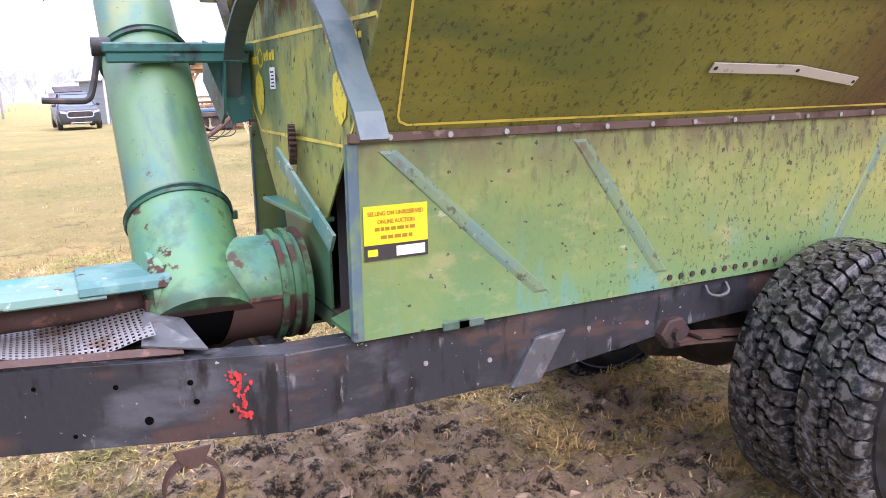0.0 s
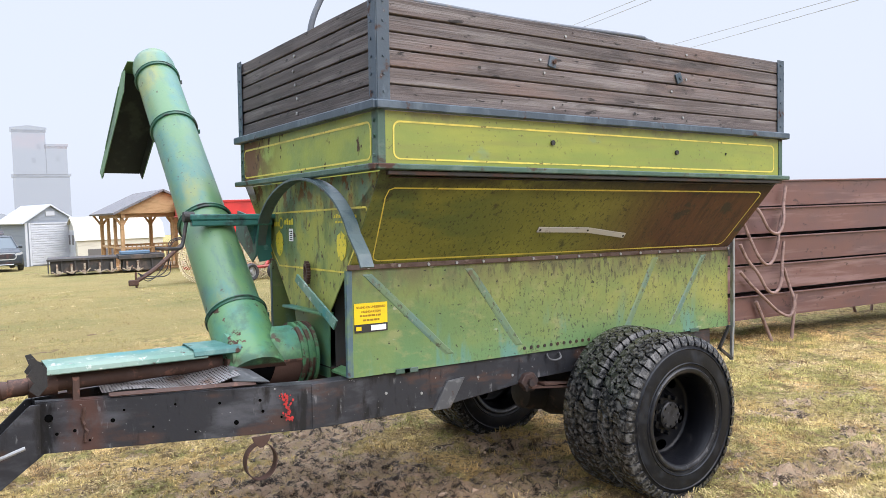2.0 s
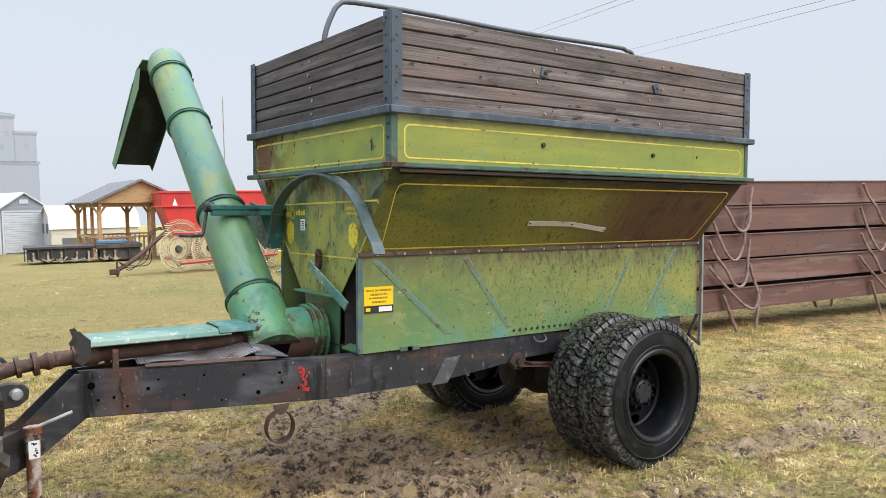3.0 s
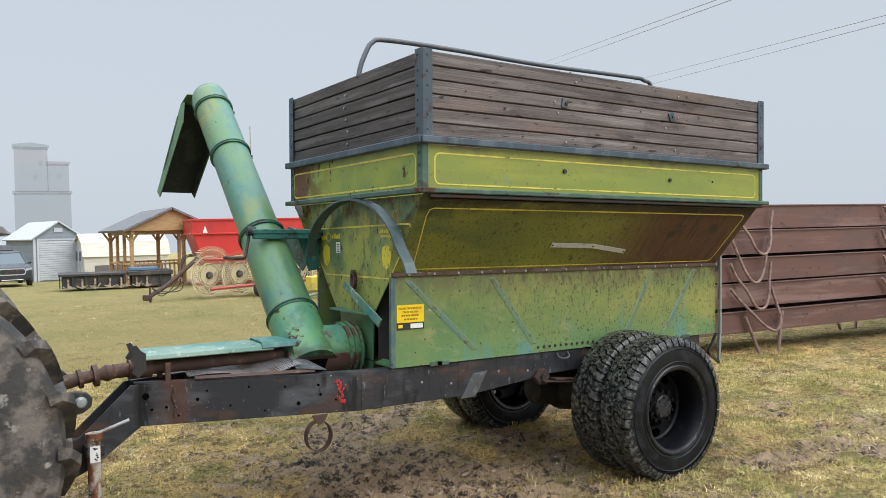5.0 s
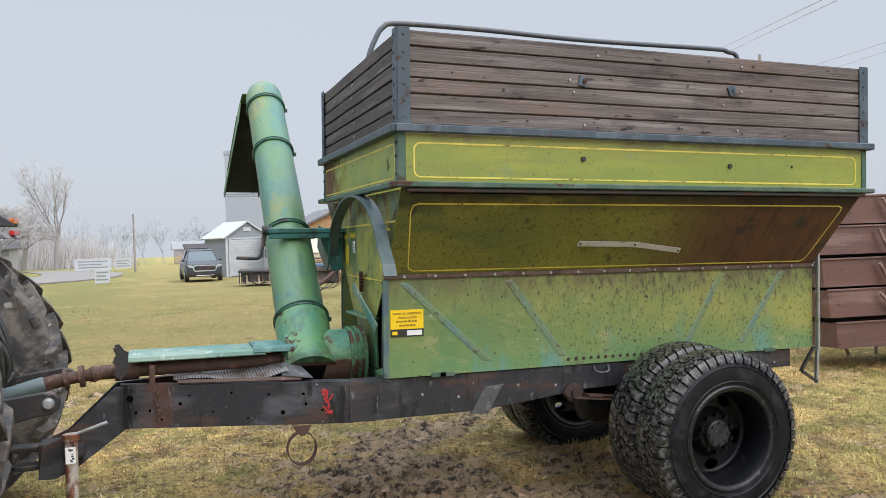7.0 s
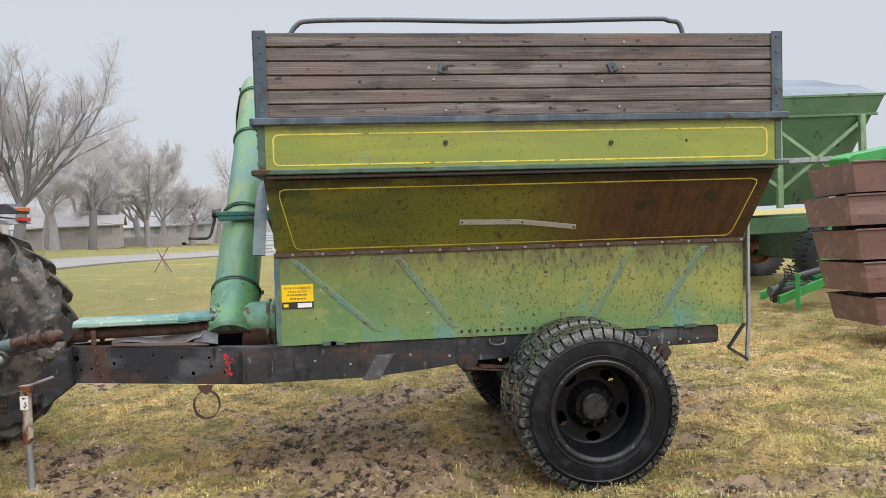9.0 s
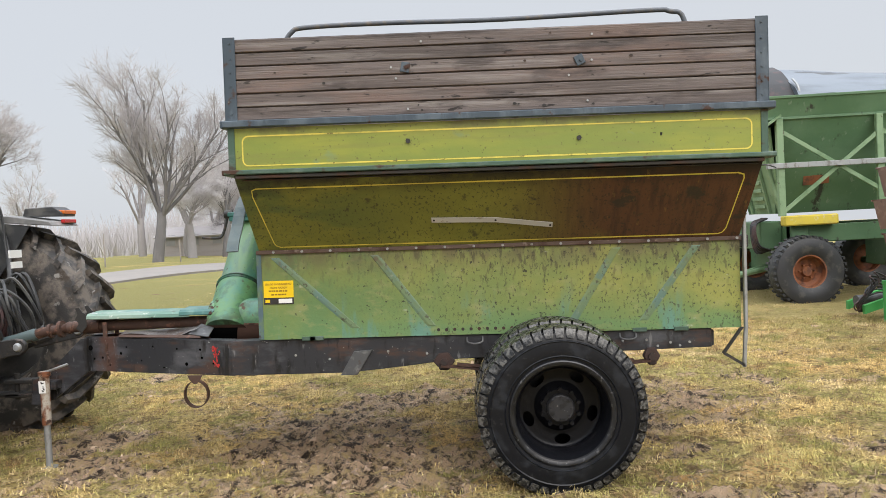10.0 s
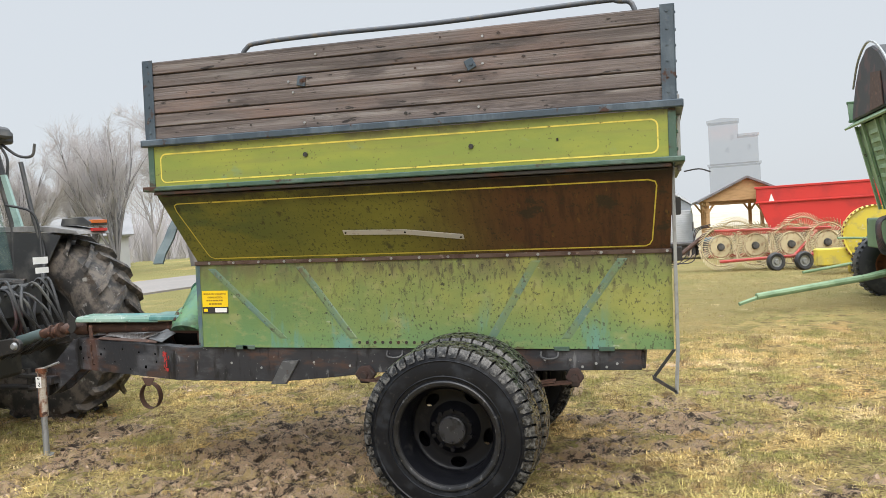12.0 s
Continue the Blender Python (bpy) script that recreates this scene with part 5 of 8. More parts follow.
sweep(bm, curve([(HX - 0.205, 1.02, hz + 0.03), (HX - 0.215, 1.02, hz - 0.02), (HX - 0.24, 1.0, hz - 0.12), (HX - 0.26, 0.98, hz - 0.155), (HX - 0.30, 0.98, hz - 0.16), (HX - 0.40, 0.98, hz - 0.155)], 5), 0.011, 8)
sweep(bm, [(HX - 0.23, 1.02, hz + 0.02), (HX - 0.17, 1.02, hz + 0.02)], 0.032, 10)
cart_part("crank", bm, dark_iron, "black bent crank handle", smooth=40)
# spout hood, bent down past the tube's end
bm = bmesh.new()
sweep(bm, [on_tube(2.69), on_tube(2.82), on_tube(2.862), on_tube(2.895) + Vector((0, 0.01, -0.01)), on_tube(2.91) + Vector((0, 0.02, -0.02))], [0.149, 0.150, 0.140, 0.105, 0.05], 36)
cart_part("spout_cap", bm, auger_paint, smooth=50)


def hood_at(side, y, z, inset=0.0):
    """A corner of the hood: it drifts off the tube's line towards its foot."""
    f = (2.80 - z) / 0.75
    return (-0.515 - 0.11 * f + inset if side < 0 else -0.20 - 0.125 * f - inset, y, z)


HOOD = [(2.55, 2.62), (2.60, 2.80), (2.70, 2.80), (3.09, 2.07), (2.97, 2.015)]
bm = bmesh.new()
plate(bm, [hood_at(-1, *HOOD[2]), hood_at(1, *HOOD[2]), hood_at(1, *HOOD[3]), hood_at(-1, *HOOD[3])], 0.006)
for side in (-1, 1):
    plate(bm, [hood_at(side, *p) for p in HOOD], 0.006)
plate(bm, [hood_at(-1, 2.55, 2.86), hood_at(1, 2.55, 2.86), hood_at(1, *HOOD[2]), hood_at(-1, *HOOD[2])], 0.006)
hood_part = cart_part("spout_hood", bm, spout_paint, "green spout hood, dark inside")
# dark sheets added inside the hood, its unlit inside put into colour
bm = bmesh.new()
plate(bm, [hood_at(k, y - 0.008, z - 0.004, 0.006) for k, (y, z) in ((-1, HOOD[2]), (1, HOOD[2]), (1, HOOD[3]), (-1, HOOD[3]))], 0.003)
for side in (-1, 1):
    plate(bm, [hood_at(side, y, z, 0.006) for y, z in ((2.56, 2.63), (2.61, 2.79), (2.69, 2.79), (3.08, 2.075), (2.972, 2.022))], 0.003)
part("liner", bm, spout_in, hood_part, "black liner painted as the shade inside the spout")
bm = bmesh.new()
plate(bm, [hood_at(-1, 2.72, 2.70, -0.005), hood_at(-1, 2.75, 2.70, -0.005), hood_at(-1, 2.98, 2.25, -0.005), hood_at(-1, 2.95, 2.25, -0.005)], 0.006)
part("hood_strap", bm, spout_paint, hood_part, "thin strap along the hood")

# driveline, its shield, the screen deck and the hitch
bm = bmesh.new()
ys, zs = MID - 0.03, 1.012
prof = [(-0.114, -0.030), (-0.108, -0.010), (-0.090, 0.004), (0.085, 0.010), (0.104, -0.006), (0.112, -0.030)]
wall = prof + [(u * 0.96, v - 0.005) for u, v in prof[::-1]]
prism(bm, [(ys + u, zs + v) for u, v in wall], "x", -1.35, -0.62)
cart_part("driveline_shield", bm, shield_paint, "chipped aqua tunnel shield over the shaft")
bm = bmesh.new()
prism(bm, [(ys + u * 1.05, zs + v + 0.012) for u, v in wall], "x", -0.69, -0.40)
cart_part("shield_sleeve", bm, sleeve_paint, "aqua sleeve lapping the shield")
for y in (ys - 0.112, ys + 0.02):
    bm = bmesh.new()
    prism(bm, [(-1.35, 0.93), (-1.39, 0.885), (-1.425, 0.92), (-1.405, 0.95), (-1.43, 0.985), (-1.41, 1.015), (-1.425, 1.06), (-1.40, 1.065), (-1.375, 1.03), (-1.35, 1.015)], "y", y, y + 0.006)
    cart_part("torn_lip", bm, dark_iron, "torn black lip at the shield's end")
bm = bmesh.new()
for x, y, z in ((-1.32, ys - 0.07, zs + 0.0), (-1.25, ys - 0.08, zs - 0.006), (-0.62, ys - 0.075, zs + 0.006)):
    bolt(bm, (x, y, z), (0, -0.7, 0.7), 0.012, 0.008)
cart_part("shield_bolt", bm, galv)
bm = bmesh.new()
sweep(bm, [(-1.50, ys, 0.918), (-0.42, ys, 0.935)], 0.040, 14)
sweep(bm, [(-1.42, ys, 0.920), (-1.30, ys, 0.922)], 0.055, 14)
cart_part("shaft_tube", bm, rusty_steel, "rust-brown shaft tube", smooth=40)
for y in (ys - 0.09, ys + 0.09):
    bm = bmesh.new()
    box(bm, -1.245, -1.215, y - 0.006, y + 0.006, 0.845, 0.955, 0.002)
    cart_part("shaft_stand", bm, rusty_steel)
bm = bmesh.new()
box(bm, -0.52, -0.49, ys - 0.10, ys + 0.10, 0.845, 0.955, 0.003)
cart_part("shaft_stand", bm, rusty_steel)
bm = bmesh.new()
sweep(bm, [(-1.48, ys, 0.918), (-1.53, ys, 0.912), (-1.56, ys, 0.908), (-1.66, ys, 0.896), (-1.72, ys, 0.886), (-1.79, ys, 0.867)], [0.030, 0.046, 0.032, 0.034, 0.038, 0.036], 12)
sweep(bm, [(-1.600, ys, 0.903), (-1.575, ys, 0.906)], 0.060, 14)
sweep(bm, [(-1.655, ys, 0.896), (-1.675, ys, 0.893)], 0.052, 14)
cart_part("drive_shaft", bm, rusty_steel, "greasy brown drive shaft", smooth=40)
bm = bmesh.new()
sweep(bm, [(-1.765, ys, 0.874), (-1.78, ys, 0.870), (-1.95, ys, 0.825), (-2.25, ys + 0.02, 0.76)], [0.040, 0.045, 0.045, 0.045], 14)
cart_part("shaft_guard", bm, guide_steel, "dull green-grey tube guard of the drive shaft", smooth=40)
# perforated deck: a crumpled sheet punched with rows of holes
bm = bmesh.new()


def deck(u, v):
    x = -1.12 + 0.60 * u
    half = 0.14 + 0.19 * u
    crease = 0.010 * math.sin(u * 7.0 + 3 * v) + 0.008 * noise.noise((u * 6, v * 5, 2.0)) + 0.035 * max(0.0, u - 0.75) * 4 * (1 - v)
    return Vector((x, MID - half + 2 * half * v, 0.868 + crease + 0.05 * v * min(1.0, 0.35 + u)))


nu, nv = 40, 26
for i in range(nu):
    for j in range(nv):
        c = [deck((i + a) / nu, (j + b) / nv) for a, b in ((0, 0), (1, 0), (1, 1), (0, 1))]
        mid = (c[0] + c[1] + c[2] + c[3]) / 4
        outer = [bm.verts.new(p) for p in c]
        inner = [bm.verts.new(mid + (p - mid) * 0.46 - Vector((0, 0, 0.001))) for p in c]
        for k in range(4):
            bm.faces.new((outer[k], outer[(k + 1) % 4], inner[(k + 1) % 4], inner[k]))
cart_part("screen_deck", bm, mesh_steel, "crumpled perforated steel deck")
bm = bmesh.new()
plate(bm, [(-0.56, MID - 0.335, 0.885), (-0.40, MID - 0.41, 0.872), (-0.43, MID - 0.20, 0.905), (-0.53, MID - 0.16, 0.93)], 0.005)
cart_part("torn_plate", bm, gusset_steel, "bent grey sheet by the elbow")
bm = bmesh.new()
plate(bm, [(-1.10, MID - 0.20, 0.858), (-0.46, MID - 0.385, 0.862), (-0.46, MID - 0.365, 0.878), (-1.10, MID - 0.18, 0.872)], 0.006)
cart_part("deck_flap", bm, rusty_steel, "bent rusty edge strip of the deck")
bm = bmesh.new()
plate(bm, [(-0.9, MID - 0.24, 0.66), (-0.15, MID - 0.44, 0.66), (-0.15, MID + 0.44, 0.66), (-0.9, MID + 0.24, 0.66)], 0.006)
cart_part("drip_tray", bm, hopper_dark)
# hitch: cranked plates down to the drawbar clevis
for s in (-1, 1):
    y = MID + s * 0.085
    bm = bmesh.new()
    prism(bm, [(-1.36, 0.615), (-1.36, 0.842), (-1.42, 0.84), (-1.67, 0.60), (-1.78, 0.55), (-1.80, 0.38), (-1.72, 0.375), (-1.62, 0.42)], "y", y - 0.008, y + 0.008, 0.002)
    cart_part("hitch_plate", bm, frame_steel)
bm = bmesh.new()
for z in (0.535, 0.435):
    box(bm, -2.02, -1.72, MID - 0.05, MID + 0.05, z - 0.014, z + 0.014, 0.005)
sweep(bm, [(-1.95, MID, 0.40), (-1.95, MID, 0.59)], 0.018, 10)
box(bm, -1.80, -1.66, MID - 0.077, MID + 0.077, 0.40, 0.56, 0.004)
cart_part("clevis", bm, dark_iron, "black drawbar clevis with pin")
# hanging strap ring
bm = bmesh.new()
prism(bm, [(-0.525, 0.632), (-0.425, 0.632), (-0.44, 0.60), (-0.465, 0.575), (-0.485, 0.575), (-0.51, 0.60)], "y", 0.03, 0.036, 0.001)
cart_part("ring_hanger", bm, rusty_steel, "rusty hanger plate")
bm = bmesh.new()
ring = [(-0.475 + 0.080 * math.sin(a), 0.033, 0.505 - 0.090 * math.cos(a)) for a in (radians(-176 + 352 * k / 28) for k in range(29))]
ribbon(bm, ring, (0, 0.045, 0), 0.005)
cart_part("strap_ring", bm, rusty_steel, "hanging rusty strap loop")
# rear ladder bar
bm = bmesh.new()
box(bm, 3.05, 3.07, -0.05, -0.02, 0.85, 1.88, 0.003)
box(bm, 3.085, 3.105, -0.12, -0.09, 1.86, 2.28, 0.003)
plate(bm, [(3.05, -0.035, 1.88), (3.07, -0.035, 1.88), (3.105, -0.105, 1.90), (3.085, -0.105, 1.90)], 0.02)
plate(bm, [(3.05, -0.035, 0.87), (3.07, -0.035, 0.87), (3.055, -0.035, 0.61), (3.035, -0.035, 0.61)], 0.02)
cart_part("rear_bar", bm, galv, "upright flat bar on the tail")
bm = bmesh.new()
plate(bm, [(3.03, -0.02, 0.86), (3.05, -0.02, 0.86), (2.935, -0.02, 0.70), (2.915, -0.02, 0.70)], 0.02)
plate(bm, [(2.915, -0.035, 0.715), (2.92, -0.035, 0.69), (3.05, -0.035, 0.61), (3.05, -0.035, 0.63)], 0.02)
cart_part("rear_step", bm, dark_iron, "bent step bracket")
bm = bmesh.new()
box(bm, 3.03, 3.10, 0.0, 0.05, 1.62, 1.72, 0.006)
cart_part("tail_bracket", bm, dark_iron)
bm = bmesh.new()
box(bm, 3.03, 3.10, 0.0, 0.05, 1.36, 1.44, 0.006)
cart_part("tail_bracket", bm, dark_iron)
bm = bmesh.new()
sweep(bm, curve([(3.12, -0.03, 1.86), (3.2, -0.04, 1.87), (3.26, -0.05, 1.85)], 4), 0.004, 6)
cart_part("tail_wire", bm, dark_iron)
# jack stand
jack = root("jack_stand", label="white and rusty screw jack stand under the hitch", category="jack stand")
bm = bmesh.new()
sweep(bm, [(-1.62, 0.30, 0.30), (-1.615, 0.30, 0.655)], 0.032, 14)
sweep(bm, [(-1.615, 0.30, 0.64), (-1.615, 0.30, 0.67)], 0.042, 14)
part("sleeve", bm, jack_paint, jack, "dirty white jack sleeve", smooth=40)
bm = bmesh.new()
sweep(bm, [(-1.622, 0.30, 0.0), (-1.62, 0.30, 0.32)], 0.023, 12)
box(bm, -1.67, -1.57, 0.25, 0.35, -0.02, 0.008, 0.003)
part("leg", bm, galv, jack, smooth=40)
bm = bmesh.new()
sweep(bm, [(-1.62, 0.30, 0.66), (-1.44, 0.29, 0.715)], 0.009, 8)
part("handle", bm, galv, jack, smooth=40)
bm = bmesh.new()
prism(bm, [(-0.024, 0.0), (0.024, 0.0), (0.024, 0.085), (-0.024, 0.085)], "y", -0.036, -0.033, 0, pose(-1.617, 0.30, 0.525))
for k in range(9):
    rx, rz = random.uniform(-0.018, 0.010), random.uniform(0.008, 0.072)
    box(bm, rx, rx + random.uniform(0.006, 0.014), -0.0365, -0.0355, rz, rz + 0.007, 0, pose(-1.617, 0.30, 0.525), 1)
part("decal", bm, [white_paint, hopper_dark], jack, "scuffed white decal with dark marks")
# bracket that ties the jack to the hitch
bm = bmesh.new()
box(bm, -1.66, -1.57, 0.325, MID - 0.09, 0.50, 0.56, 0.004)
cart_part("jack_bracket", bm, frame_steel)
# auction sticker on the side panel
bm = bmesh.new()
box(bm, 0.013, 0.206, -0.0115, -0.0105, 1.128, 1.236)
sticker = cart_part("sticker", bm, sticker_yellow, "yellow and black sale sticker")
bm = bmesh.new()
box(bm, 0.013, 0.206, -0.0125, -0.0116, 1.085, 1.1275)
part("strip", bm, hopper_dark, sticker, "black strip")
bm = bmesh.new()
box(bm, 0.108, 0.196, -0.0135, -0.0126, 1.092, 1.120)
part("number_label", bm, white_paint, sticker, "white blank label")
bm = bmesh.new()
box(bm, 0.022, 0.052, -0.0135, -0.0126, 1.097, 1.116)
part("logo_mark", bm, sticker_yellow, sticker, "yellow mark")
bm = bmesh.new()
for k, (a, b) in enumerate(((0.028, 0.190), (0.055, 0.165), (0.045, 0.175), (0.062, 0.158))):
    x = a if k > 1 else b
    while x < b - 0.006:
        w = random.uniform(0.008, 0.022)
        box(bm, x, min(x + w, b), -0.0125, -0.0116, 1.212 - 0.023 * k, 1.222 - 0.023 * k)
        x += w + 0.004
part("lettering", bm, sticker_ink, sticker, "small dark lettering")
for body, x, z, size, wide in (("SELLING ON UNRESERVED", 0.1095, 1.209, 0.0165, 0.168), ("ONLINE AUCTION", 0.1095, 1.186, 0.0165, 0.112)):
    font = bpy.data.curves.new("words", "FONT")
    font.body, font.size, font.align_x, font.offset, font.extrude = body, size, "CENTER", 0.0004, 0.0004
    holder = new("words", font)
    words = bpy.data.meshes.new_from_object(holder.evaluated_get(bpy.context.evaluated_depsgraph_get()))
    bpy.data.objects.remove(holder)
    words.materials.clear()
    words.materials.append(sticker_ink)
    span = max(v.co.x for v in words.vertices) - min(v.co.x for v in words.vertices)
    line = new("words", words)
    line.parent = sticker
    line.matrix_basis = pose(x, -0.0122, z, 90, 0, 0) @ Matrix.Diagonal((wide / span, 1, 1, 1))
# crests, maker's mark and a white tag on the front sheet
for yc in (MID + 0.41, MID - 0.43):
    bm = bmesh.new()
    pts = [(-0.045, 0.05), (-0.06, 0.0), (-0.04, -0.06), (0.0, -0.085), (0.04, -0.06), (0.06, 0.0), (0.045, 0.05), (0.02, 0.06), (0.0, 0.075), (-0.02, 0.06)]
    bm.faces.new([bm.verts.new((-0.0065, yc + u, 1.535 + v)) for u, v in pts])
    cart_part("crest", bm, crest_yellow, "worn yellow crest")
bm = bmesh.new()
ringp = [(MID + 0.38 + 0.03 * math.cos(math.tau * k / 18), 1.652 + 0.03 * math.sin(math.tau * k / 18)) for k in range(18)]
stripe(bm, ringp, 0.012, lambda u, v: (-0.0055, u, v))
for k in range(4):
    y = MID + 0.33 - 0.035 * k
    box(bm, -0.006, -0.005, y - 0.026, y, 1.642, 1.668 + 0.01 * (k % 2))
for k in range(3):
    y = MID + 0.50 - 0.035 * k
    box(bm, -0.006, -0.005, y - 0.026, y, 1.632, 1.66)
for k in range(9):
    y = MID - 0.34 - 0.03 * k
    box(bm, -0.006, -0.005, y - 0.022, y, 1.675, 1.69 + 0.006 * (k % 2))
for k in range(6):
    y = MID - 0.36 - 0.03 * k
    box(bm, -0.006, -0.005, y - 0.022, y, 1.648, 1.660)
cart_part("maker_mark", bm, crest_yellow, "worn yellow maker's mark")
bm = bmesh.new()
box(bm, -0.0075, -0.005, MID + 0.20, MID + 0.258, 1.545, 1.618)
tag = cart_part("tag", bm, white_paint, "small white tag")
bm = bmesh.new()
for k in range(5):
    box(bm, -0.0085, -0.0076, MID + 0.208, MID + 0.247 - 0.008 * (k % 2), 1.552 + 0.012 * k, 1.557 + 0.012 * k)
part("print", bm, hopper_dark, tag)

# ---- the tractor hitched to the cart ----
TY = 0.62
tractor = root("tractor", label="dark grey tractor with muddy rear tyres, hitched to the cart", category="tractor")
tractor_dark = surface("dusty_dark_tractor_paint", (0.035, 0.036, 0.038), [((0.10, 0.098, 0.09), 4.0, 0.48, 0.66, {"r": 0.8})], rough=0.5)
tarp_dark = surface("torn_black_tarp", (0.02, 0.02, 0.022), [((0.06, 0.03, 0.03), 3.0, 0.5, 0.6)], rough=0.6)
fender_grey = surface("dusty_grey_fender", (0.17, 0.168, 0.165), [((0.26, 0.25, 0.24), 5.0, 0.48, 0.66)], rough=0.5)
cab_teal = surface("pale_teal_cab_post", (0.30, 0.43, 0.40), [((0.20, 0.30, 0.28), 6.0, 0.5, 0.66)], rough=0.4)
cab_glass = bpy.data.materials.new("tinted_cab_glass")
cab_glass.use_nodes = True
gb = cab_glass.node_tree.nodes["Principled BSDF"]
gb.inputs["Base Color"].default_value = (0.25, 0.45, 0.42, 1)
gb.inputs["Roughness"].default_value = 0.08
gb.inputs["Alpha"].default_value = 0.12
lens_red = surface("red_lamp_lens", (0.45, 0.02, 0.02), [], rough=0.25, bump=0)
lens_amber = surface("amber_lamp_lens", (0.55, 0.13, 0.02), [], rough=0.25, bump=0)


def tractor_wheel():
    R, W = 0.80, 0.23
    bm = bmesh.new()
    lathe(bm, [(0.38, -0.16), (0.41, -0.165), (0.40, -0.14), (0.37, -0.08), (0.37, 0.08), (0.40, 0.14), (0.41, 0.165), (0.38, 0.16), (0.355, 0.08), (0.355, -0.08)], 40, closed=True)
    lathe(bm, [(0.0, -0.09), (0.10, -0.09), (0.13, -0.05), (0.24, 0.0), (0.36, 0.02), (0.36, 0.035), (0.24, 0.015), (0.0, 0.01)], 40)
    for k in range(8):
        a = math.tau * k / 8
        sweep(bm, [(0.17 * math.cos(a), -0.055, 0.17 * math.sin(a)), (0.17 * math.cos(a), -0.02, 0.17 * math.sin(a))], 0.018, 6)
    w = part("rear_wheel", bm, tractor_dark, tractor, "dusty dark steel wheel", smooth=35)
    bm = bmesh.new()
    lathe(bm, [(0.385, -0.16), (0.45, -0.21), (0.55, -0.23), (0.66, -0.225), (0.725, -0.21), (0.748, -0.17), (0.755, 0.0), (0.748, 0.17), (0.725, 0.21), (0.66, 0.225), (0.55, 0.23), (0.45, 0.21), (0.385, 0.16)], 64, closed=True)
    part("tyre", bm, muddy_rubber, w, "worn muddy lugged tractor tyre", smooth=30)
    n = 21
    for k in range(n):
        for s in (-1, 1):
            bm = bmesh.new()
            a0 = math.tau * (k + (0.5 if s > 0 else 0)) / n
            sections = []
            for f in range(6):
                u = f / 5
                y = s * (-0.015 + 0.245 * u)
                a = a0 + 0.27 * u
                r = 0.745 if u < 0.85 else 0.72
                top = 0.80 if u < 0.85 else 0.755
                ring = []
                for da, rr in ((-0.034, r - 0.01), (-0.026, top), (0.026, top), (0.040, r - 0.01)):
                    ring.append(bm.verts.new((rr * math.cos(a + da), y, rr * math.sin(a + da))))
                sections.append(ring)
            for p, q in zip(sections, sections[1:]):
                for i in range(3):
                    bm.faces.new((p[i], p[i + 1], q[i + 1], q[i]))
            bm.faces.new(sections[0]), bm.faces.new(sections[-1][::-1])
            part("lug", bm, muddy_rubber, w)
    return w


tw = tractor_wheel()
tw.matrix_basis = pose(-2.65, TY - 0.97, 0.835) @ Matrix.Scale(1.065, 4)
copy_thing(tw, pose(-2.65, TY + 0.97, 0.835, 0, 40, 180) @ Matrix.Scale(1.065, 4))
bm = bmesh.new()
sweep(bm, [(-2.58, TY - 0.9, 0.785), (-2.58, TY + 0.9, 0.785)], 0.10, 16)
box(bm, -3.1, -2.32, TY - 0.24, TY + 0.24, 0.52, 1.12, 0.03)
box(bm, -4.9, -3.05, TY - 0.20, TY + 0.20, 0.55, 1.0, 0.03)
part("transmission", bm, tractor_dark, tractor, smooth=35)
bm = bmesh.new()
prism(bm, [(-5.0, 0.95), (-5.0, 1.50), (-4.6, 1.62), (-3.5, 1.70), (-3.5, 1.0)], "y", TY - 0.30, TY + 0.30, 0.03)
part("hood", bm, tractor_dark, tractor)
# fenders with a step where the lamps sit
for s in (-1, 1):
    y0, y1 = sorted((TY + s * 0.66, TY + s * 1.08))
    bm = bmesh.new()
    prof = [(-3.45, 1.25), (-3.42, 1.55), (-3.25, 1.74), (-2.9, 1.82), (-2.40, 1.80), (-2.05, 1.74), (-2.02, 1.70), (-2.40, 1.74), (-2.9, 1.765), (-3.20, 1.69), (-3.36, 1.52), (-3.39, 1.25)]
    prism(bm, prof, "y", y0, y1, 0.006)
    part("fender", bm, fender_grey, tractor, "dusty grey fender top")
    yi = TY + s * 0.66
    bm = bmesh.new()
    prism(bm, [(-3.38, 0.95), (-3.38, 1.50), (-3.20, 1.685), (-2.9, 1.76), (-2.40, 1.735), (-2.22, 1.70), (-2.42, 1.40), (-2.62, 1.15), (-2.75, 1.0), (-3.0, 0.95)], "y", min(yi, yi + s * 0.01), max(yi, yi + s * 0.01))
    part("fender_skirt", bm, tractor_dark, tractor, "dirty black inner fender plate")
    bm = bmesh.new()
    yc = TY + s * 0.93
    back = -0.10 if s < 0 else 0.0
    prism(bm, [(x + back, z) for x, z in ((-2.36, 1.795), (-2.34, 1.86), (-2.10, 1.865), (-2.02, 1.81), (-2.02, 1.78))], "y", yc - 0.11, yc + 0.11, 0.006)
    lamp = part("tail_lamp", bm, tractor_dark, tractor, "dark tail lamp housing")
    bm = bmesh.new()
    box(bm, -2.06 + back, -2.008 + back, yc - 0.10, yc + 0.10, 1.80, 1.832, 0.004)
    part("amber_lens", bm, lens_amber, lamp, "amber lens")
    bm = bmesh.new()
    box(bm, -2.04 + back, -2.01 + back, yc - 0.10, yc + 0.10, 1.725, 1.755, 0.004)
    part("red_reflector", bm, lens_red, lamp, "red reflector")
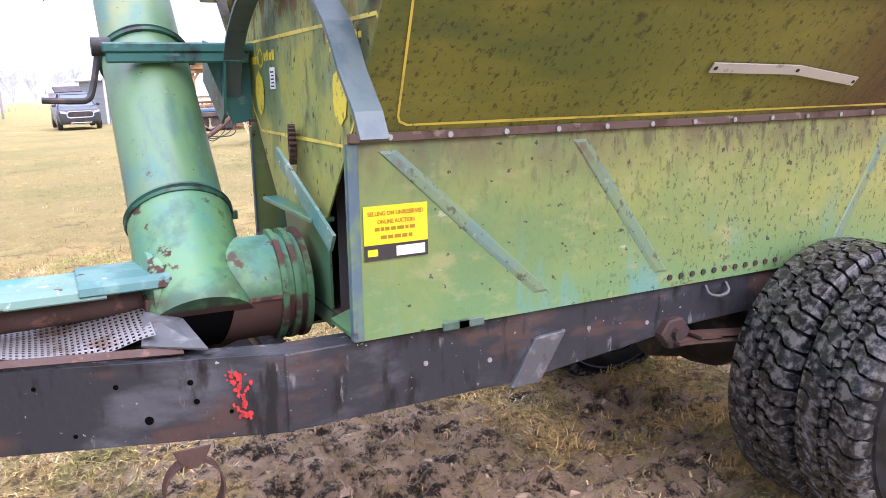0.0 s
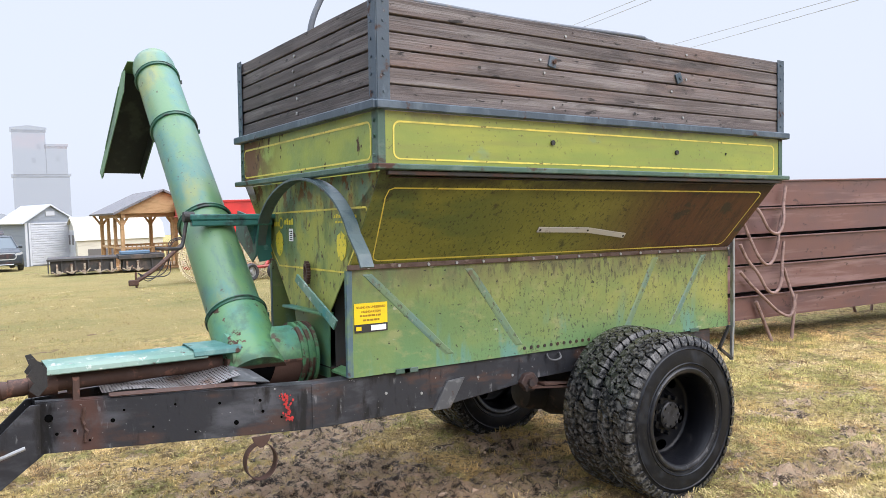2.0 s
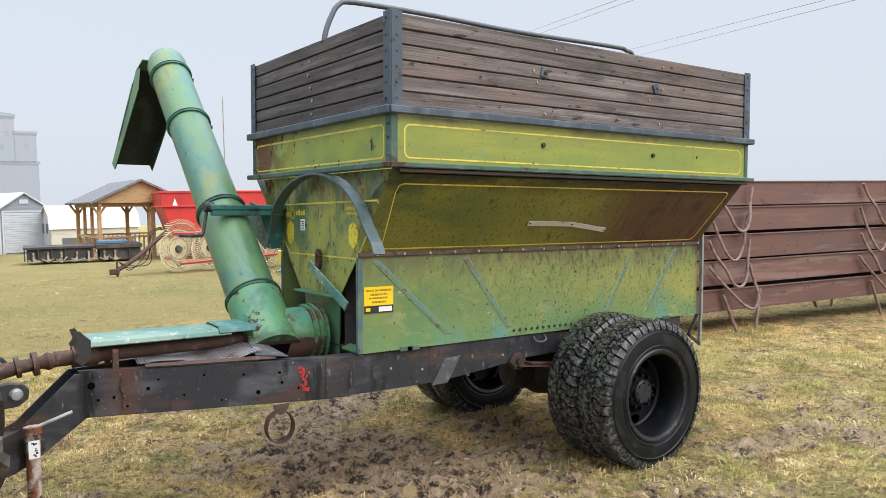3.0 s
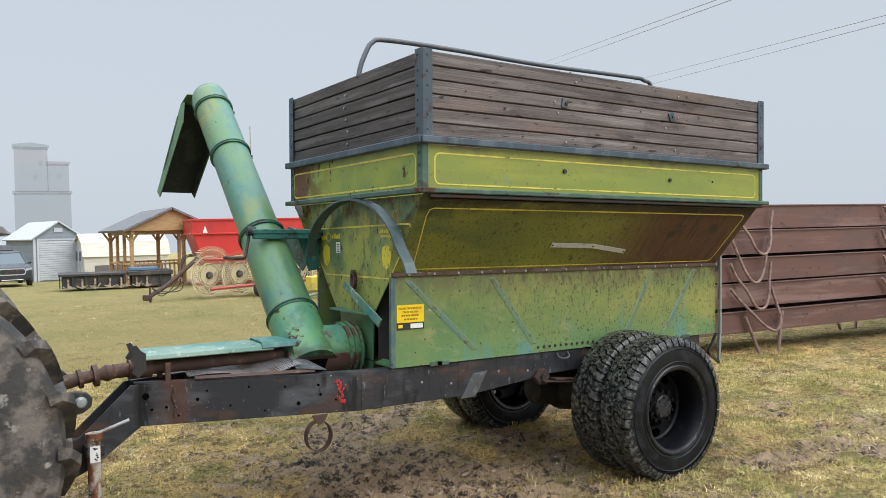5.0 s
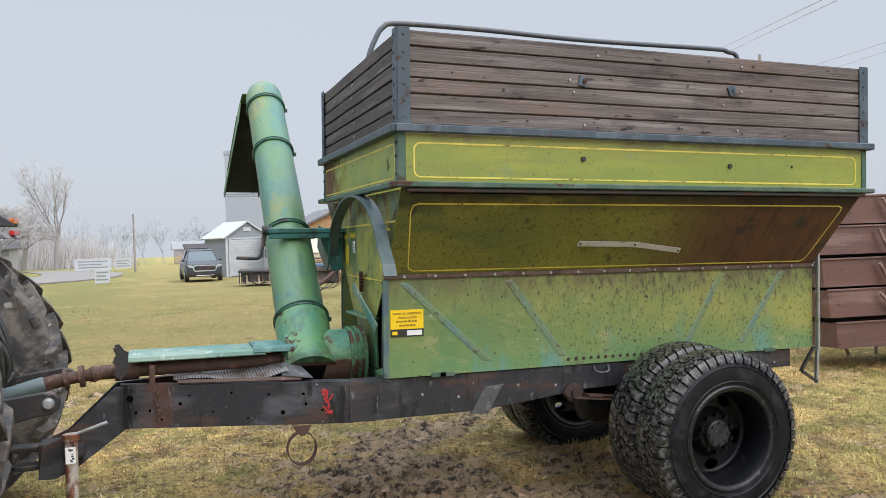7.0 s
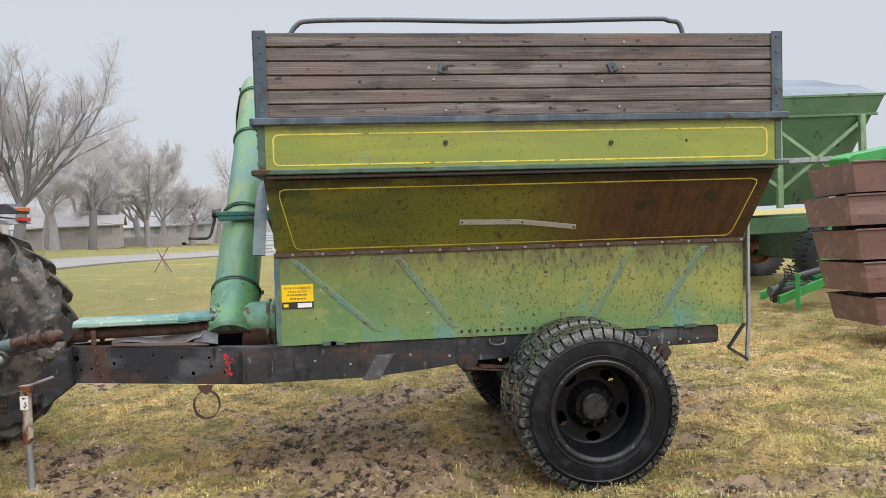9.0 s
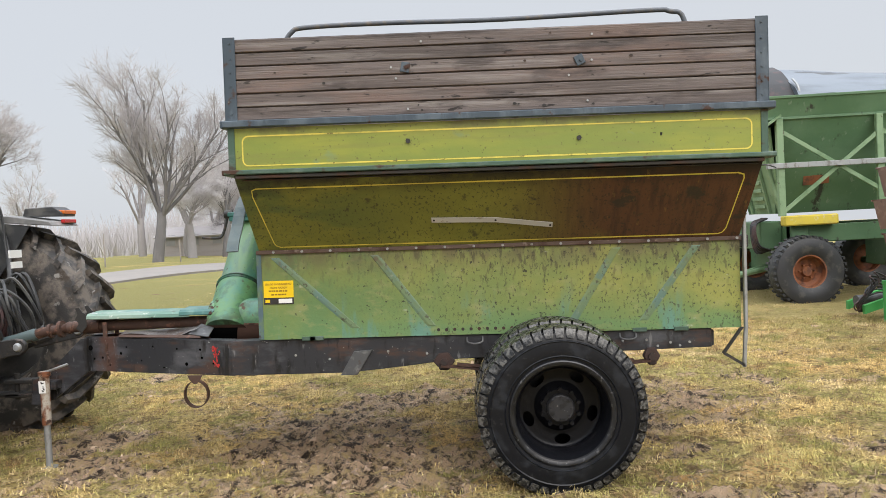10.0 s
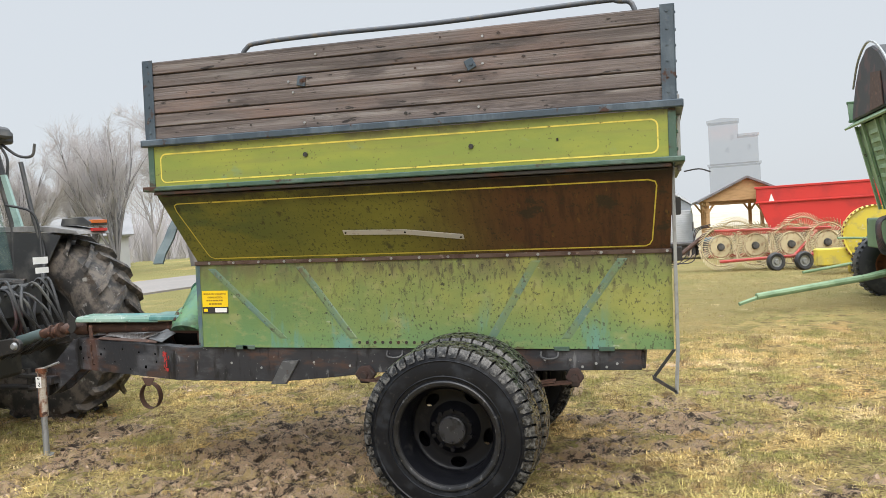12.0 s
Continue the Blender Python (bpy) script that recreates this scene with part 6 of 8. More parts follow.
# couplers and hydraulic lines at the tail
rnd = random.Random(12)
bm = bmesh.new()
box(bm, -2.36, -2.24, TY - 0.36, TY + 0.10, 1.20, 1.34, 0.01)
part("coupler_block", bm, dark_iron, tractor, "greasy coupler block")
for k in range(4):
    bm = bmesh.new()
    y = TY - 0.30 + 0.11 * k
    sweep(bm, [(-2.25, y, 1.27), (-2.17, y, 1.26)], 0.022, 10)
    part("coupler", bm, lens_red if k == 1 else galv, tractor, "red dust cap" if k == 1 else "", smooth=40)
for k in range(9):
    y, q = TY - 0.42 + 0.085 * k, rnd.uniform(-0.06, 0.06)
    bm = bmesh.new()
    sweep(bm, curve([(-2.26, y, 1.27), (-2.10 + q, y - 0.03, 1.22 + q), (-2.02 + q, y - 0.08 + q, 1.02), (-2.10, y - 0.05, 0.86 + q), (-2.30, y + q, 0.80)], 6), rnd.uniform(0.010, 0.016), 6)
    part("hydraulic_hose", bm, tarp_dark, tractor, smooth=60)
# cab
cx0, cx1, cy0, cy1 = -4.15, -2.78, TY - 0.70, TY + 0.70
bm = bmesh.new()
for x, xt, y in ((cx1, cx1 - 0.18, cy0), (cx1, cx1 - 0.18, cy1), (cx0, cx0 + 0.1, cy0), (cx0, cx0 + 0.1, cy1)):
    sweep(bm, [(x, y, 1.3), (x + 0.02 * (x == cx1), y, 1.85), (xt, y, 2.62)], 0.045, 8)
for z in (1.35, 2.60):
    o = 0.0 if z < 2 else 1.0
    sweep(bm, [(cx1 - 0.18 * o, cy0, z), (cx1 - 0.18 * o, cy1, z), (cx0 + 0.1 * o, cy1, z), (cx0 + 0.1 * o, cy0, z), (cx1 - 0.18 * o, cy0, z)], 0.04, 8)
part("cab_frame", bm, tractor_dark, tractor, "black cab pillars", smooth=40)
for y in (cy0, cy1):
    bm = bmesh.new()
    plate(bm, [(cx1 + 0.04, y - 0.02, 1.80), (cx1 + 0.13, y - 0.02, 1.80), (cx1 - 0.02, y - 0.02, 2.30), (cx1 - 0.07, y - 0.02, 2.30)], 0.03)
    part("cab_post", bm, cab_teal, tractor, "pale teal rear cab post")
bm = bmesh.new()
prism(bm, [(cx0 - 0.05, 2.62), (cx0, 2.78), (cx1 - 0.25, 2.80), (cx1 - 0.02, 2.74), (cx1 + 0.02, 2.64)], "y", cy0 - 0.08, cy1 + 0.08, 0.02)
part("cab_roof", bm, tractor_dark, tractor)
for c in ([(cx1 + 0.01, cy0 + 0.05, 1.42), (cx1 + 0.01, cy1 - 0.05, 1.42), (cx1 - 0.17, cy1 - 0.05, 2.56), (cx1 - 0.17, cy0 + 0.05, 2.56)],
          [(cx1 - 0.06, cy1, 1.42), (cx0 + 0.05, cy1, 1.42), (cx0 + 0.14, cy1, 2.56), (cx1 - 0.22, cy1, 2.56)],
          [(cx1 - 0.06, cy0, 1.42), (cx0 + 0.05, cy0, 1.42), (cx0 + 0.14, cy0, 2.56), (cx1 - 0.22, cy0, 2.56)]):
    bm = bmesh.new()
    plate(bm, c, 0.008)
    part("cab_window", bm, cab_glass, tractor, "teal tinted glass")
bm = bmesh.new()
box(bm, -3.9, -3.2, TY - 0.5, TY + 0.5, 1.1, 1.35, 0.03)
box(bm, -3.6, -3.15, TY - 0.24, TY + 0.24, 1.35, 1.55, 0.05)
box(bm, -3.22, -3.10, TY - 0.24, TY + 0.24, 1.5, 2.1, 0.05)
part("seat", bm, tractor_dark, tractor)
# work lamp and mirror bow at the cab's rear corner
bm = bmesh.new()
box(bm, cx1 - 0.24, cx1 - 0.06, cy1 - 0.02, cy1 + 0.16, 2.60, 2.72, 0.02)
sweep(bm, curve([(cx1 - 0.12, cy1 + 0.05, 2.60), (cx1 + 0.02, cy1 + 0.10, 2.48), (cx1 + 0.16, cy1 + 0.12, 2.47), (cx1 + 0.20, cy1 + 0.12, 2.58)], 4), 0.014, 6)
sweep(bm, curve([(cx1 - 0.10, cy1, 2.60), (cx1 - 0.03, cy1 + 0.02, 2.45), (cx1 - 0.05, cy1 + 0.02, 2.25)], 4), 0.012, 6)
part("work_lamp", bm, tractor_dark, tractor, smooth=40)
# three-point hitch
for s in (-1, 1):
    bm = bmesh.new()
    y = TY - 0.06 + s * 0.40
    sweep(bm, [(-2.4, TY + s * 0.22, 0.70), (-2.05, y, 0.80), (-1.90, y, 0.835)], 0.035, 8)
    prism(bm, [(-2.05, 0.745), (-2.05, 0.875), (-1.90, 0.905), (-1.72, 0.925), (-1.665, 0.915), (-1.640, 0.885), (-1.645, 0.840), (-1.685, 0.812), (-1.74, 0.808), (-1.90, 0.775)], "y", y - 0.018, y + 0.018, 0.006)
    link = part("lift_arm", bm, dark_iron, tractor, "greasy black lift arm", smooth=40)
    bm = bmesh.new()
    lathe(bm, [(0.0, -0.040), (0.020, -0.038), (0.030, -0.022), (0.034, 0.0), (0.030, 0.022), (0.020, 0.038), (0.0, 0.040)], 16, pose(-1.695, y, 0.867))
    part("link_ball", bm, galv, link, "bright steel link ball", smooth=40)
    bm = bmesh.new()
    sweep(bm, [(-2.05, TY + s * 0.33, 0.78), (-2.30, TY + s * 0.30, 1.30)], 0.022, 8)
    sweep(bm, [(-2.30, TY + s * 0.30, 1.30), (-2.52, TY + s * 0.22, 1.32)], 0.04, 8)
    part("lift_rod", bm, dark_iron, tractor, smooth=40)
bm = bmesh.new()
box(bm, -2.5, -1.90, TY - 0.16, TY - 0.06, 0.47, 0.50, 0.006)
part("drawbar", bm, dark_iron, tractor)
bm = bmesh.new()
box(bm, -2.33, -2.16, TY - 0.34, TY + 0.34, 1.02, 1.30, 0.02)
part("valve_block", bm, tractor_dark, tractor)
bm = bmesh.new()
box(bm, -2.15, -2.14, TY + 0.24, TY + 0.40, 1.46, 1.52)
box(bm, -2.15, -2.14, TY + 0.26, TY + 0.40, 1.38, 1.43)
part("data_plate", bm, white_paint, tractor, "pale plates with faded print")
rnd = random.Random(3)
for k in range(9):
    bm = bmesh.new()
    y = TY - 0.30 + 0.075 * k
    sweep(bm, curve([(-2.20, y, 1.22), (-2.08, y + 0.02, 1.26 + rnd.uniform(-0.05, 0.08)), (-1.98, y + rnd.uniform(-0.1, 0.15), 1.05 + rnd.uniform(-0.1, 0.1)), (-2.02, y + rnd.uniform(0, 0.25), 0.85), (-2.25, y + rnd.uniform(-0.1, 0.2), 0.70)], 6), 0.013, 6)
    part("hydraulic_hose", bm, tractor_dark, tractor, smooth=60)
bm = bmesh.new()
sweep(bm, curve([(-2.62, cy1 - 0.02, 2.4), (-2.5, cy1 - 0.05, 1.9), (-2.40, cy1 - 0.06, 1.55), (-2.28, TY + 0.45, 1.20)], 6), 0.02, 6)
sweep(bm, curve([(-2.55, cy1 - 0.3, 2.0), (-2.42, cy1 - 0.12, 1.9), (-2.38, cy1 - 0.10, 1.5), (-2.25, TY + 0.5, 1.0)], 6), 0.012, 6)
part("cable", bm, tractor_dark, tractor, smooth=60)
# front axle and wheels
bm = bmesh.new()
sweep(bm, [(-4.7, TY - 0.8, 0.55), (-4.7, TY + 0.8, 0.55)], 0.07, 10)
part("front_axle", bm, tractor_dark, tractor)
for s in (-1, 1):
    bm = bmesh.new()
    lathe(bm, [(0.28, -0.13), (0.40, -0.16), (0.52, -0.15), (0.55, 0.0), (0.52, 0.15), (0.40, 0.16), (0.28, 0.13)], 40, closed=True)
    lathe(bm, [(0.0, -0.05), (0.28, -0.04), (0.28, 0.04), (0.0, 0.05)], 30)
    part("front_wheel", bm, muddy_rubber, tractor, smooth=40, m=pose(-4.7, TY + s * 0.85, 0.54))

# ---- feed bunks stacked beside the cart ----
bunk_rust = surface("rust_brown_bunk_steel", (0.142, 0.068, 0.056), [
    ((0.115, 0.062, 0.058), (1.5, 3, 4), 0.42, 0.64), ((0.215, 0.130, 0.118), (0.7, 5, 9), 0.52, 0.68), ((0.06, 0.03, 0.025), (9, 9, 14), 0.60, 0.70)], rough=0.45, bump=0.12, vary=0.10, spec=0.6)
pipe_rust = surface("rusty_pipe", (0.27, 0.175, 0.145), [((0.15, 0.09, 0.075), (12, 12, 12), 0.48, 0.64)], rough=0.65)
bunk_turn = -8.0
bunk_top = [0.551, 0.908, 1.241, 1.588, 1.915]
bunk_off = [0.19, 0.10, 0.03, -0.05, 0.0]
# the bent pipe legs, as (along, height) on the near face
hoops = [None,
         [(0.70, 0.86), (0.84, 0.72), (1.04, 0.52), (1.25, 0.35), (1.43, 0.28), (1.51, 0.36), (1.52, 0.49), (1.49, 0.66), (1.42, 0.86)],
         [(0.70, 1.18), (0.80, 1.00), (0.93, 0.82), (1.04, 0.65), (1.15, 0.58), (1.25, 0.62), (1.31, 0.76), (1.37, 0.95), (1.41, 1.18)],
         [(0.70, 1.55), (0.77, 1.40), (0.85, 1.24), (0.94, 1.02), (1.07, 0.92), (1.18, 0.98), (1.26, 1.16), (1.33, 1.32), (1.39, 1.50)],
         [(0.75, 1.88), (0.86, 1.70), (0.98, 1.53), (1.10, 1.34), (1.23, 1.28), (1.31, 1.33), (1.36, 1.46), (1.41, 1.64), (1.46, 1.85)]]
for k in range(5):
    L, W, H, top = 9.0, 0.97, 0.298 if k else 0.275, bunk_top[k]
    b = root("feed_bunk", pose(5.44, 2.20, 0, 0, 0, bunk_turn) @ pose(bunk_off[k], 0.0, top - H, -2.6, 0, (0, 0.25, -0.2, 0.15, 0)[k]), label="long rust-brown steel feed bunk in a stack", category="feed bunk", group="stacked feed bunks")
    bm = bmesh.new()
    lo = [(0.035, 0.02, 0), (L - 0.035, 0.02, 0), (L - 0.035, W - 0.06, 0), (0.035, W - 0.06, 0)]
    hi = [(0, 0, H), (L, 0, H), (L, W, H), (0, W, H)]
    trough_shell(bm, lo, hi, 0.012)
    part("trough", bm, bunk_rust, b)
    if k:
        # unseen filler box added to keep the gaps between bunks dark
        bm = bmesh.new()
        box(bm, 0.12, L - 0.12, 0.30, 0.60, -0.055, 0.004, 0.004)
        part("underside_beam", bm, hopper_dark, b)
    for y0, y1 in ((-0.022, 0.012), (W - 0.012, W + 0.022)):
        bm = bmesh.new()
        box(bm, -0.012, L + 0.012, y0, y1, H - 0.008, H + 0.010, 0.003)
        part("rim", bm, bunk_rust, b)
    for far in (0.0, 2.95, 5.9):
        if k:
            pts = [(x - bunk_off[k] + far, -0.055 - 0.035 * (z < top - 0.36), z - top + H) for x, z in hoops[k]]
            bm = bmesh.new()
            sweep(bm, curve(pts, 4), 0.019, 8)
            part("leg_hoop", bm, pipe_rust, b, smooth=60)
        else:
            for pts in ([(0.95, 0.49), (1.24, -0.06)], [(1.62, 0.53), (1.54, -0.09)]):
                for y in (-0.05, W + 0.03):
                    bm = bmesh.new()
                    sweep(bm, [(x - bunk_off[0] + far, y + 0.04 * (z < 0), z - top + H) for x, z in pts], 0.021, 8)
                    part("leg", bm, pipe_rust, b, smooth=60)

# ---- green dump wagon ----
wag_green = surface("faded_wagon_green", (0.075, 0.15, 0.075), [
    ((0.105, 0.19, 0.105), (0.8, 1, 1.2), 0.42, 0.62), ((0.03, 0.03, 0.022), (4, 4, 2.2), 0.60, 0.68), ((0.16, 0.22, 0.15), (9, 9, 5), 0.62, 0.70)], rough=0.5)
wag_pale = surface("pale_wagon_green", (0.20, 0.30, 0.17), [((0.13, 0.22, 0.11), (3, 3, 3), 0.45, 0.64), (RUSTD, (9, 9, 9), 0.64, 0.70)], rough=0.5)
tarp = surface("grey_blue_tarp", (0.13, 0.155, 0.185), [((0.08, 0.097, 0.118), (0.6, 3, 3), 0.45, 0.65), ((0.03, 0.033, 0.038), (1.2, 2, 2), 0.60, 0.66)], rough=0.4)
rim_rust = surface("rust_orange_rim", (0.24, 0.085, 0.035), [((0.12, 0.05, 0.03), 7.0, 0.48, 0.62)], rough=0.7)
flot_rubber = surface("dull_flotation_rubber", (0.03, 0.031, 0.034), [((0.07, 0.068, 0.062), 6.0, 0.5, 0.66)], rough=0.55)
yellow_steel = surface("faded_yellow_steel", (0.62, 0.49, 0.06), [((0.45, 0.36, 0.10), 3.0, 0.48, 0.65), ((0.55, 0.50, 0.35), 9.0, 0.6, 0.7)], rough=0.5)
wagon = root("dump_wagon", pose(6.32, 7.9, lie(7, 8) - 0.06) @ Matrix.Scale(1.07, 4), label="big green dump wagon with a torn grey tarp", category="wagon")
L, W = 3.3, 2.25
for y, o in ((0, 1), (W, -1)):
    bm = bmesh.new()
    plate(bm, [(0.1, y, 2.86), (L, y, 2.86), (L - 0.5, y + o * 0.55, 1.42), (0.25, y + o * 0.55, 1.42)], 0.02)
    part("hopper_side", bm, wag_green, wagon, "dark green sloping hopper side with black stains")
bm = bmesh.new()
plate(bm, [(L, 0, 2.86), (L, W, 2.86), (L - 0.5, W - 0.55, 1.42), (L - 0.5, 0.55, 1.42)], 0.02)
part("hopper_end", bm, wag_green, wagon)
bm = bmesh.new()
for y, o in ((0, -1), (W, 1)):
    plate(bm, [(-0.05, y, 2.86), (L + 0.05, y, 2.86), (L + 0.16, y + o * 0.10, 3.17), (-0.05, y + o * 0.10, 3.17)], 0.03)
    box(bm, -0.06, L + 0.1, y - 0.03, y + 0.03, 2.84, 2.88, 0.004)
    box(bm, -0.06, L + 0.18, y + o * 0.10 - 0.025, y + o * 0.10 + 0.025, 3.15, 3.19, 0.004)
plate(bm, [(L + 0.05, 0, 2.86), (L + 0.05, W, 2.86), (L + 0.16, W + 0.1, 3.17), (L + 0.16, -0.1, 3.17)], 0.03)
part("top_extension", bm, wag_green, wagon)
bm = bmesh.new()
plate(bm, [(0.02, 0.05, 2.74), (0.02, W - 0.05, 2.74), (0.30, W - 0.5, 1.42), (0.30, 0.5, 1.42)], 0.03)
part("front_end", bm, wag_pale, wagon, "pale green ribbed front end")
for y in (0.35, 0.75, 1.5, 1.9):
    bm = bmesh.new()
    plate(bm, [(-0.03, y, 2.74), (-0.03, y + 0.06, 2.74), (0.26, y + 0.06, 1.42), (0.26, y, 1.42)], 0.04)
    part("front_rib", bm, wag_pale, wagon)
bm = bmesh.new()
plate(bm, [(-0.10, -0.12, 2.74), (-0.10, W + 0.12, 2.74), (0.14, W + 0.12, 2.90), (0.14, -0.12, 2.90)], 0.03)
part("front_lip", bm, wag_pale, wagon)
for k in range(9):
    bm = bmesh.new()
    box(bm, -0.02, 0.01, 0.9, 1.35, -0.03, 0.03, 0.005, pose(0.03 + 0.03 * k * 0.9, 0, 2.58 - 0.13 * k))
    part("vent_slat", bm, wag_pale, wagon)
bm = bmesh.new()
prof = [(-0.1, 3.18), (0.02, 3.30), (0.45, 3.58), (0.85, 3.74), (1.12, 3.78), (1.45, 3.72), (2.0, 3.48), (2.35, 3.18)]
sheets = [[bm.verts.new((x, y, 3.18 + (z - 3.18) * k + 0.02 * math.sin(7 * y + 3 * x))) for y, z in prof] for x, k in ((0.42, 1.0), (0.9, 0.93), (1.5, 0.86), (2.2, 0.74), (2.9, 0.66), (L + 0.1, 0.52))]
for p, q in zip(sheets, sheets[1:]):
    for i in range(len(prof) - 1):
        bm.faces.new((p[i], p[i + 1], q[i + 1], q[i]))
for p in (sheets[0], sheets[-1]):
    bm.faces.new(p)
part("tarp", bm, tarp, wagon, "grey-blue tarp over the load", smooth=30)
bm = bmesh.new()
prism(bm, [(0.05, 2.86), (0.03, 3.2), (0.22, 3.42), (0.55, 3.66), (0.9, 3.80), (1.2, 3.82), (1.6, 3.68), (1.9, 3.40), (2.1, 3.1), (2.2, 2.86)], "x", -0.02, 0.46, 0.02)
part("torn_end", bm, tarp_dark, wagon, "torn black tarp end with rusty bows", smooth=30)
bm = bmesh.new()
plate(bm, [(-0.035, 0.35, 2.88), (-0.035, 1.05, 2.88), (-0.03, 0.95, 3.42), (-0.03, 0.45, 3.36)], 0.012)
part("rusty_panel", bm, rusty_steel, wagon, "rust-red sheet behind the torn tarp")
for x, ends in ((-0.02, ((0.0, 3.17), (0.06, 3.36), (0.30, 3.58), (0.75, 3.82), (1.2, 3.88), (1.7, 3.70), (2.05, 3.35))), (0.46, ((-0.08, 3.10), (0.02, 3.34), (0.2, 3.48)))):
    bm = bmesh.new()
    sweep(bm, curve([(x, y, z) for y, z in ends], 5), 0.018, 6)
    part("tarp_bow", bm, galv, wagon)
for x in (0.12, 1.60, L - 0.22):
    bm = bmesh.new()
    box(bm, x - 0.05, x + 0.05, -0.10, -0.02, 1.38, 2.85, 0.006)
    part("upright", bm, wag_pale, wagon)
for a, b in (((0.15, 2.66), (1.55, 1.75)), ((0.15, 1.45), (1.55, 2.55)), ((1.65, 2.6), (L - 0.3, 1.6)), ((1.65, 1.7), (L - 0.3, 2.7))):
    bm = bmesh.new()
    plate(bm, [(a[0], -0.06, a[1] + 0.035), (b[0], -0.06, b[1] + 0.035), (b[0], -0.06, b[1] - 0.035), (a[0], -0.06, a[1] - 0.035)], 0.03)
    part("brace", bm, wag_pale, wagon)
bm = bmesh.new()
box(bm, -0.1, L, -0.13, -0.07, 2.10, 2.18, 0.005)
part("side_rail", bm, galv, wagon, "dull grey side rail")
bm = bmesh.new()
plate(bm, [(0.62, 0.325, 1.98), (1.02, 0.325, 2.0), (1.02, 0.366, 1.86), (0.62, 0.366, 1.84)], 0.008)
part("decal", bm, rim_rust, wagon, "worn orange decal")
bm = bmesh.new()
box(bm, 0.35, L, 0.25, 0.40, 0.95, 1.22, 0.01)
box(bm, 0.35, L, W - 0.40, W - 0.25, 0.95, 1.22, 0.01)
box(bm, 0.35, 0.6, 0.2, W - 0.2, 0.75, 1.25, 0.01)
box(bm, 0.0, 0.35, 0.55, W - 0.55, 0.85, 1.3, 0.02)
part("chassis", bm, wag_green, wagon, "green chassis beams")
bm = bmesh.new()
box(bm, 0.20, 1.02, 0.06, 0.24, 1.22, 1.38, 0.02)
part("yellow_guard", bm, yellow_steel, wagon, "faded yellow guard")
for k in range(5):
    bm = bmesh.new()
    sweep(bm, curve([(0.1, 0.5 + 0.06 * k, 1.35), (-0.12, 0.4 + 0.05 * k, 1.25), (-0.1, 0.35 + 0.04 * k, 0.95 - 0.03 * k), (0.1, 0.4, 0.85)], 6), 0.016, 6)
    part("hose", bm, tarp_dark, wagon, smooth=60)


def flotation_wheel(owner, x, y, z, R, W, flip=False):
    bm = bmesh.new()
    k = R / 0.5
    lathe(bm, [(0.22 * k, -W * 0.8), (0.25 * k, -W * 0.82), (0.235 * k, -W * 0.5), (0.235 * k, W * 0.5), (0.25 * k, W * 0.82), (0.22 * k, W * 0.8), (0.215 * k, 0)], 32, closed=True)
    lathe(bm, [(0.0, -W * 0.35), (0.07, -W * 0.35), (0.09, -W * 0.1), (0.16 * k, 0.0), (0.225 * k, -0.03), (0.225 * k, 0.0), (0.0, 0.03)], 32)
    for q in range(6):
        a = math.tau * q / 6
        sweep(bm, [(0.11 * math.cos(a), -0.08, 0.11 * math.sin(a)), (0.11 * math.cos(a), -0.02, 0.11 * math.sin(a))], 0.014, 6)
    w = part("wheel", bm, rim_rust, owner, "rusty orange wheel rim", smooth=35, m=pose(x, y, z, 0, 0, 180 if flip else 0))
    bm = bmesh.new()
    lathe(bm, [(0.235 * k, -W * 0.8), (0.30 * k, -W), (R * 0.8, -W * 1.02), (R * 0.94, -W * 0.9), (R, -W * 0.55), (R * 1.0, W * 0.55), (R * 0.94, W * 0.9), (R * 0.8, W * 1.02), (0.30 * k, W), (0.235 * k, W * 0.8)], 48, closed=True)
    part("tyre", bm, flot_rubber, w, "dull black flotation tyre", smooth=32)
    for s in (-1, 1):
        bm = bmesh.new()
        box(bm, R - 0.02, R + 0.012, min(s * W * 0.35, s * W * 0.92), max(s * W * 0.35, s * W * 0.92), -0.02, 0.02)
        lug = mesh_of(bm, "lug", flot_rubber)
        for q in range(36):
            ob = new("lug", lug)
            ob.parent = w
            ob.matrix_basis = Matrix.Rotation(-math.tau * (q + 0.5 * (s > 0)) / 36, 4, "Y")
    return w


for x in (0.45, 2.45):
    flotation_wheel(wagon, x, -0.02, 0.53, 0.53, 0.20)
    flotation_wheel(wagon, x, W + 0.02, 0.53, 0.53, 0.20, True)
for x in (0.45, 2.45):
    bm = bmesh.new()
    sweep(bm, [(x, 0, 0.5), (x, W, 0.5)], 0.06, 10)
    box(bm, x - 0.12, x + 0.12, 0.3, W - 0.3, 0.45, 0.98, 0.02)
    part("axle", bm, wag_green, wagon)
bm = bmesh.new()
sweep(bm, [(0.4, W / 2 + 0.15, 0.55), (-0.25, W / 2 - 0.25, 0.45), (-1.80, 0.25, 0.29)], 0.045, 8)
sweep(bm, [(0.4, W / 2 - 0.15, 0.55), (-0.25, W / 2 - 0.33, 0.45), (-1.80, 0.21, 0.29)], 0.045, 8)
sweep(bm, [(-1.77, 0.24, 0.28), (-2.05, 0.12, 0.20)], 0.03, 6)
part("tongue", bm, wag_pale, wagon, "green drawbar resting near the ground")

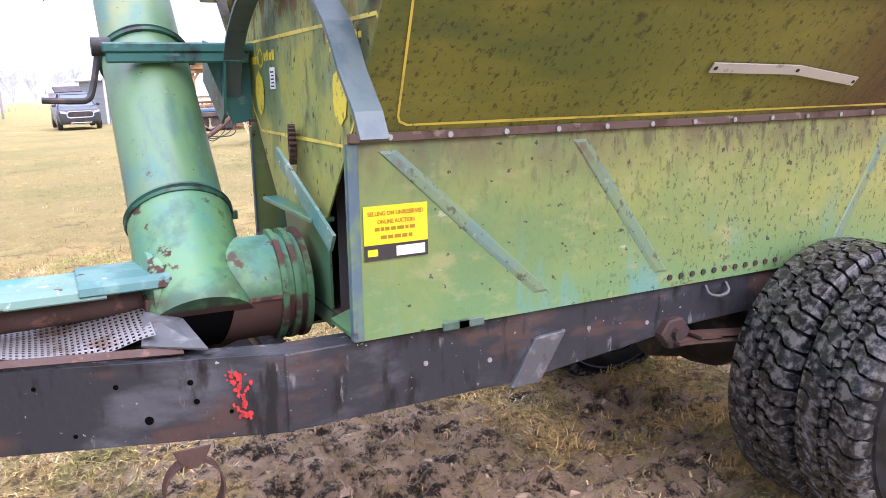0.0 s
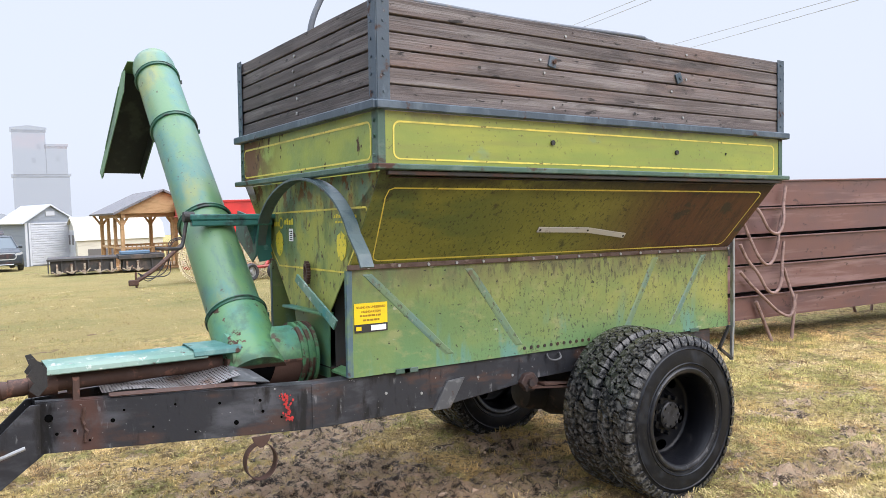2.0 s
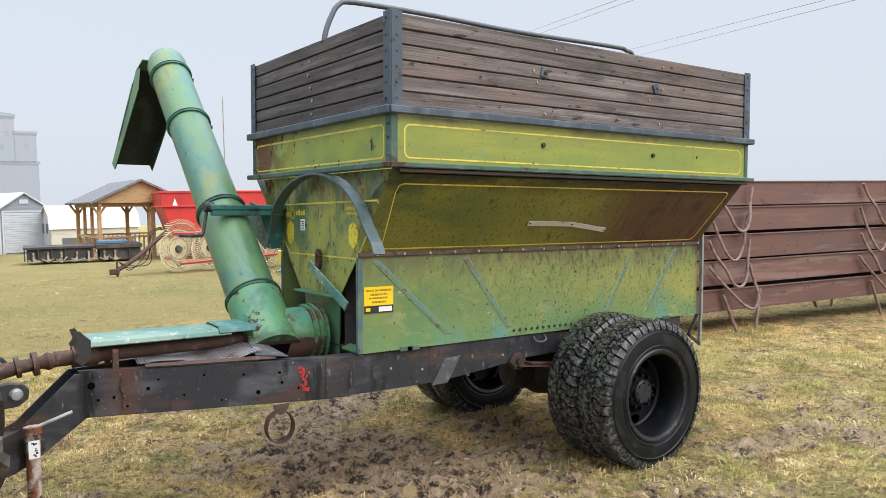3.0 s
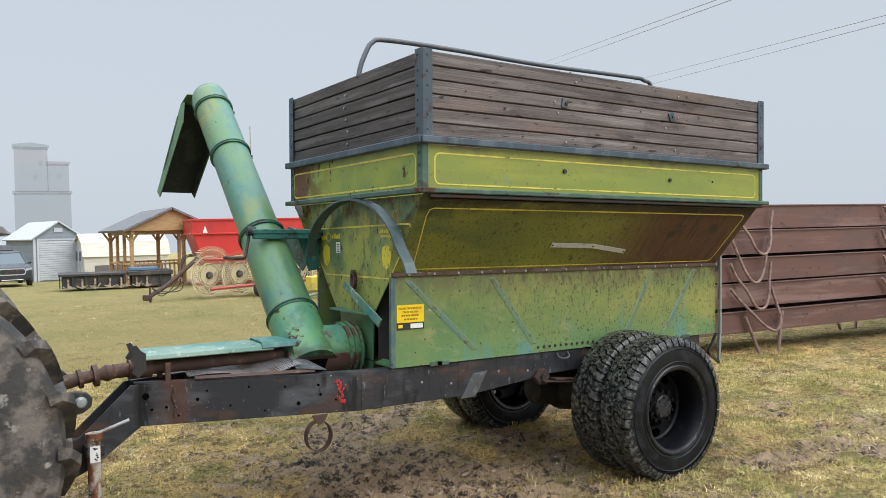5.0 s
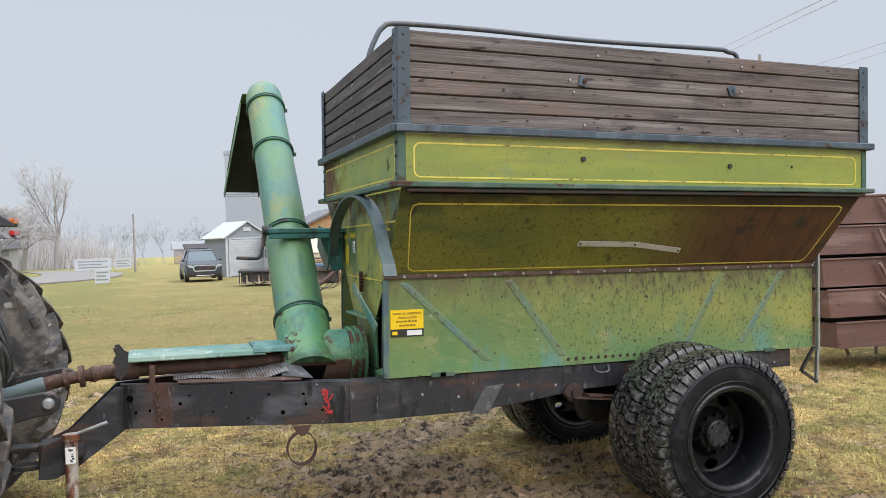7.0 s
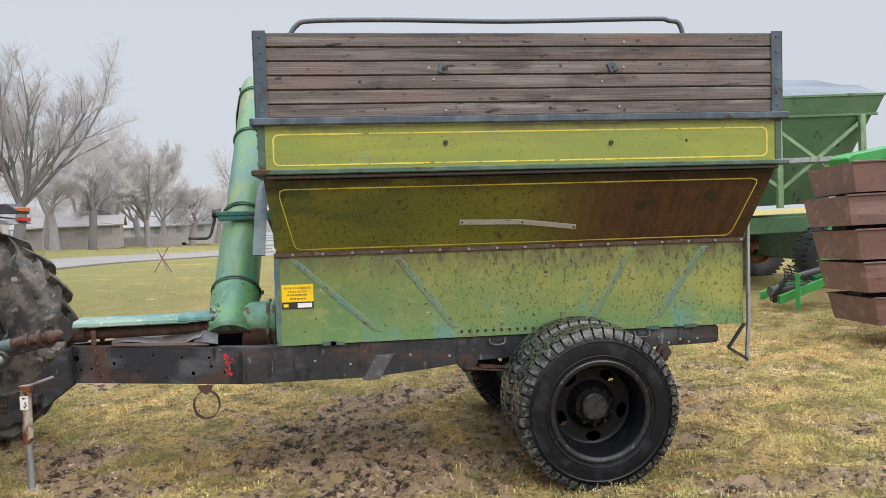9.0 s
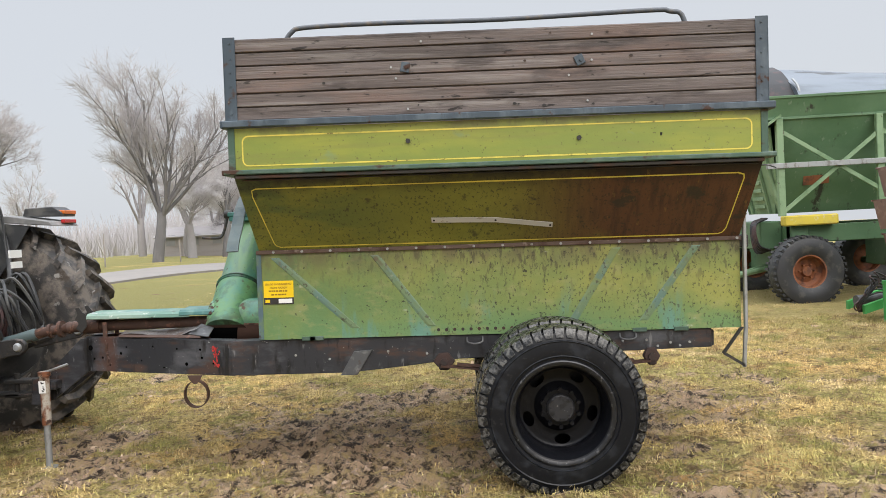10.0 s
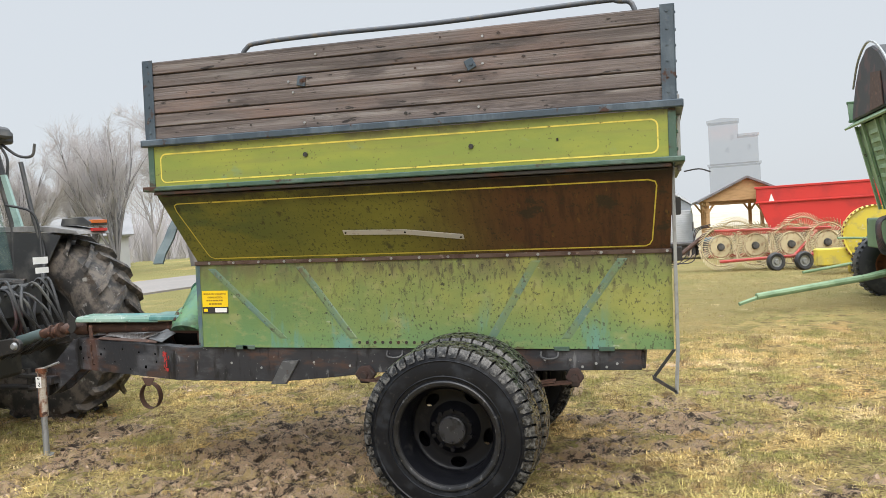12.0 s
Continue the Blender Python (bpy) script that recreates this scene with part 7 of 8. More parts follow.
# ---- bright green mower-conditioner behind the bunks ----
bright_green = surface("bright_implement_green", (0.05, 0.29, 0.075), [((0.035, 0.20, 0.06), 2.0, 0.48, 0.66), ((0.10, 0.09, 0.06), 8.0, 0.62, 0.70)], rough=0.35)
mower = root("forage_harvester", pose(7.85, 5.75, -0.06), label="bright green forage harvester standing behind the stack", category="harvester")
bm = bmesh.new()
prism(bm, [(0.06, 2.04), (0.0, 2.17), (0.12, 2.23), (2.2, 2.52), (2.35, 2.48), (2.35, 2.36)], "y", 0.0, 0.45, 0.02)
part("roof", bm, bright_green, mower, "sloping bright green roof panel")
bm = bmesh.new()
box(bm, 0.30, 2.3, 0.08, 0.42, 1.75, 2.24, 0.02)
part("window_band", bm, tarp_dark, mower, "dark window band")
bm = bmesh.new()
for x in (0.8, 1.5, 2.2):
    box(bm, x, x + 0.04, 0.05, 0.08, 1.75, 2.2)
part("window_bar", bm, white_paint, mower)
bm = bmesh.new()
box(bm, 0.5, 2.35, 0.05, 0.44, 0.6, 1.75, 0.04)
part("body", bm, bright_green, mower)
bm = bmesh.new()
plate(bm, [(-0.35, 0.15, 0.55), (-0.12, 0.15, 0.55), (0.30, 0.15, 1.95), (0.05, 0.15, 1.95)], 0.12)
part("column", bm, bright_green, mower)
bm = bmesh.new()
plate(bm, [(-0.80, -0.05, 0.16), (-0.80, -0.05, 0.27), (0.6, 0.1, 0.66), (0.6, 0.1, 0.54)], 0.06)
plate(bm, [(-0.75, 0.5, 0.16), (-0.75, 0.5, 0.27), (0.6, 0.6, 0.66), (0.6, 0.6, 0.54)], 0.06)
part("arm", bm, bright_green, mower, m=pose(-0.67, -0.52, 0))
bm = bmesh.new()
sweep(bm, [(-0.55, 0.05, 0.50), (0.5, 0.25, 0.66)], 0.045, 12)
sweep(bm, [(-0.75, 0.25, 0.30), (0.4, 0.45, 0.36)], 0.07, 12)
part("roller", bm, tractor_dark, mower, "black roller", smooth=40, m=pose(-0.67, -0.52, 0))
bm = bmesh.new()
sweep(bm, [(-0.57, -0.15, -0.06), (-0.57, -0.15, 0.56)], 0.032, 10)
sweep(bm, [(-0.57, -0.15, 0.54), (-0.57, -0.15, 0.585)], 0.042, 10)
part("stand_post", bm, bright_green, mower, smooth=40, m=pose(-0.67, -0.52, 0))
for k in range(7):
    bm = bmesh.new()
    h, q = 0.36 + 0.045 * k, 0.03 * (k % 3)
    sweep(bm, curve([(-0.35 + 0.06 * k, 0.05 * k, 0.40 + q), (-0.62 - q, -0.02, h + 0.06), (-0.90 + 0.05 * k, -0.05, h - 0.06), (-0.85, 0.0, 0.20 + q), (-0.55, 0.1, 0.24 + q), (-0.2, 0.1, 0.34 + q)], 6), 0.011, 6)
    part("hose", bm, tarp_dark, mower, smooth=60, m=pose(-0.67, -0.52, 0))
for x in (0.9, 2.0):
    bm = bmesh.new()
    lathe(bm, [(0.2, -0.12), (0.36, -0.14), (0.42, -0.08), (0.42, 0.08), (0.36, 0.14), (0.2, 0.12)], 32, closed=True)
    lathe(bm, [(0.0, -0.06), (0.2, -0.05), (0.2, 0.05), (0.0, 0.06)], 24)
    part("wheel", bm, flot_rubber, mower, smooth=40, m=pose(x, 0.1, 0.41))

# ---- wheel rake ----
rake_red = surface("faded_rake_red", (0.42, 0.06, 0.05), [((0.30, 0.07, 0.05), 3.0, 0.48, 0.66), ((0.45, 0.22, 0.17), 9.0, 0.6, 0.7)], rough=0.5)
tine_mat = surface("straw_coloured_tines", (0.52, 0.44, 0.27), [((0.35, 0.24, 0.14), 8.0, 0.5, 0.66)], rough=0.6)
hay_rake = root("wheel_rake", pose(4.33, 19.1, lie(5, 19), 0, 0, -4), label="red hay rake with a row of big tined wheels", category="hay rake")


def tine_wheel(x, y, z, R, tilt):
    bm = bmesh.new()
    for r, w in ((R * 0.80, 0.022), (R * 0.50, 0.016)):
        ring = [(r * math.cos(a), 0, r * math.sin(a)) for a in (math.tau * k / 32 for k in range(33))]
        sweep(bm, ring, w, 5, caps=False)
    lathe(bm, [(0.0, -0.10), (0.09, -0.09), (0.11, 0.0), (0.09, 0.09), (0.0, 0.10)], 16, mat=1)
    lathe(bm, [(0.11, -0.012), (R * 0.42, -0.012), (R * 0.42, 0.012), (0.11, 0.012)], 28, closed=True)
    for k in range(44):
        a = math.tau * k / 44
        b = a + 0.34
        sweep(bm, [(R * 0.42 * math.cos(a), 0.01, R * 0.42 * math.sin(a)), (R * 0.8 * math.cos(a + 0.05), 0.02, R * 0.8 * math.sin(a + 0.05)), (R * math.cos(b), -0.10, R * math.sin(b))], 0.013, 3)
    return part("tine_wheel", bm, [tine_mat, tractor_dark], hay_rake, "straw-coloured tined rake wheel", smooth=40, m=pose(x, y, z, 0, 0, tilt))


for k in range(6):
    tine_wheel(0.35 + 0.92 * k, -0.25 + 0.12 * (k % 2), 0.70, 0.68, 20)
    if k % 2 == 0:
        tine_wheel(0.8 + 0.92 * k, 1.3, 0.86, 0.68, -20)
    tine_wheel(0.55 + 0.92 * k, 0.55, 0.66, 0.60, 55)
bm = bmesh.new()
for y, z in ((0.25, 0.42), (0.35, 1.05)):
    box(bm, 0.0, 5.6, y - 0.05, y + 0.05, z - 0.05, z + 0.05, 0.008)
for k in range(6):
    x = 0.35 + 0.92 * k
    box(bm, x - 0.03, x + 0.03, -0.15, 0.3, 0.66, 0.74, 0.005)
    box(bm, x - 0.03, x + 0.03, 0.26, 0.34, 0.42, 1.05, 0.005)
part("frame", bm, rake_red, hay_rake, "faded red rake frame")
for x0, y0, z0, x1, y1, z1 in ((0.3, -0.62, 0.30, 5.2, -0.42, 0.52), (0.2, -0.30, 1.16, 3.2, -0.20, 1.10), (2.2, -0.55, 0.36, 2.9, 0.25, 1.02), (3.6, -0.50, 0.42, 4.1, 0.25, 1.02)):
    bm = bmesh.new()
    sweep(bm, [(x0, y0, z0), (x1, y1, z1)], 0.045, 6)
    part("red_beam", bm, rake_red, hay_rake)
for x in (1.75, 2.45, 4.4):
    bm = bmesh.new()
    lathe(bm, [(0.15, -0.07), (0.22, -0.085), (0.255, -0.04), (0.255, 0.04), (0.22, 0.085), (0.15, 0.07)], 28, closed=True)
    w = part("caster_wheel", bm, flot_rubber, hay_rake, "black caster tyre", smooth=40, m=pose(x, -0.75, 0.255, 0, 0, 25))
    bm = bmesh.new()
    lathe(bm, [(0.0, -0.07), (0.06, -0.07), (0.08, -0.03), (0.18, -0.04), (0.18, 0.04), (0.0, 0.05)], 20)
    part("caster_hub", bm, galv, w, "pale steel hub", smooth=40)
bm = bmesh.new()
sweep(bm, curve([(0.15, 0.2, 1.20), (-0.2, 0.05, 0.95), (-0.8, -0.25, 0.50), (-1.35, -0.5, 0.20)], 5), 0.065, 8)
box(bm, -1.55, -1.30, -0.56, -0.44, 0.08, 0.24, 0.02)
sweep(bm, [(-1.35, -0.5, 0.45), (-1.35, -0.5, -0.05)], 0.03, 8)
part("rake_tongue", bm, rusty_steel, hay_rake, "dark brown drawbar with a prop", smooth=40)
for k in range(3):
    bm = bmesh.new()
    sweep(bm, curve([(0.1, 0.2, 1.28 + 0.04 * k), (-0.25 - 0.05 * k, 0.1, 1.18), (-0.55 + 0.08 * k, -0.1, 0.55 - 0.1 * k), (-1.0, -0.4, 0.18 + 0.06 * k), (-1.3, -0.5, 0.42)], 6), 0.014, 6)
    part("hose", bm, tarp_dark, hay_rake, smooth=60)
# yellow drum baler part beside it
baler = root("baler_wheel", pose(7.95, 15.9, lie(7, 16)), label="big yellow round baler end with a cogged rim", category="baler")
bm = bmesh.new()
lathe(bm, [(0.0, -0.04), (0.18, -0.05), (0.66, -0.02), (0.70, -0.06), (0.72, 0.9), (0.0, 0.9)], 40, pose(0, 0, 0.90, 0, 0, -10))
part("drum", bm, yellow_steel, baler, "faded yellow drum", smooth=35)
bm = bmesh.new()
for k in range(40):
    a = math.tau * k / 40
    box(bm, 0.70, 0.735, -0.07, -0.02, -0.025, 0.025, 0, pose(0, 0, 0.90, 0, 0, -10) @ Matrix.Rotation(a, 4, "Y"))
part("cog_rim", bm, rim_rust, baler)
bm = bmesh.new()
lathe(bm, [(0.0, -0.10), (0.10, -0.09), (0.12, -0.03)], 16, pose(0, 0, 0.90, 0, 0, -10))
part("hub", bm, rim_rust, baler)
bm = bmesh.new()
box(bm, -1.3, -0.5, 0.1, 0.5, 0.20, 0.62, 0.03)
box(bm, -0.5, 0.6, 0.1, 0.7, -0.02, 0.3, 0.03)
part("base", bm, yellow_steel, baler)
bm = bmesh.new()
sweep(bm, [(-1.7, -0.35, 0.10), (0.6, 0.1, 0.42)], 0.035, 8)
sweep(bm, [(-0.9, -0.3, 0.88), (0.9, -0.15, 0.78)], 0.03, 8)
sweep(bm, curve([(-0.5, -0.2, 0.2), (-0.45, -0.3, -0.02), (-0.1, -0.3, -0.04)], 5), 0.015, 6)
part("lever", bm, wag_pale, baler, "pale green lever bars", smooth=40)

# ---- red grain cart ----
bright_red = surface("bright_red_cart_paint", (0.55, 0.035, 0.03), [((0.42, 0.03, 0.028), 1.0, 0.45, 0.65)], rough=0.4, bump=0.05)
red = root("gravity_wagon", pose(6.72, 27.6, lie(7, 28), 0, 0, -9) @ Matrix.Scale(1.09, 4), label="bright red gravity wagon standing behind the rake", category="wagon")
bm = bmesh.new()
prism(bm, [(0.0, 1.95), (5.4, 1.95), (4.6, 0.95), (0.35, 0.95)], "y", 0.0, 2.4, 0.02)
part("hopper", bm, bright_red, red)
bm = bmesh.new()
box(bm, -0.05, 5.45, -0.05, 2.45, 1.95, 2.47, 0.02)
part("top_box", bm, bright_red, red)
bm = bmesh.new()
box(bm, -0.09, 5.49, -0.09, 2.49, 2.43, 2.51, 0.01)
box(bm, -0.08, 5.48, -0.08, 2.48, 1.92, 1.98, 0.01)
part("rim", bm, bright_red, red)
bm = bmesh.new()
prism(bm, [(0.35, 1.95), (0.55, 1.95), (0.45, 2.25)], "y", -0.07, -0.06)
part("warning_triangle", bm, white_paint, red, "pale warning triangle")
bm = bmesh.new()
box(bm, 0.4, 4.6, 0.7, 0.9, 0.55, 0.95, 0.01)
box(bm, 0.4, 4.6, 1.5, 1.7, 0.55, 0.95, 0.01)
part("chassis", bm, tractor_dark, red)
for x in (1.0, 4.0):
    for y in (0.2, 2.2):
        flotation_wheel(red, x, y, 0.48, 0.50, 0.16)

# ---- low black flat wagon ----
old_black = surface("weathered_black_steel", (0.045, 0.042, 0.04), [((0.10, 0.075, 0.06), 3.0, 0.5, 0.66)], rough=0.7)
pale_fitting = surface("rusty_cream_fitting", (0.36, 0.30, 0.22), [((0.16, 0.09, 0.06), 9.0, 0.48, 0.62)], rough=0.7)
flat = root("flat_trailer", pose(1.96, 29.05, lie(3, 29), 0, 0, -8) @ Matrix.Scale(1.155, 4), label="low black flat trailer with row units hanging below", category="trailer")
bm = bmesh.new()
box(bm, 0.0, 2.15, 0.0, 1.6, 0.50, 0.58, 0.01)
part("deck", bm, old_black, flat)
bm = bmesh.new()
box(bm, 0.10, 2.1, 0.10, 1.5, 0.10, 0.495, 0.01)
part("hopper_box", bm, old_black, flat)
bm = bmesh.new()
box(bm, 2.18, 3.65, -0.06, 1.5, 0.46, 0.60, 0.01)
box(bm, 2.30, 3.60, 0.06, 1.4, 0.06, 0.458, 0.01)
part("rear_box", bm, old_black, flat, "dark brown rear box")
for k in range(9):
    bm = bmesh.new()
    box(bm, 0.02 + 0.40 * k, 0.06 + 0.40 * k, -0.015, 0.085, 0.12, 0.495, 0.004)
    part("divider", bm, old_black, flat)
for k in range(7):
    bm = bmesh.new()
    x = 0.30 + 0.42 * k + 0.06 * math.sin(3 * k)
    sweep(bm, [(x - 0.17, -0.05, 0.17), (x, -0.05, 0.05 + 0.03 * (k % 2)), (x + 0.17, -0.05, 0.14 + 0.05 * (k % 3))], 0.022, 6)
    lathe(bm, [(0.0, -0.02), (0.06, -0.02), (0.06, 0.02), (0.0, 0.02)], 12, pose(x + 0.05 * math.cos(5 * k), -0.05, 0.13))
    box(bm, x - 0.03, x + 0.03, -0.04, 0.05, 0.12, 0.40, 0.004)
    part("fitting", bm, pale_fitting, flat)
bm = bmesh.new()
box(bm, 2.25, 3.2, 0.2, 0.9, 0.605, 0.72, 0.02)
part("blue_load", bm, surface("faded_blue_sheet", (0.10, 0.17, 0.24), [], rough=0.6), flat, "faded blue sheet")
for x in (0.7, 2.6):
    for y in (0.7, 1.3):
        bm = bmesh.new()
        lathe(bm, [(0.0, -0.08), (0.20, -0.09), (0.22, 0.0), (0.20, 0.09), (0.0, 0.08)], 20)
        part("wheel", bm, flot_rubber, flat, smooth=40, m=pose(x, y, 0.21))

# ---- pavilion ----
cedar = surface("orange_cedar", (0.50, 0.31, 0.145), [((0.40, 0.24, 0.105), (3, 3, 12), 0.45, 0.65), ((0.42, 0.25, 0.11), (6, 6, 30), 0.55, 0.7)], rough=0.6, vary=0.1)
shingle = surface("grey_shingle", (0.17, 0.165, 0.17), [((0.10, 0.10, 0.105), (8, 8, 8), 0.5, 0.66)], rough=0.8)
pav = root("pavilion", pose(6.64, 30.4, lie(6.6, 31), 0, 0, 0) @ Matrix.Scale(1.06, 4), label="open cedar pavilion with a grey shingle roof", category="pavilion")
EH, PH, HW, DP = 2.24, 3.14, 1.85, 4.9
for x in (-1.5, 0.55, 1.5):
    for y in (0.35, DP - 0.35):
        bm = bmesh.new()
        box(bm, x - 0.07, x + 0.07, y - 0.07, y + 0.07, 0.0, EH, 0.01)
        for s in (-1, 1):
            plate(bm, [(x + s * 0.07, y, EH - 0.45), (x + s * 0.36, y, EH - 0.02), (x + s * 0.26, y, EH - 0.02), (x + s * 0.07, y, EH - 0.30)], 0.08)
        part("post", bm, cedar, pav)
for y in (1.7, 3.1):
    bm = bmesh.new()
    box(bm, -1.5 - 0.06, -1.5 + 0.06, y - 0.06, y + 0.06, 0.0, EH, 0.01)
    part("post", bm, cedar, pav)
for y in (0.0, DP):
    bm = bmesh.new()
    prism(bm, [(-HW + 0.05, EH), (HW - 0.05, EH), (HW - 0.05, EH + 0.10), (0, PH - 0.06), (-HW + 0.05, EH + 0.10)], "y", y - 0.02 + 0.05, y + 0.02 + 0.05)
    part("gable", bm, cedar, pav, "boarded cedar gable")
for s in (-1, 1):
    bm = bmesh.new()
    plate(bm, [(s * (HW + 0.05), -0.2, EH), (s * (HW + 0.05), DP + 0.2, EH), (0, DP + 0.2, PH), (0, -0.2, PH)], 0.08)
    part("roof_slope", bm, shingle, pav, "grey shingle roof slope")
    bm = bmesh.new()
    box(bm, s * 1.5 - 0.07, s * 1.5 + 0.07, 0.1, DP - 0.1, EH - 0.16, EH, 0.005)
    part("beam", bm, cedar, pav)
bm = bmesh.new()
box(bm, -1.6, 1.6, 0.28, 0.42, EH - 0.16, EH, 0.005)
part("beam", bm, cedar, pav)
for k in range(16):
    bm = bmesh.new()
    box(bm, -1.45 + 0.19 * k, -1.40 + 0.19 * k, DP - 0.38, DP - 0.33, 0.1, 0.84)
    part("baluster", bm, cedar, pav)
for k in range(10):
    bm = bmesh.new()
    box(bm, -1.38 + 0.19 * k, -1.33 + 0.19 * k, 0.33, 0.38, 0.1, 0.84)
    part("baluster", bm, cedar, pav)
for y0, y1, x0, x1 in ((DP - 0.40, DP - 0.31, -1.42, 1.42), (0.45, DP - 0.45, -1.54, -1.46), (0.31, 0.40, -1.42, 0.47)):
    bm = bmesh.new()
    box(bm, x0, x1, y0, y1, 0.84, 0.92, 0.005)
    box(bm, x0, x1, y0, y1, 0.06, 0.12, 0.005)
    part("rail", bm, cedar, pav)
bm = bmesh.new()
box(bm, -1.75, 1.75, 0.1, DP - 0.1, -0.2, 0.06, 0.01)
part("floor_deck", bm, cedar, pav)

# ---- sheds ----
shed_grey = surface("blue_grey_shed_siding", (0.25, 0.28, 0.315), [((0.215, 0.24, 0.275), (0.5, 0.5, 12), 0.45, 0.65)], rough=0.6)
shed_white = surface("white_shed_metal", (0.50, 0.52, 0.55), [((0.43, 0.45, 0.48), 2.0, 0.5, 0.7)], rough=0.5)
cream = surface("cream_siding", (0.58, 0.55, 0.46), [((0.50, 0.47, 0.39), (1, 1, 9), 0.48, 0.66)], rough=0.6)
dark_door = surface("dark_shed_trim", (0.13, 0.12, 0.115), [], rough=0.6)
shed = root("garden_shed", pose(2.69, 44.0, lie(2.7, 44), 0, 0, 14) @ Matrix.Scale(1.18, 4), label="blue-grey shed with a white roof and roller door", category="shed")
SW, SD, SE, SP = 2.29, 3.4, 2.02, 2.78
bm = bmesh.new()
prism(bm, [(0, 0), (SW, 0), (SW, SE), (SW / 2, SP), (0, SE)], "y", 0.0, SD)
part("wall", bm, shed_grey, shed)
for s in (0, 1):
    bm = bmesh.new()
    xe = -0.15 if s == 0 else SW + 0.15
    plate(bm, [(xe, -0.15, SE - 0.05), (xe, SD + 0.15, SE - 0.05), (SW / 2, SD + 0.15, SP + 0.05), (SW / 2, -0.15, SP + 0.05)], 0.06)
    part("roof", bm, shed_white, shed, "white metal roof slope")
bm = bmesh.new()
box(bm, 0.26, 2.0, -0.012, -0.004, 0.05, 1.92)
door = part("roller_door", bm, shed_white, shed, "white ribbed roller door")
for k in range(17):
    bm = bmesh.new()
    box(bm, 0.26, 2.0, -0.035, -0.014, 0.05 + 0.108 * k, 0.05 + 0.108 * k + 0.092, 0.006)
    part("slat", bm, shed_white, door)
for x0, x1, z0, z1 in ((0.16, 0.255, 0.0, 2.0), (2.005, 2.10, 0.0, 2.0), (0.26, 2.0, 1.93, 2.0), (0.0, 0.10, 0.0, SE), (SW - 0.1, SW, 0.0, SE)):
    bm = bmesh.new()
    box(bm, x0, x1, -0.05, -0.002, z0, z1)
    part("trim_board", bm, shed_white, shed)
bm = bmesh.new()
box(bm, SW / 2 - 0.2, SW / 2 + 0.2, -0.04, -0.004, 2.32, 2.52)
part("gable_vent", bm, shed_white, shed)
barn = root("lofted_shed", pose(5.03, 42.5, lie(5, 42.5), 0, 0, 2) @ Matrix.Scale(1.06, 4), label="cream lofted barn shed with a white roof", category="shed")
bm = bmesh.new()
prism(bm, [(0, 0), (2.4, 0), (2.4, 1.25), (2.1, 1.9), (1.2, 2.35), (0.3, 1.9), (0, 1.25)], "x", 0.0, 4.3)
part("wall", bm, cream, barn)
bm = bmesh.new()
for a, b in (((-0.08, 1.2), (0.27, 1.95)), ((0.27, 1.95), (1.2, 2.42)), ((1.2, 2.42), (2.13, 1.95)), ((2.13, 1.95), (2.48, 1.2))):
    plate(bm, [(-0.1, a[0], a[1]), (4.4, a[0], a[1]), (4.4, b[0], b[1]), (-0.1, b[0], b[1])], 0.04)
part("roof", bm, cream, barn, "cream gambrel roof")
bm = bmesh.new()
box(bm, 0.5, 4.0, -0.03, -0.004, 0.1, 0.75)
part("dark_panel", bm, dark_door, barn)
for y in (0.35, 1.25):
    bm = bmesh.new()
    box(bm, -0.04, -0.005, y, y + 0.8, 0.1, 1.75)
    d = part("door", bm, shed_white, barn)
    bm = bmesh.new()
    box(bm, -0.06, -0.042, y + 0.2, y + 0.6, 1.0, 1.5)
    part("pane", bm, dark_door, d)

# ---- SUV with its tailgate up ----
suv_paint = surface("dark_slate_car_paint", (0.042, 0.052, 0.062), [], rough=0.22, bump=0)
car_glass = surface("car_glass", (0.09, 0.115, 0.13), [], rough=0.08, bump=0)
chrome = surface("chrome_trim", (0.62, 0.64, 0.66), [], rough=0.2, metal=0.4, bump=0)
suv = root("car", pose(1.12, 37.6, lie(1, 38), 0, 0, 3), label="dark slate SUV parked with its tailgate open", category="car")
bm = bmesh.new()
sections = [(0.0, 0.80, 0.38, 0.80), (0.12, 0.88, 0.28, 0.95), (0.9, 0.92, 0.25, 1.06), (1.35, 0.92, 0.25, 1.10), (3.6, 0.92, 0.25, 1.12), (4.3, 0.90, 0.28, 1.10), (4.55, 0.84, 0.38, 1.0)]
rings = []
for y, hw, z0, z1 in sections:
    rings.append([bm.verts.new((x, y, z)) for x, z in ((-hw * 0.94, z0), (-hw, z0 + 0.18), (-hw, z1 - 0.2), (-hw * 0.9, z1), (hw * 0.9, z1), (hw, z1 - 0.2), (hw, z0 + 0.18), (hw * 0.94, z0))])
for a, b in zip(rings, rings[1:]):
    for k in range(8):
        bm.faces.new((a[k], a[(k + 1) % 8], b[(k + 1) % 8], b[k]))
bm.faces.new(rings[0]), bm.faces.new(rings[-1][::-1])
bmesh.ops.bevel(bm, geom=bm.edges[:], offset=0.03, segments=2, affect="EDGES", profile=0.5)
part("body", bm, suv_paint, suv, smooth=40)
bm = bmesh.new()
lo = [(-0.80, 1.15, 1.08), (0.80, 1.15, 1.08), (0.80, 4.3, 1.10), (-0.80, 4.3, 1.10)]
hi = [(-0.62, 1.85, 1.60), (0.62, 1.85, 1.60), (0.62, 4.0, 1.62), (-0.62, 4.0, 1.62)]
vl, vh = [bm.verts.new(p) for p in lo], [bm.verts.new(p) for p in hi]
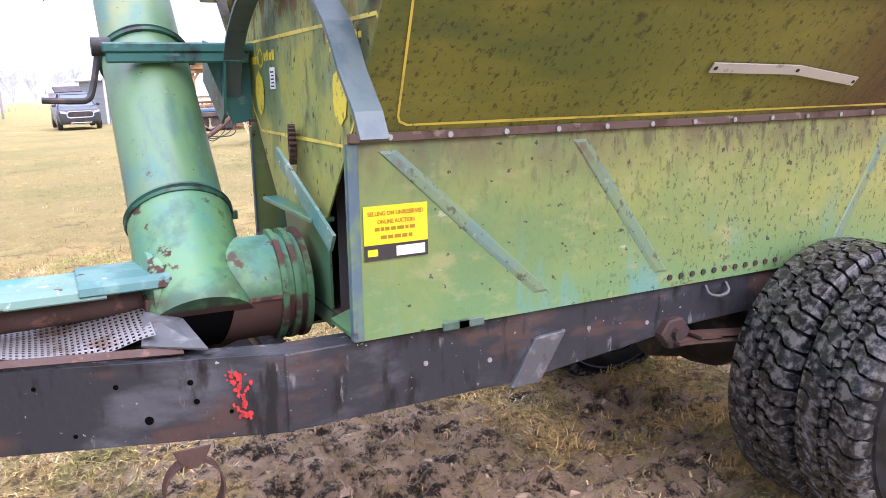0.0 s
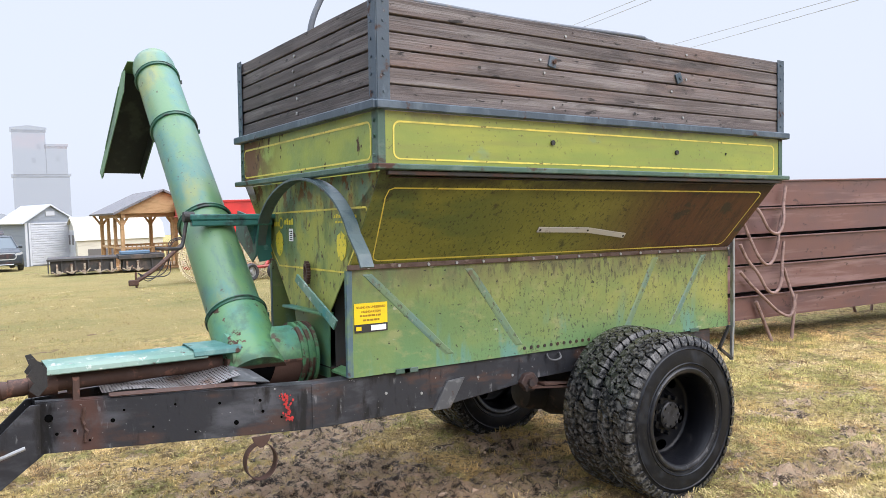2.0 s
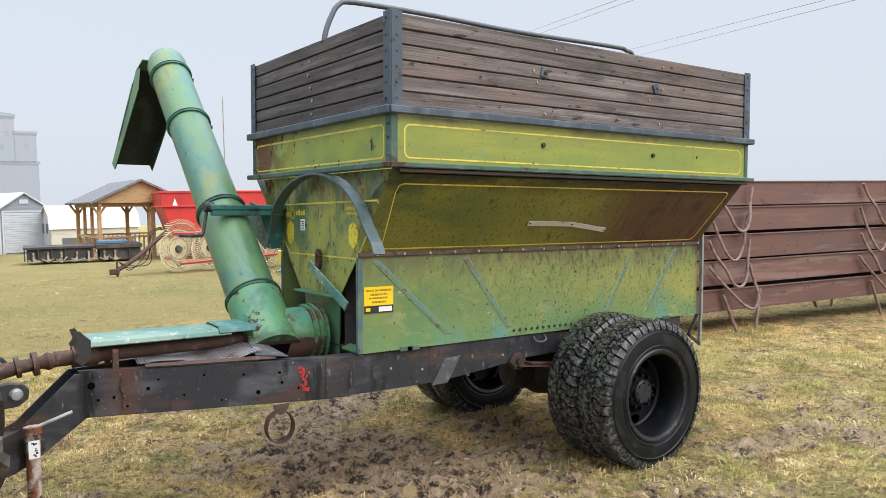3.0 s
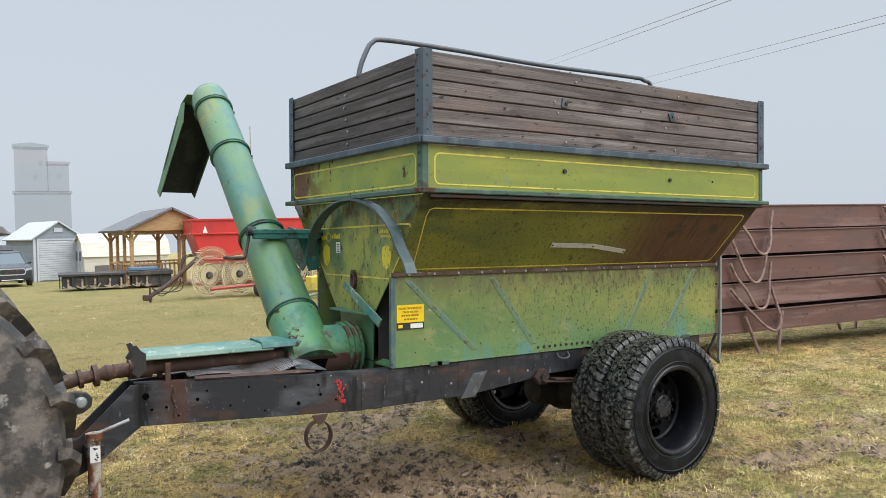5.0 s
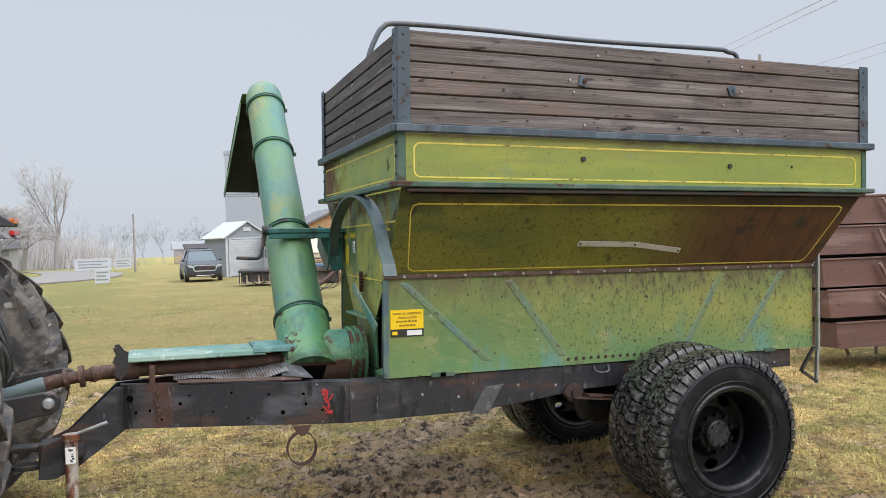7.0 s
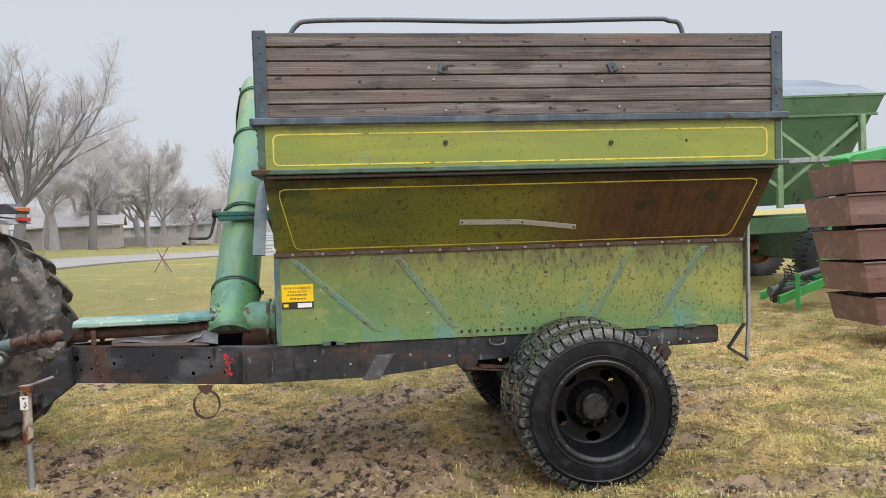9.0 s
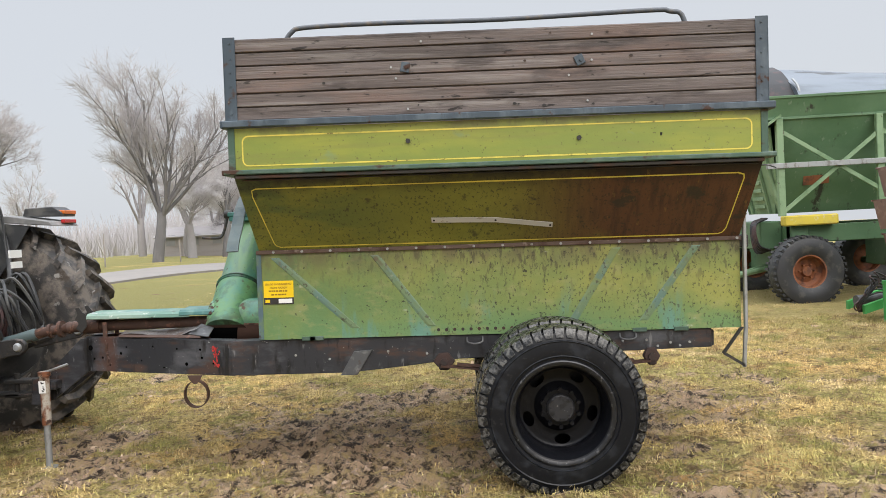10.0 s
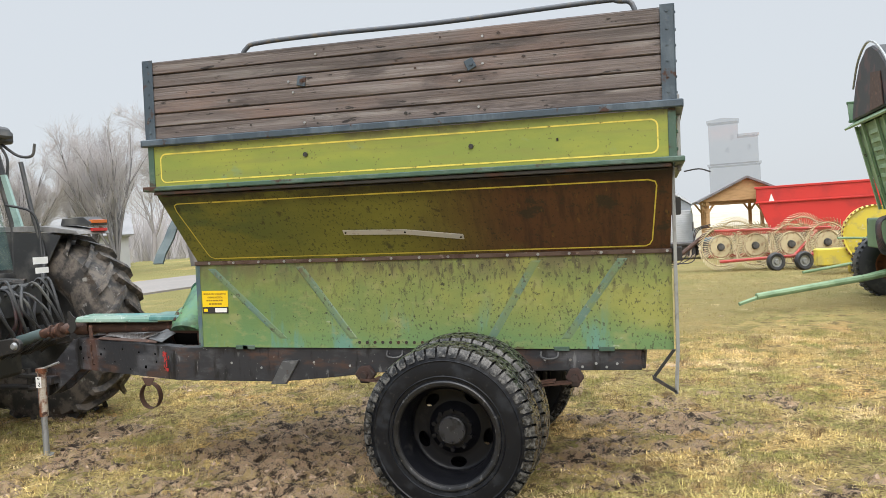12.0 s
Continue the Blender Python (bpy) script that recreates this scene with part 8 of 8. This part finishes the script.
for i in range(4):
    bm.faces.new((vl[i], vl[(i + 1) % 4], vh[(i + 1) % 4], vh[i]))
bm.faces.new(vh), bm.faces.new(vl[::-1])
part("windows", bm, car_glass, suv, "dark glazing")
bm = bmesh.new()
prism(bm, [(1.80, 1.60), (2.0, 1.66), (3.9, 1.68), (4.05, 1.62)], "x", -0.64, 0.64, 0.02)
for s in (-1, 1):
    sweep(bm, [(s * 0.80, 1.12, 1.08), (s * 0.63, 1.85, 1.62)], 0.035, 6)
    sweep(bm, [(s * 0.81, 2.75, 1.08), (s * 0.64, 2.75, 1.62)], 0.035, 6)
part("roof", bm, suv_paint, suv, smooth=40)
bm = bmesh.new()
plate(bm, [(-0.62, 4.0, 1.66), (0.62, 4.0, 1.66), (0.66, 4.75, 1.92), (-0.66, 4.75, 1.92)], 0.10)
part("tailgate", bm, tarp_dark, suv, "raised black tailgate")
bm = bmesh.new()
stripe(bm, round_rect(-0.56, 0.56, 0.58, 0.86, 0.12), 0.05, lambda u, v: (u, -0.025, v))
sweep(bm, [(-0.45, -0.02, 0.34), (0.45, -0.02, 0.34)], 0.02, 6)
part("grille_surround", bm, chrome, suv, "chrome grille surround")
bm = bmesh.new()
prism(bm, round_rect(-0.48, 0.48, 0.61, 0.83, 0.09), "y", -0.012, 0.05)
box(bm, -0.75, 0.75, -0.01, 0.1, 0.36, 0.50, 0.02)
part("grille", bm, tarp_dark, suv)
for s in (-1, 1):
    bm = bmesh.new()
    prism(bm, [(s * 0.55, 0.74), (s * 0.82, 0.80), (s * 0.84, 0.90), (s * 0.58, 0.86)], "y", -0.005, 0.15)
    part("headlight", bm, chrome, suv, "clear headlight")
    bm = bmesh.new()
    box(bm, s * 0.95 - 0.08, s * 0.95 + 0.08, 1.25, 1.38, 1.05, 1.18, 0.03)
    part("mirror", bm, suv_paint, suv)
    for y in (0.85, 3.6):
        bm = bmesh.new()
        lathe(bm, [(0.0, -0.10), (0.22, -0.11), (0.33, -0.10), (0.345, 0.0), (0.33, 0.10), (0.0, 0.10)], 28, Matrix.Rotation(radians(90), 4, "Z"))
        w = part("wheel", bm, flot_rubber, suv, smooth=40, m=pose(s * 0.84, y, 0.345))
        bm = bmesh.new()
        lathe(bm, [(0.0, -0.02), (0.20, -0.02), (0.21, 0.02), (0.0, 0.02)], 20, Matrix.Translation((s * 0.105, 0, 0)) @ Matrix.Rotation(radians(90), 4, "Z"))
        part("rim", bm, galv, w, smooth=40)

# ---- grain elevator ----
# mist put into the cladding and openings: low alpha lets the sky through
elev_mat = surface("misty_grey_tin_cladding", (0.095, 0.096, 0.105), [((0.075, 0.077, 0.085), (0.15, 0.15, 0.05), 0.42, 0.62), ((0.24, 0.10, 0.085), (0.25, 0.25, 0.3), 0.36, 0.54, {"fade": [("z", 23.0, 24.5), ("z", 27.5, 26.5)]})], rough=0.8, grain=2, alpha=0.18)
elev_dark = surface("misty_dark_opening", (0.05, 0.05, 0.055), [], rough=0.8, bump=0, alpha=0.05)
EZ = -lie(22, 206)
elev = root("grain_elevator", pose(16.0, 206.0, -EZ, 0, 0, -5), label="tall tin-clad grain elevator fading in the mist", category="grain elevator")


def elevator_block(name, x0, x1, y0, y1, z0, z1, lip, pitch=0.0):
    """A clad block with an overhanging cap; pitch raises the cap's middle into a shallow gable."""
    bm = bmesh.new()
    box(bm, x0, x1, y0, y1, z0, z1)
    t = part(name, bm, elev_mat, elev)
    bm = bmesh.new()
    prism(bm, [(x0 - lip, z1), (x1 + lip, z1), (x1 + lip, z1 + 0.5), ((x0 + x1) / 2, z1 + 0.5 + pitch), (x0 - lip, z1 + 0.5)], "y", y0 - lip, y1 + lip)
    part("cornice", bm, elev_mat, t)
    return t


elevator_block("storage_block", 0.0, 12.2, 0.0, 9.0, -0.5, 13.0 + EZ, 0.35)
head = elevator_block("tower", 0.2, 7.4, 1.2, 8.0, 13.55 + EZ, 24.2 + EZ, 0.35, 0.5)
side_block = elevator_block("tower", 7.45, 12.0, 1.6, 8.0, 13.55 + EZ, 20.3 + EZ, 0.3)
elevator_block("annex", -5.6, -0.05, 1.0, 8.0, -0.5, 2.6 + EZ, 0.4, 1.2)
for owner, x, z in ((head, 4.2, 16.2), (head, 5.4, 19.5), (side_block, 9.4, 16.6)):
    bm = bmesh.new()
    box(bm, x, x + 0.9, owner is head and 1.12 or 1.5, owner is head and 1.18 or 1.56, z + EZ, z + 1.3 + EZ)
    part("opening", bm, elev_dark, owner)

# ---- far houses, signs, poles ----
roof_grey = surface("pale_grey_roof", (0.27, 0.27, 0.275), [((0.24, 0.24, 0.245), 1.0, 0.45, 0.65)], rough=0.8)
# house colours drawn towards the mist's grey, haze put into the base colour
mist_brown = surface("mist_pale_brown_siding", (0.31, 0.285, 0.28), [((0.28, 0.26, 0.255), 1.0, 0.45, 0.65)], rough=0.8)
brown_wall = surface("haze_brown_siding", (0.36, 0.33, 0.322), [((0.33, 0.30, 0.293), (0.4, 0.4, 3), 0.45, 0.65)], rough=0.8)


mist_white = surface("haze_white_siding", (0.43, 0.435, 0.445), [((0.40, 0.405, 0.415), 1.0, 0.45, 0.65)], rough=0.7)


brown_roof = surface("haze_brown_shingle_roof", (0.33, 0.306, 0.302), [((0.30, 0.28, 0.276), (0.6, 0.6, 3), 0.45, 0.65)], rough=0.85)


def house(name, x, y, turn, w, d, h, rise, wall, label, panes=4):
    z = lie(x, y)
    hs = root(name, pose(x, y, z, 0, 0, turn), label=label, category="house")
    bm = bmesh.new()
    prism(bm, [(0, -0.4), (d, -0.4), (d, h), (d / 2, h + rise), (0, h)], "x", 0, w)
    part("wall", bm, wall, hs)
    for s in (0, 1):
        ye = -0.4 if s == 0 else d + 0.4
        bm = bmesh.new()
        plate(bm, [(-0.4, ye, h - 0.1), (w + 0.4, ye, h - 0.1), (w + 0.4, d / 2, h + rise + 0.08), (-0.4, d / 2, h + rise + 0.08)], 0.12)
        part("roof", bm, brown_roof if wall is brown_wall else roof_grey, hs)
    for k in range(panes):
        bm = bmesh.new()
        x0 = w * (k + 0.5) / panes - 0.5
        box(bm, x0, x0 + 1.0, -0.05, -0.004, 0.9, 2.0)
        win = part("window", bm, brown_roof if wall is brown_wall else mist_white, hs)
        bm = bmesh.new()
        box(bm, x0 + 0.08, x0 + 0.92, -0.07, -0.052, 0.98, 1.92)
        part("pane", bm, roof_grey, win)


house("house", -29.6, 71, 12, 9.0, 6.0, 1.9, 0.8, brown_wall, "low brown house among bare trees across the road")
house("house", -31, 101, 10, 14.0, 6.0, 2.0, 0.7, mist_white, "long white house behind a dark fence", 5)
house("house", -66, 84, 25, 9.0, 7.0, 2.2, 1.2, mist_brown, "misty brown house behind bare trees", 3)
house("house", -44, 40, 40, 10.0, 6.0, 2.6, 1.5, mist_white, "white house behind bare trees", 3)
# brick wall thinned by alpha, mist painted into the material
house("house", 1.6, 137, 0, 8.2, 6.0, 2.6, 1.2, surface("haze_brick_wall", (0.40, 0.30, 0.27), [], rough=0.8, alpha=0.4), "low brick-red building at the field's edge", 2)
house("house", 7.2, 146, 0, 12.0, 7.5, 3.3, 1.5, mist_white, "low white building at the field's edge", 3)
bm = bmesh.new()
for k in range(18):
    box(bm, -24.4 + 0.34 * k, -24.4 + 0.34 * k + 0.32, 87.1 + 0.078 * k, 87.15 + 0.078 * k, lie(-20, 88) - 0.2, lie(-20, 88) + 1.3)
fence = root("board_fence", label="dark board fence beside the white house", category="fence")
part("boards", bm, brown_wall, fence)
for x, y, w, h, z in ((-9.4, 86.0, 3.6, 1.25, 0.2), (-5.6, 88.0, 1.75, 1.1, 0.25), (-4.4, 42.1, 0.76, 0.8, 0.05)):
    s = root("field_sign", pose(x, y, lie(x, y)), label="white sale sign on posts in the field", category="sign", group="white field signs")
    bm = bmesh.new()
    box(bm, 0, w, 0, 0.03, z, z + h, 0.003)
    panel = part("panel", bm, shed_white, s)
    for k in range(3):
        bm = bmesh.new()
        box(bm, w * 0.1, w * (0.9 - 0.15 * (k % 2)), -0.008, -0.004, z + h * (0.2 + 0.25 * k), z + h * (0.3 + 0.25 * k))
        part("lettering", bm, roof_grey, panel, "faint grey lettering")
    for px in (0.06, w - 0.06):
        bm = bmesh.new()
        box(bm, px - 0.025, px + 0.025, 0.035, 0.07, -0.3, z + h)
        part("post", bm, galv, s)
stand = root("crossed_stand", pose(-6.35, 25.0, lie(-6.35, 25.0)) @ Matrix.Scale(1.15, 4), label="small crossed-pole stand in the grass", category="stand")
for a, b in (((-0.25, 0, -0.05), (0.28, 0, 0.85)), ((0.25, 0, -0.05), (-0.10, 0.1, 0.75)), ((0.3, 0.2, -0.05), (0.0, 0.0, 0.6))):
    bm = bmesh.new()
    sweep(bm, [a, b], 0.022, 6)
    part("pole", bm, pipe_rust, stand)
pole_mat = surface("weathered_pole_wood", (0.30, 0.27, 0.25), [((0.22, 0.20, 0.18), (6, 6, 1), 0.45, 0.65)], rough=0.8)
for x, y, h in ((-3.2, 76, 5.6), (39, 109, 20.0), (-22.4, 44.5, 2.2), (-19.6, 50.2, 1.6)):
    p = root("pole", pose(x, y, lie(x, y)), label="slim weathered pole standing in the mist", category="pole")
    bm = bmesh.new()
    sweep(bm, [(0, 0, -0.5), (0, 0, h)], [0.11, 0.07] if h > 5 else [0.05, 0.04], 8)
    part("shaft", bm, pole_mat, p, smooth=50)
# power lines over the field, with their two poles out of view
wire_mat = surface("pale_wire_metal", (0.34, 0.345, 0.355), [], rough=0.6, bump=0)
wires = root("power_line", label="thin power lines crossing overhead between poles", category="power line")
for (ax, ay, az), (bx, by, bz) in (((43.0, 35.4, 12.8), (24.5, 9.6, 8.5)), ((43.6, 34.6, 12.4), (24.5, 9.6, 8.25)), ((37.8, 40.6, 14.5), (17.2, 11.7, 8.2)), ((38.1, 40.1, 14.2), (17.6, 11.3, 8.2))):
    bm = bmesh.new()
    a, b = Vector((ax, ay, az)), Vector((bx, by, bz))
    sweep(bm, [b + (b - a) * 0.9, b, a, a + (a - b) * 0.6], 0.015, 5)
    part("wire", bm, wire_mat, wires)
for f in (1.9, -0.6):
    a, b = Vector((40.7, 37.7, 0)), Vector((21.0, 10.6, 0))
    p = a + (b - a) * f
    bm = bmesh.new()
    sweep(bm, [(p.x, p.y, lie(p.x, p.y) - 0.5), (p.x, p.y, (4.6 if f > 1 else 17.0) + 0.4)], 0.14, 8)
    part("pole", bm, pole_mat, wires)

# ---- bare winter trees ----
# all but the near bark are paled to put mist haze into the colour
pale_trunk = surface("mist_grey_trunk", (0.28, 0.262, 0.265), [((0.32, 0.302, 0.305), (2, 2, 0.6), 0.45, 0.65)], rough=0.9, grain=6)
bark = surface("grey_bark", (0.15, 0.144, 0.146), [((0.19, 0.183, 0.185), (2, 2, 0.6), 0.45, 0.65)], rough=0.9, grain=6)
twig = surface("haze_pale_twigs", (0.42, 0.397, 0.40), [((0.38, 0.36, 0.363), 0.3, 0.45, 0.65)], rough=0.9, bump=0)
pale_bark = surface("haze_pale_bark", (0.50, 0.476, 0.478), [((0.46, 0.438, 0.44), 1.0, 0.45, 0.65)], rough=0.9, bump=0)
# forks a level, length to the parent's, how far they lean out, where along the parent they start
FAN = dict(kids=(10, 9, 7, 6), ratio=(2.3, 0.44, 0.50, 0.55), out=(0.62, 0.65, 0.75, 0.85), start=(0.80, 0.22, 0.25, 0.25), trunk=0.17, wave=0.10)
OAK = dict(kids=(4, 6, 5, 5, 5), ratio=(1.05, 0.72, 0.62, 0.58, 0.55), out=(0.75, 0.80, 0.85, 0.9, 0.9), start=(0.85, 0.30, 0.25, 0.25, 0.25), trunk=0.20, wave=0.22)
SPRAY = dict(kids=(11, 7, 6, 5), ratio=(6.0, 0.40, 0.50, 0.55), out=(0.36, 0.40, 0.60, 0.8), start=(0.6, 0.20, 0.25, 0.25), trunk=0.085, wave=0.06)
FAR = dict(kids=(6, 5, 4, 4), ratio=(1.6, 0.55, 0.55, 0.55), out=(0.5, 0.65, 0.8, 0.8), start=(0.7, 0.25, 0.25, 0.25), trunk=0.24, wave=0.10)


def tree(x, y, height, form, seed, thick=0.030, wood=None, twigs=None):
    rnd = random.Random(seed)
    t = root("tree", pose(x, y, lie(x, y) - 0.1, 0, 0, rnd.uniform(0, 360)), label="leafless winter tree with a fine grey crown", category="tree", group="bare trees along the road")
    limb, fine = bmesh.new(), bmesh.new()
    last = len(form["kids"])
    spike = (0.005 + 0.0003 * height) * (1.6 if twigs else 0.9)

    def grow(p, d, length, r, level):
        if level == last:
            # many fine spikes make the hazy outer crown
            for _ in range(3 if last < 5 else 2):
                q = (d + Vector((rnd.gauss(0, 0.5), rnd.gauss(0, 0.5), rnd.gauss(0.2, 0.4)))).normalized()
                s, ln = q.orthogonal().normalized(), length * rnd.uniform(0.8, 2.0) + 0.35
                o = q.cross(s)
                b = p + d * length * rnd.uniform(-0.8, 0.8)
                tip = fine.verts.new(b + q * ln)
                vs = [fine.verts.new(b + (s * math.cos(c) + o * math.sin(c)) * spike) for c in (0.0, 2.1, 4.2)]
                for i in range(3):
                    fine.faces.new((vs[i], vs[(i + 1) % 3], tip))
            return
        n = 5 if level < 2 else 3
        pts, rs, ds = [p], [r], [d]
        for k in range(n):
            w = form["wave"] * (0.4 if level == 0 else 1.0)
            d = (d + Vector((rnd.gauss(0, w), rnd.gauss(0, w), rnd.gauss(0.03, w)))).normalized()
            p = p + d * length / n
            pts.append(p)
            ds.append(d)
            rs.append(r * (1 - (0.25 if level == 0 else 0.55) * (k + 1) / n))
        sweep(limb if level < 3 else fine, pts, rs, (10, 7, 5, 3, 3, 3)[level], caps=False)
        f0 = form["start"][level]
        for k in range(form["kids"][level]):
            f = f0 + (1 - f0) * (k + rnd.uniform(0.3, 1.0)) / form["kids"][level]
            i = min(n - 1, int(f * n))
            q = pts[i].lerp(pts[i + 1], f * n - i)
            side = Matrix.Rotation(2.4 * k + rnd.uniform(-0.5, 0.5), 3, ds[i]) @ ds[i].orthogonal().normalized()
            nd = (ds[i] + side * form["out"][level] * rnd.uniform(0.35, 1.3) + Vector((0, 0, 0.12))).normalized()
            grow(q, nd, length * form["ratio"][level] * rnd.uniform(0.65, 1.1) * (1.15 - 0.4 * f * (level > 0)), max(0.009, rs[i] * (0.44 if level == 0 else 0.45)), level + 1)

    grow(Vector((0, 0, 0)), Vector((rnd.gauss(0, 0.04), rnd.gauss(0, 0.04), 1)).normalized(), height * form["trunk"], height * thick, 0)
    part("trunk", limb, wood or bark, t, "grey trunk and limbs", smooth=60)
    part("crown", fine, twigs or twig, t, "fine bare twigs", smooth=60)


tree(-21.5, 50.8, 22.0, FAN, 11, 0.019)
tree(-27.5, 42.0, 21.5, OAK, 5, 0.022)
tree(-26.0, 32.0, 9.8, SPRAY, 7, 0.024)
tree(-21.5, 66.7, 18.0, OAK, 8, 0.022)
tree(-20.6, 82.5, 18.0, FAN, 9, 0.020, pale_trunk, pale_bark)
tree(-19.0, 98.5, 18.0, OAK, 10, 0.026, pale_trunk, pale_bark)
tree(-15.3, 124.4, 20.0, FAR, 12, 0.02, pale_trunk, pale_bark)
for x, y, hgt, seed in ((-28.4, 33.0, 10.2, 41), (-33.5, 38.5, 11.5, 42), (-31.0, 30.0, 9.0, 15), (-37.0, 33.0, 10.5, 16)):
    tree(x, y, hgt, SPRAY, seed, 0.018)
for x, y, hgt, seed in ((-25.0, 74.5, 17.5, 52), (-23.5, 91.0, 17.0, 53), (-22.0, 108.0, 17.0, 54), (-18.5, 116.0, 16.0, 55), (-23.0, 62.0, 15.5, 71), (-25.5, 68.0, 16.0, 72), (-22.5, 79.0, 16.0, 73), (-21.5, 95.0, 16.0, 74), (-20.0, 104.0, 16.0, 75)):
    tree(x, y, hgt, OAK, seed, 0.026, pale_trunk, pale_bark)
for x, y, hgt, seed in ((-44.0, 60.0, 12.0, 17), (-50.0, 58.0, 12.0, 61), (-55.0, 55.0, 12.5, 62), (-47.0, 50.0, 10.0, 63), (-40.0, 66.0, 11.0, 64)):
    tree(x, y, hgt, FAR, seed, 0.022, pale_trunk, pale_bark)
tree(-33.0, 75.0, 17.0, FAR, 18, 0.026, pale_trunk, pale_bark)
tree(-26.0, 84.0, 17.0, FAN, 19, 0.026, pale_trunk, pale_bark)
# farthest trees: pale colour and low alpha stand in for mist
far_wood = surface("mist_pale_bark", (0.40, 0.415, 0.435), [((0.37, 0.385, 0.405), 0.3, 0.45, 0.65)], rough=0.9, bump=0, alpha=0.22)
# grey brush along the far side of the road
rng = np.random.default_rng(8)
bv, bf = [], []
for k in range(1500):
    f = rng.random()
    x, y = -62 + 50 * f + rng.normal(0, 3.0), 52 + 100 * f + rng.normal(0, 5.0)
    tall = rng.uniform(1.5, 4.5) * (1.0 + 0.8 * math.sin(9 * f) ** 2)
    for _ in range(16):
        a, lean, w = rng.uniform(0, 6.28), rng.uniform(0.05, 0.5), rng.uniform(0.02, 0.06)
        px, py, pz = x + rng.normal(0, 0.5), y + rng.normal(0, 0.5), lie(x, y) - 0.2
        qx, qy, qz = px + math.cos(a) * lean * tall, py + math.sin(a) * lean * tall, pz + tall * rng.uniform(0.5, 1.0)
        i = len(bv)
        bv += [(px - w, py, pz), (px + w, py, pz), (qx + 0.012, qy, qz), (qx - 0.012, qy, qz)]
        bf.append((i, i + 1, i + 2, i + 3))
brush_mesh = bpy.data.meshes.new("brush")
brush_mesh.from_pydata(bv, [], bf)
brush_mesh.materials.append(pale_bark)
tagged(new("brush", brush_mesh), label="misty grey leafless brush beyond the road", category="brush", kind="stuff")
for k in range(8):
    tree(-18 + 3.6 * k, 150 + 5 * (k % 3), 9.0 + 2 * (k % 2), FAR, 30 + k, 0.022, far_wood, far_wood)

# small repeats that are too small to pick apart
for ob in list(scene.objects):
    if ob.name.split(".")[0] in {"bolt_hole", "rivet", "ledge_bolt", "bolt_head", "edge_tab", "board_bolt", "knot", "wheel_nut", "screw", "band_bolt", "shield_bolt", "lettering", "maker_mark", "print", "paint_mark", "rust_scab", "screen_deck", "crown", "boards", "cog_rim", "window_bar"}:
        ob["kind"] = "stuff"
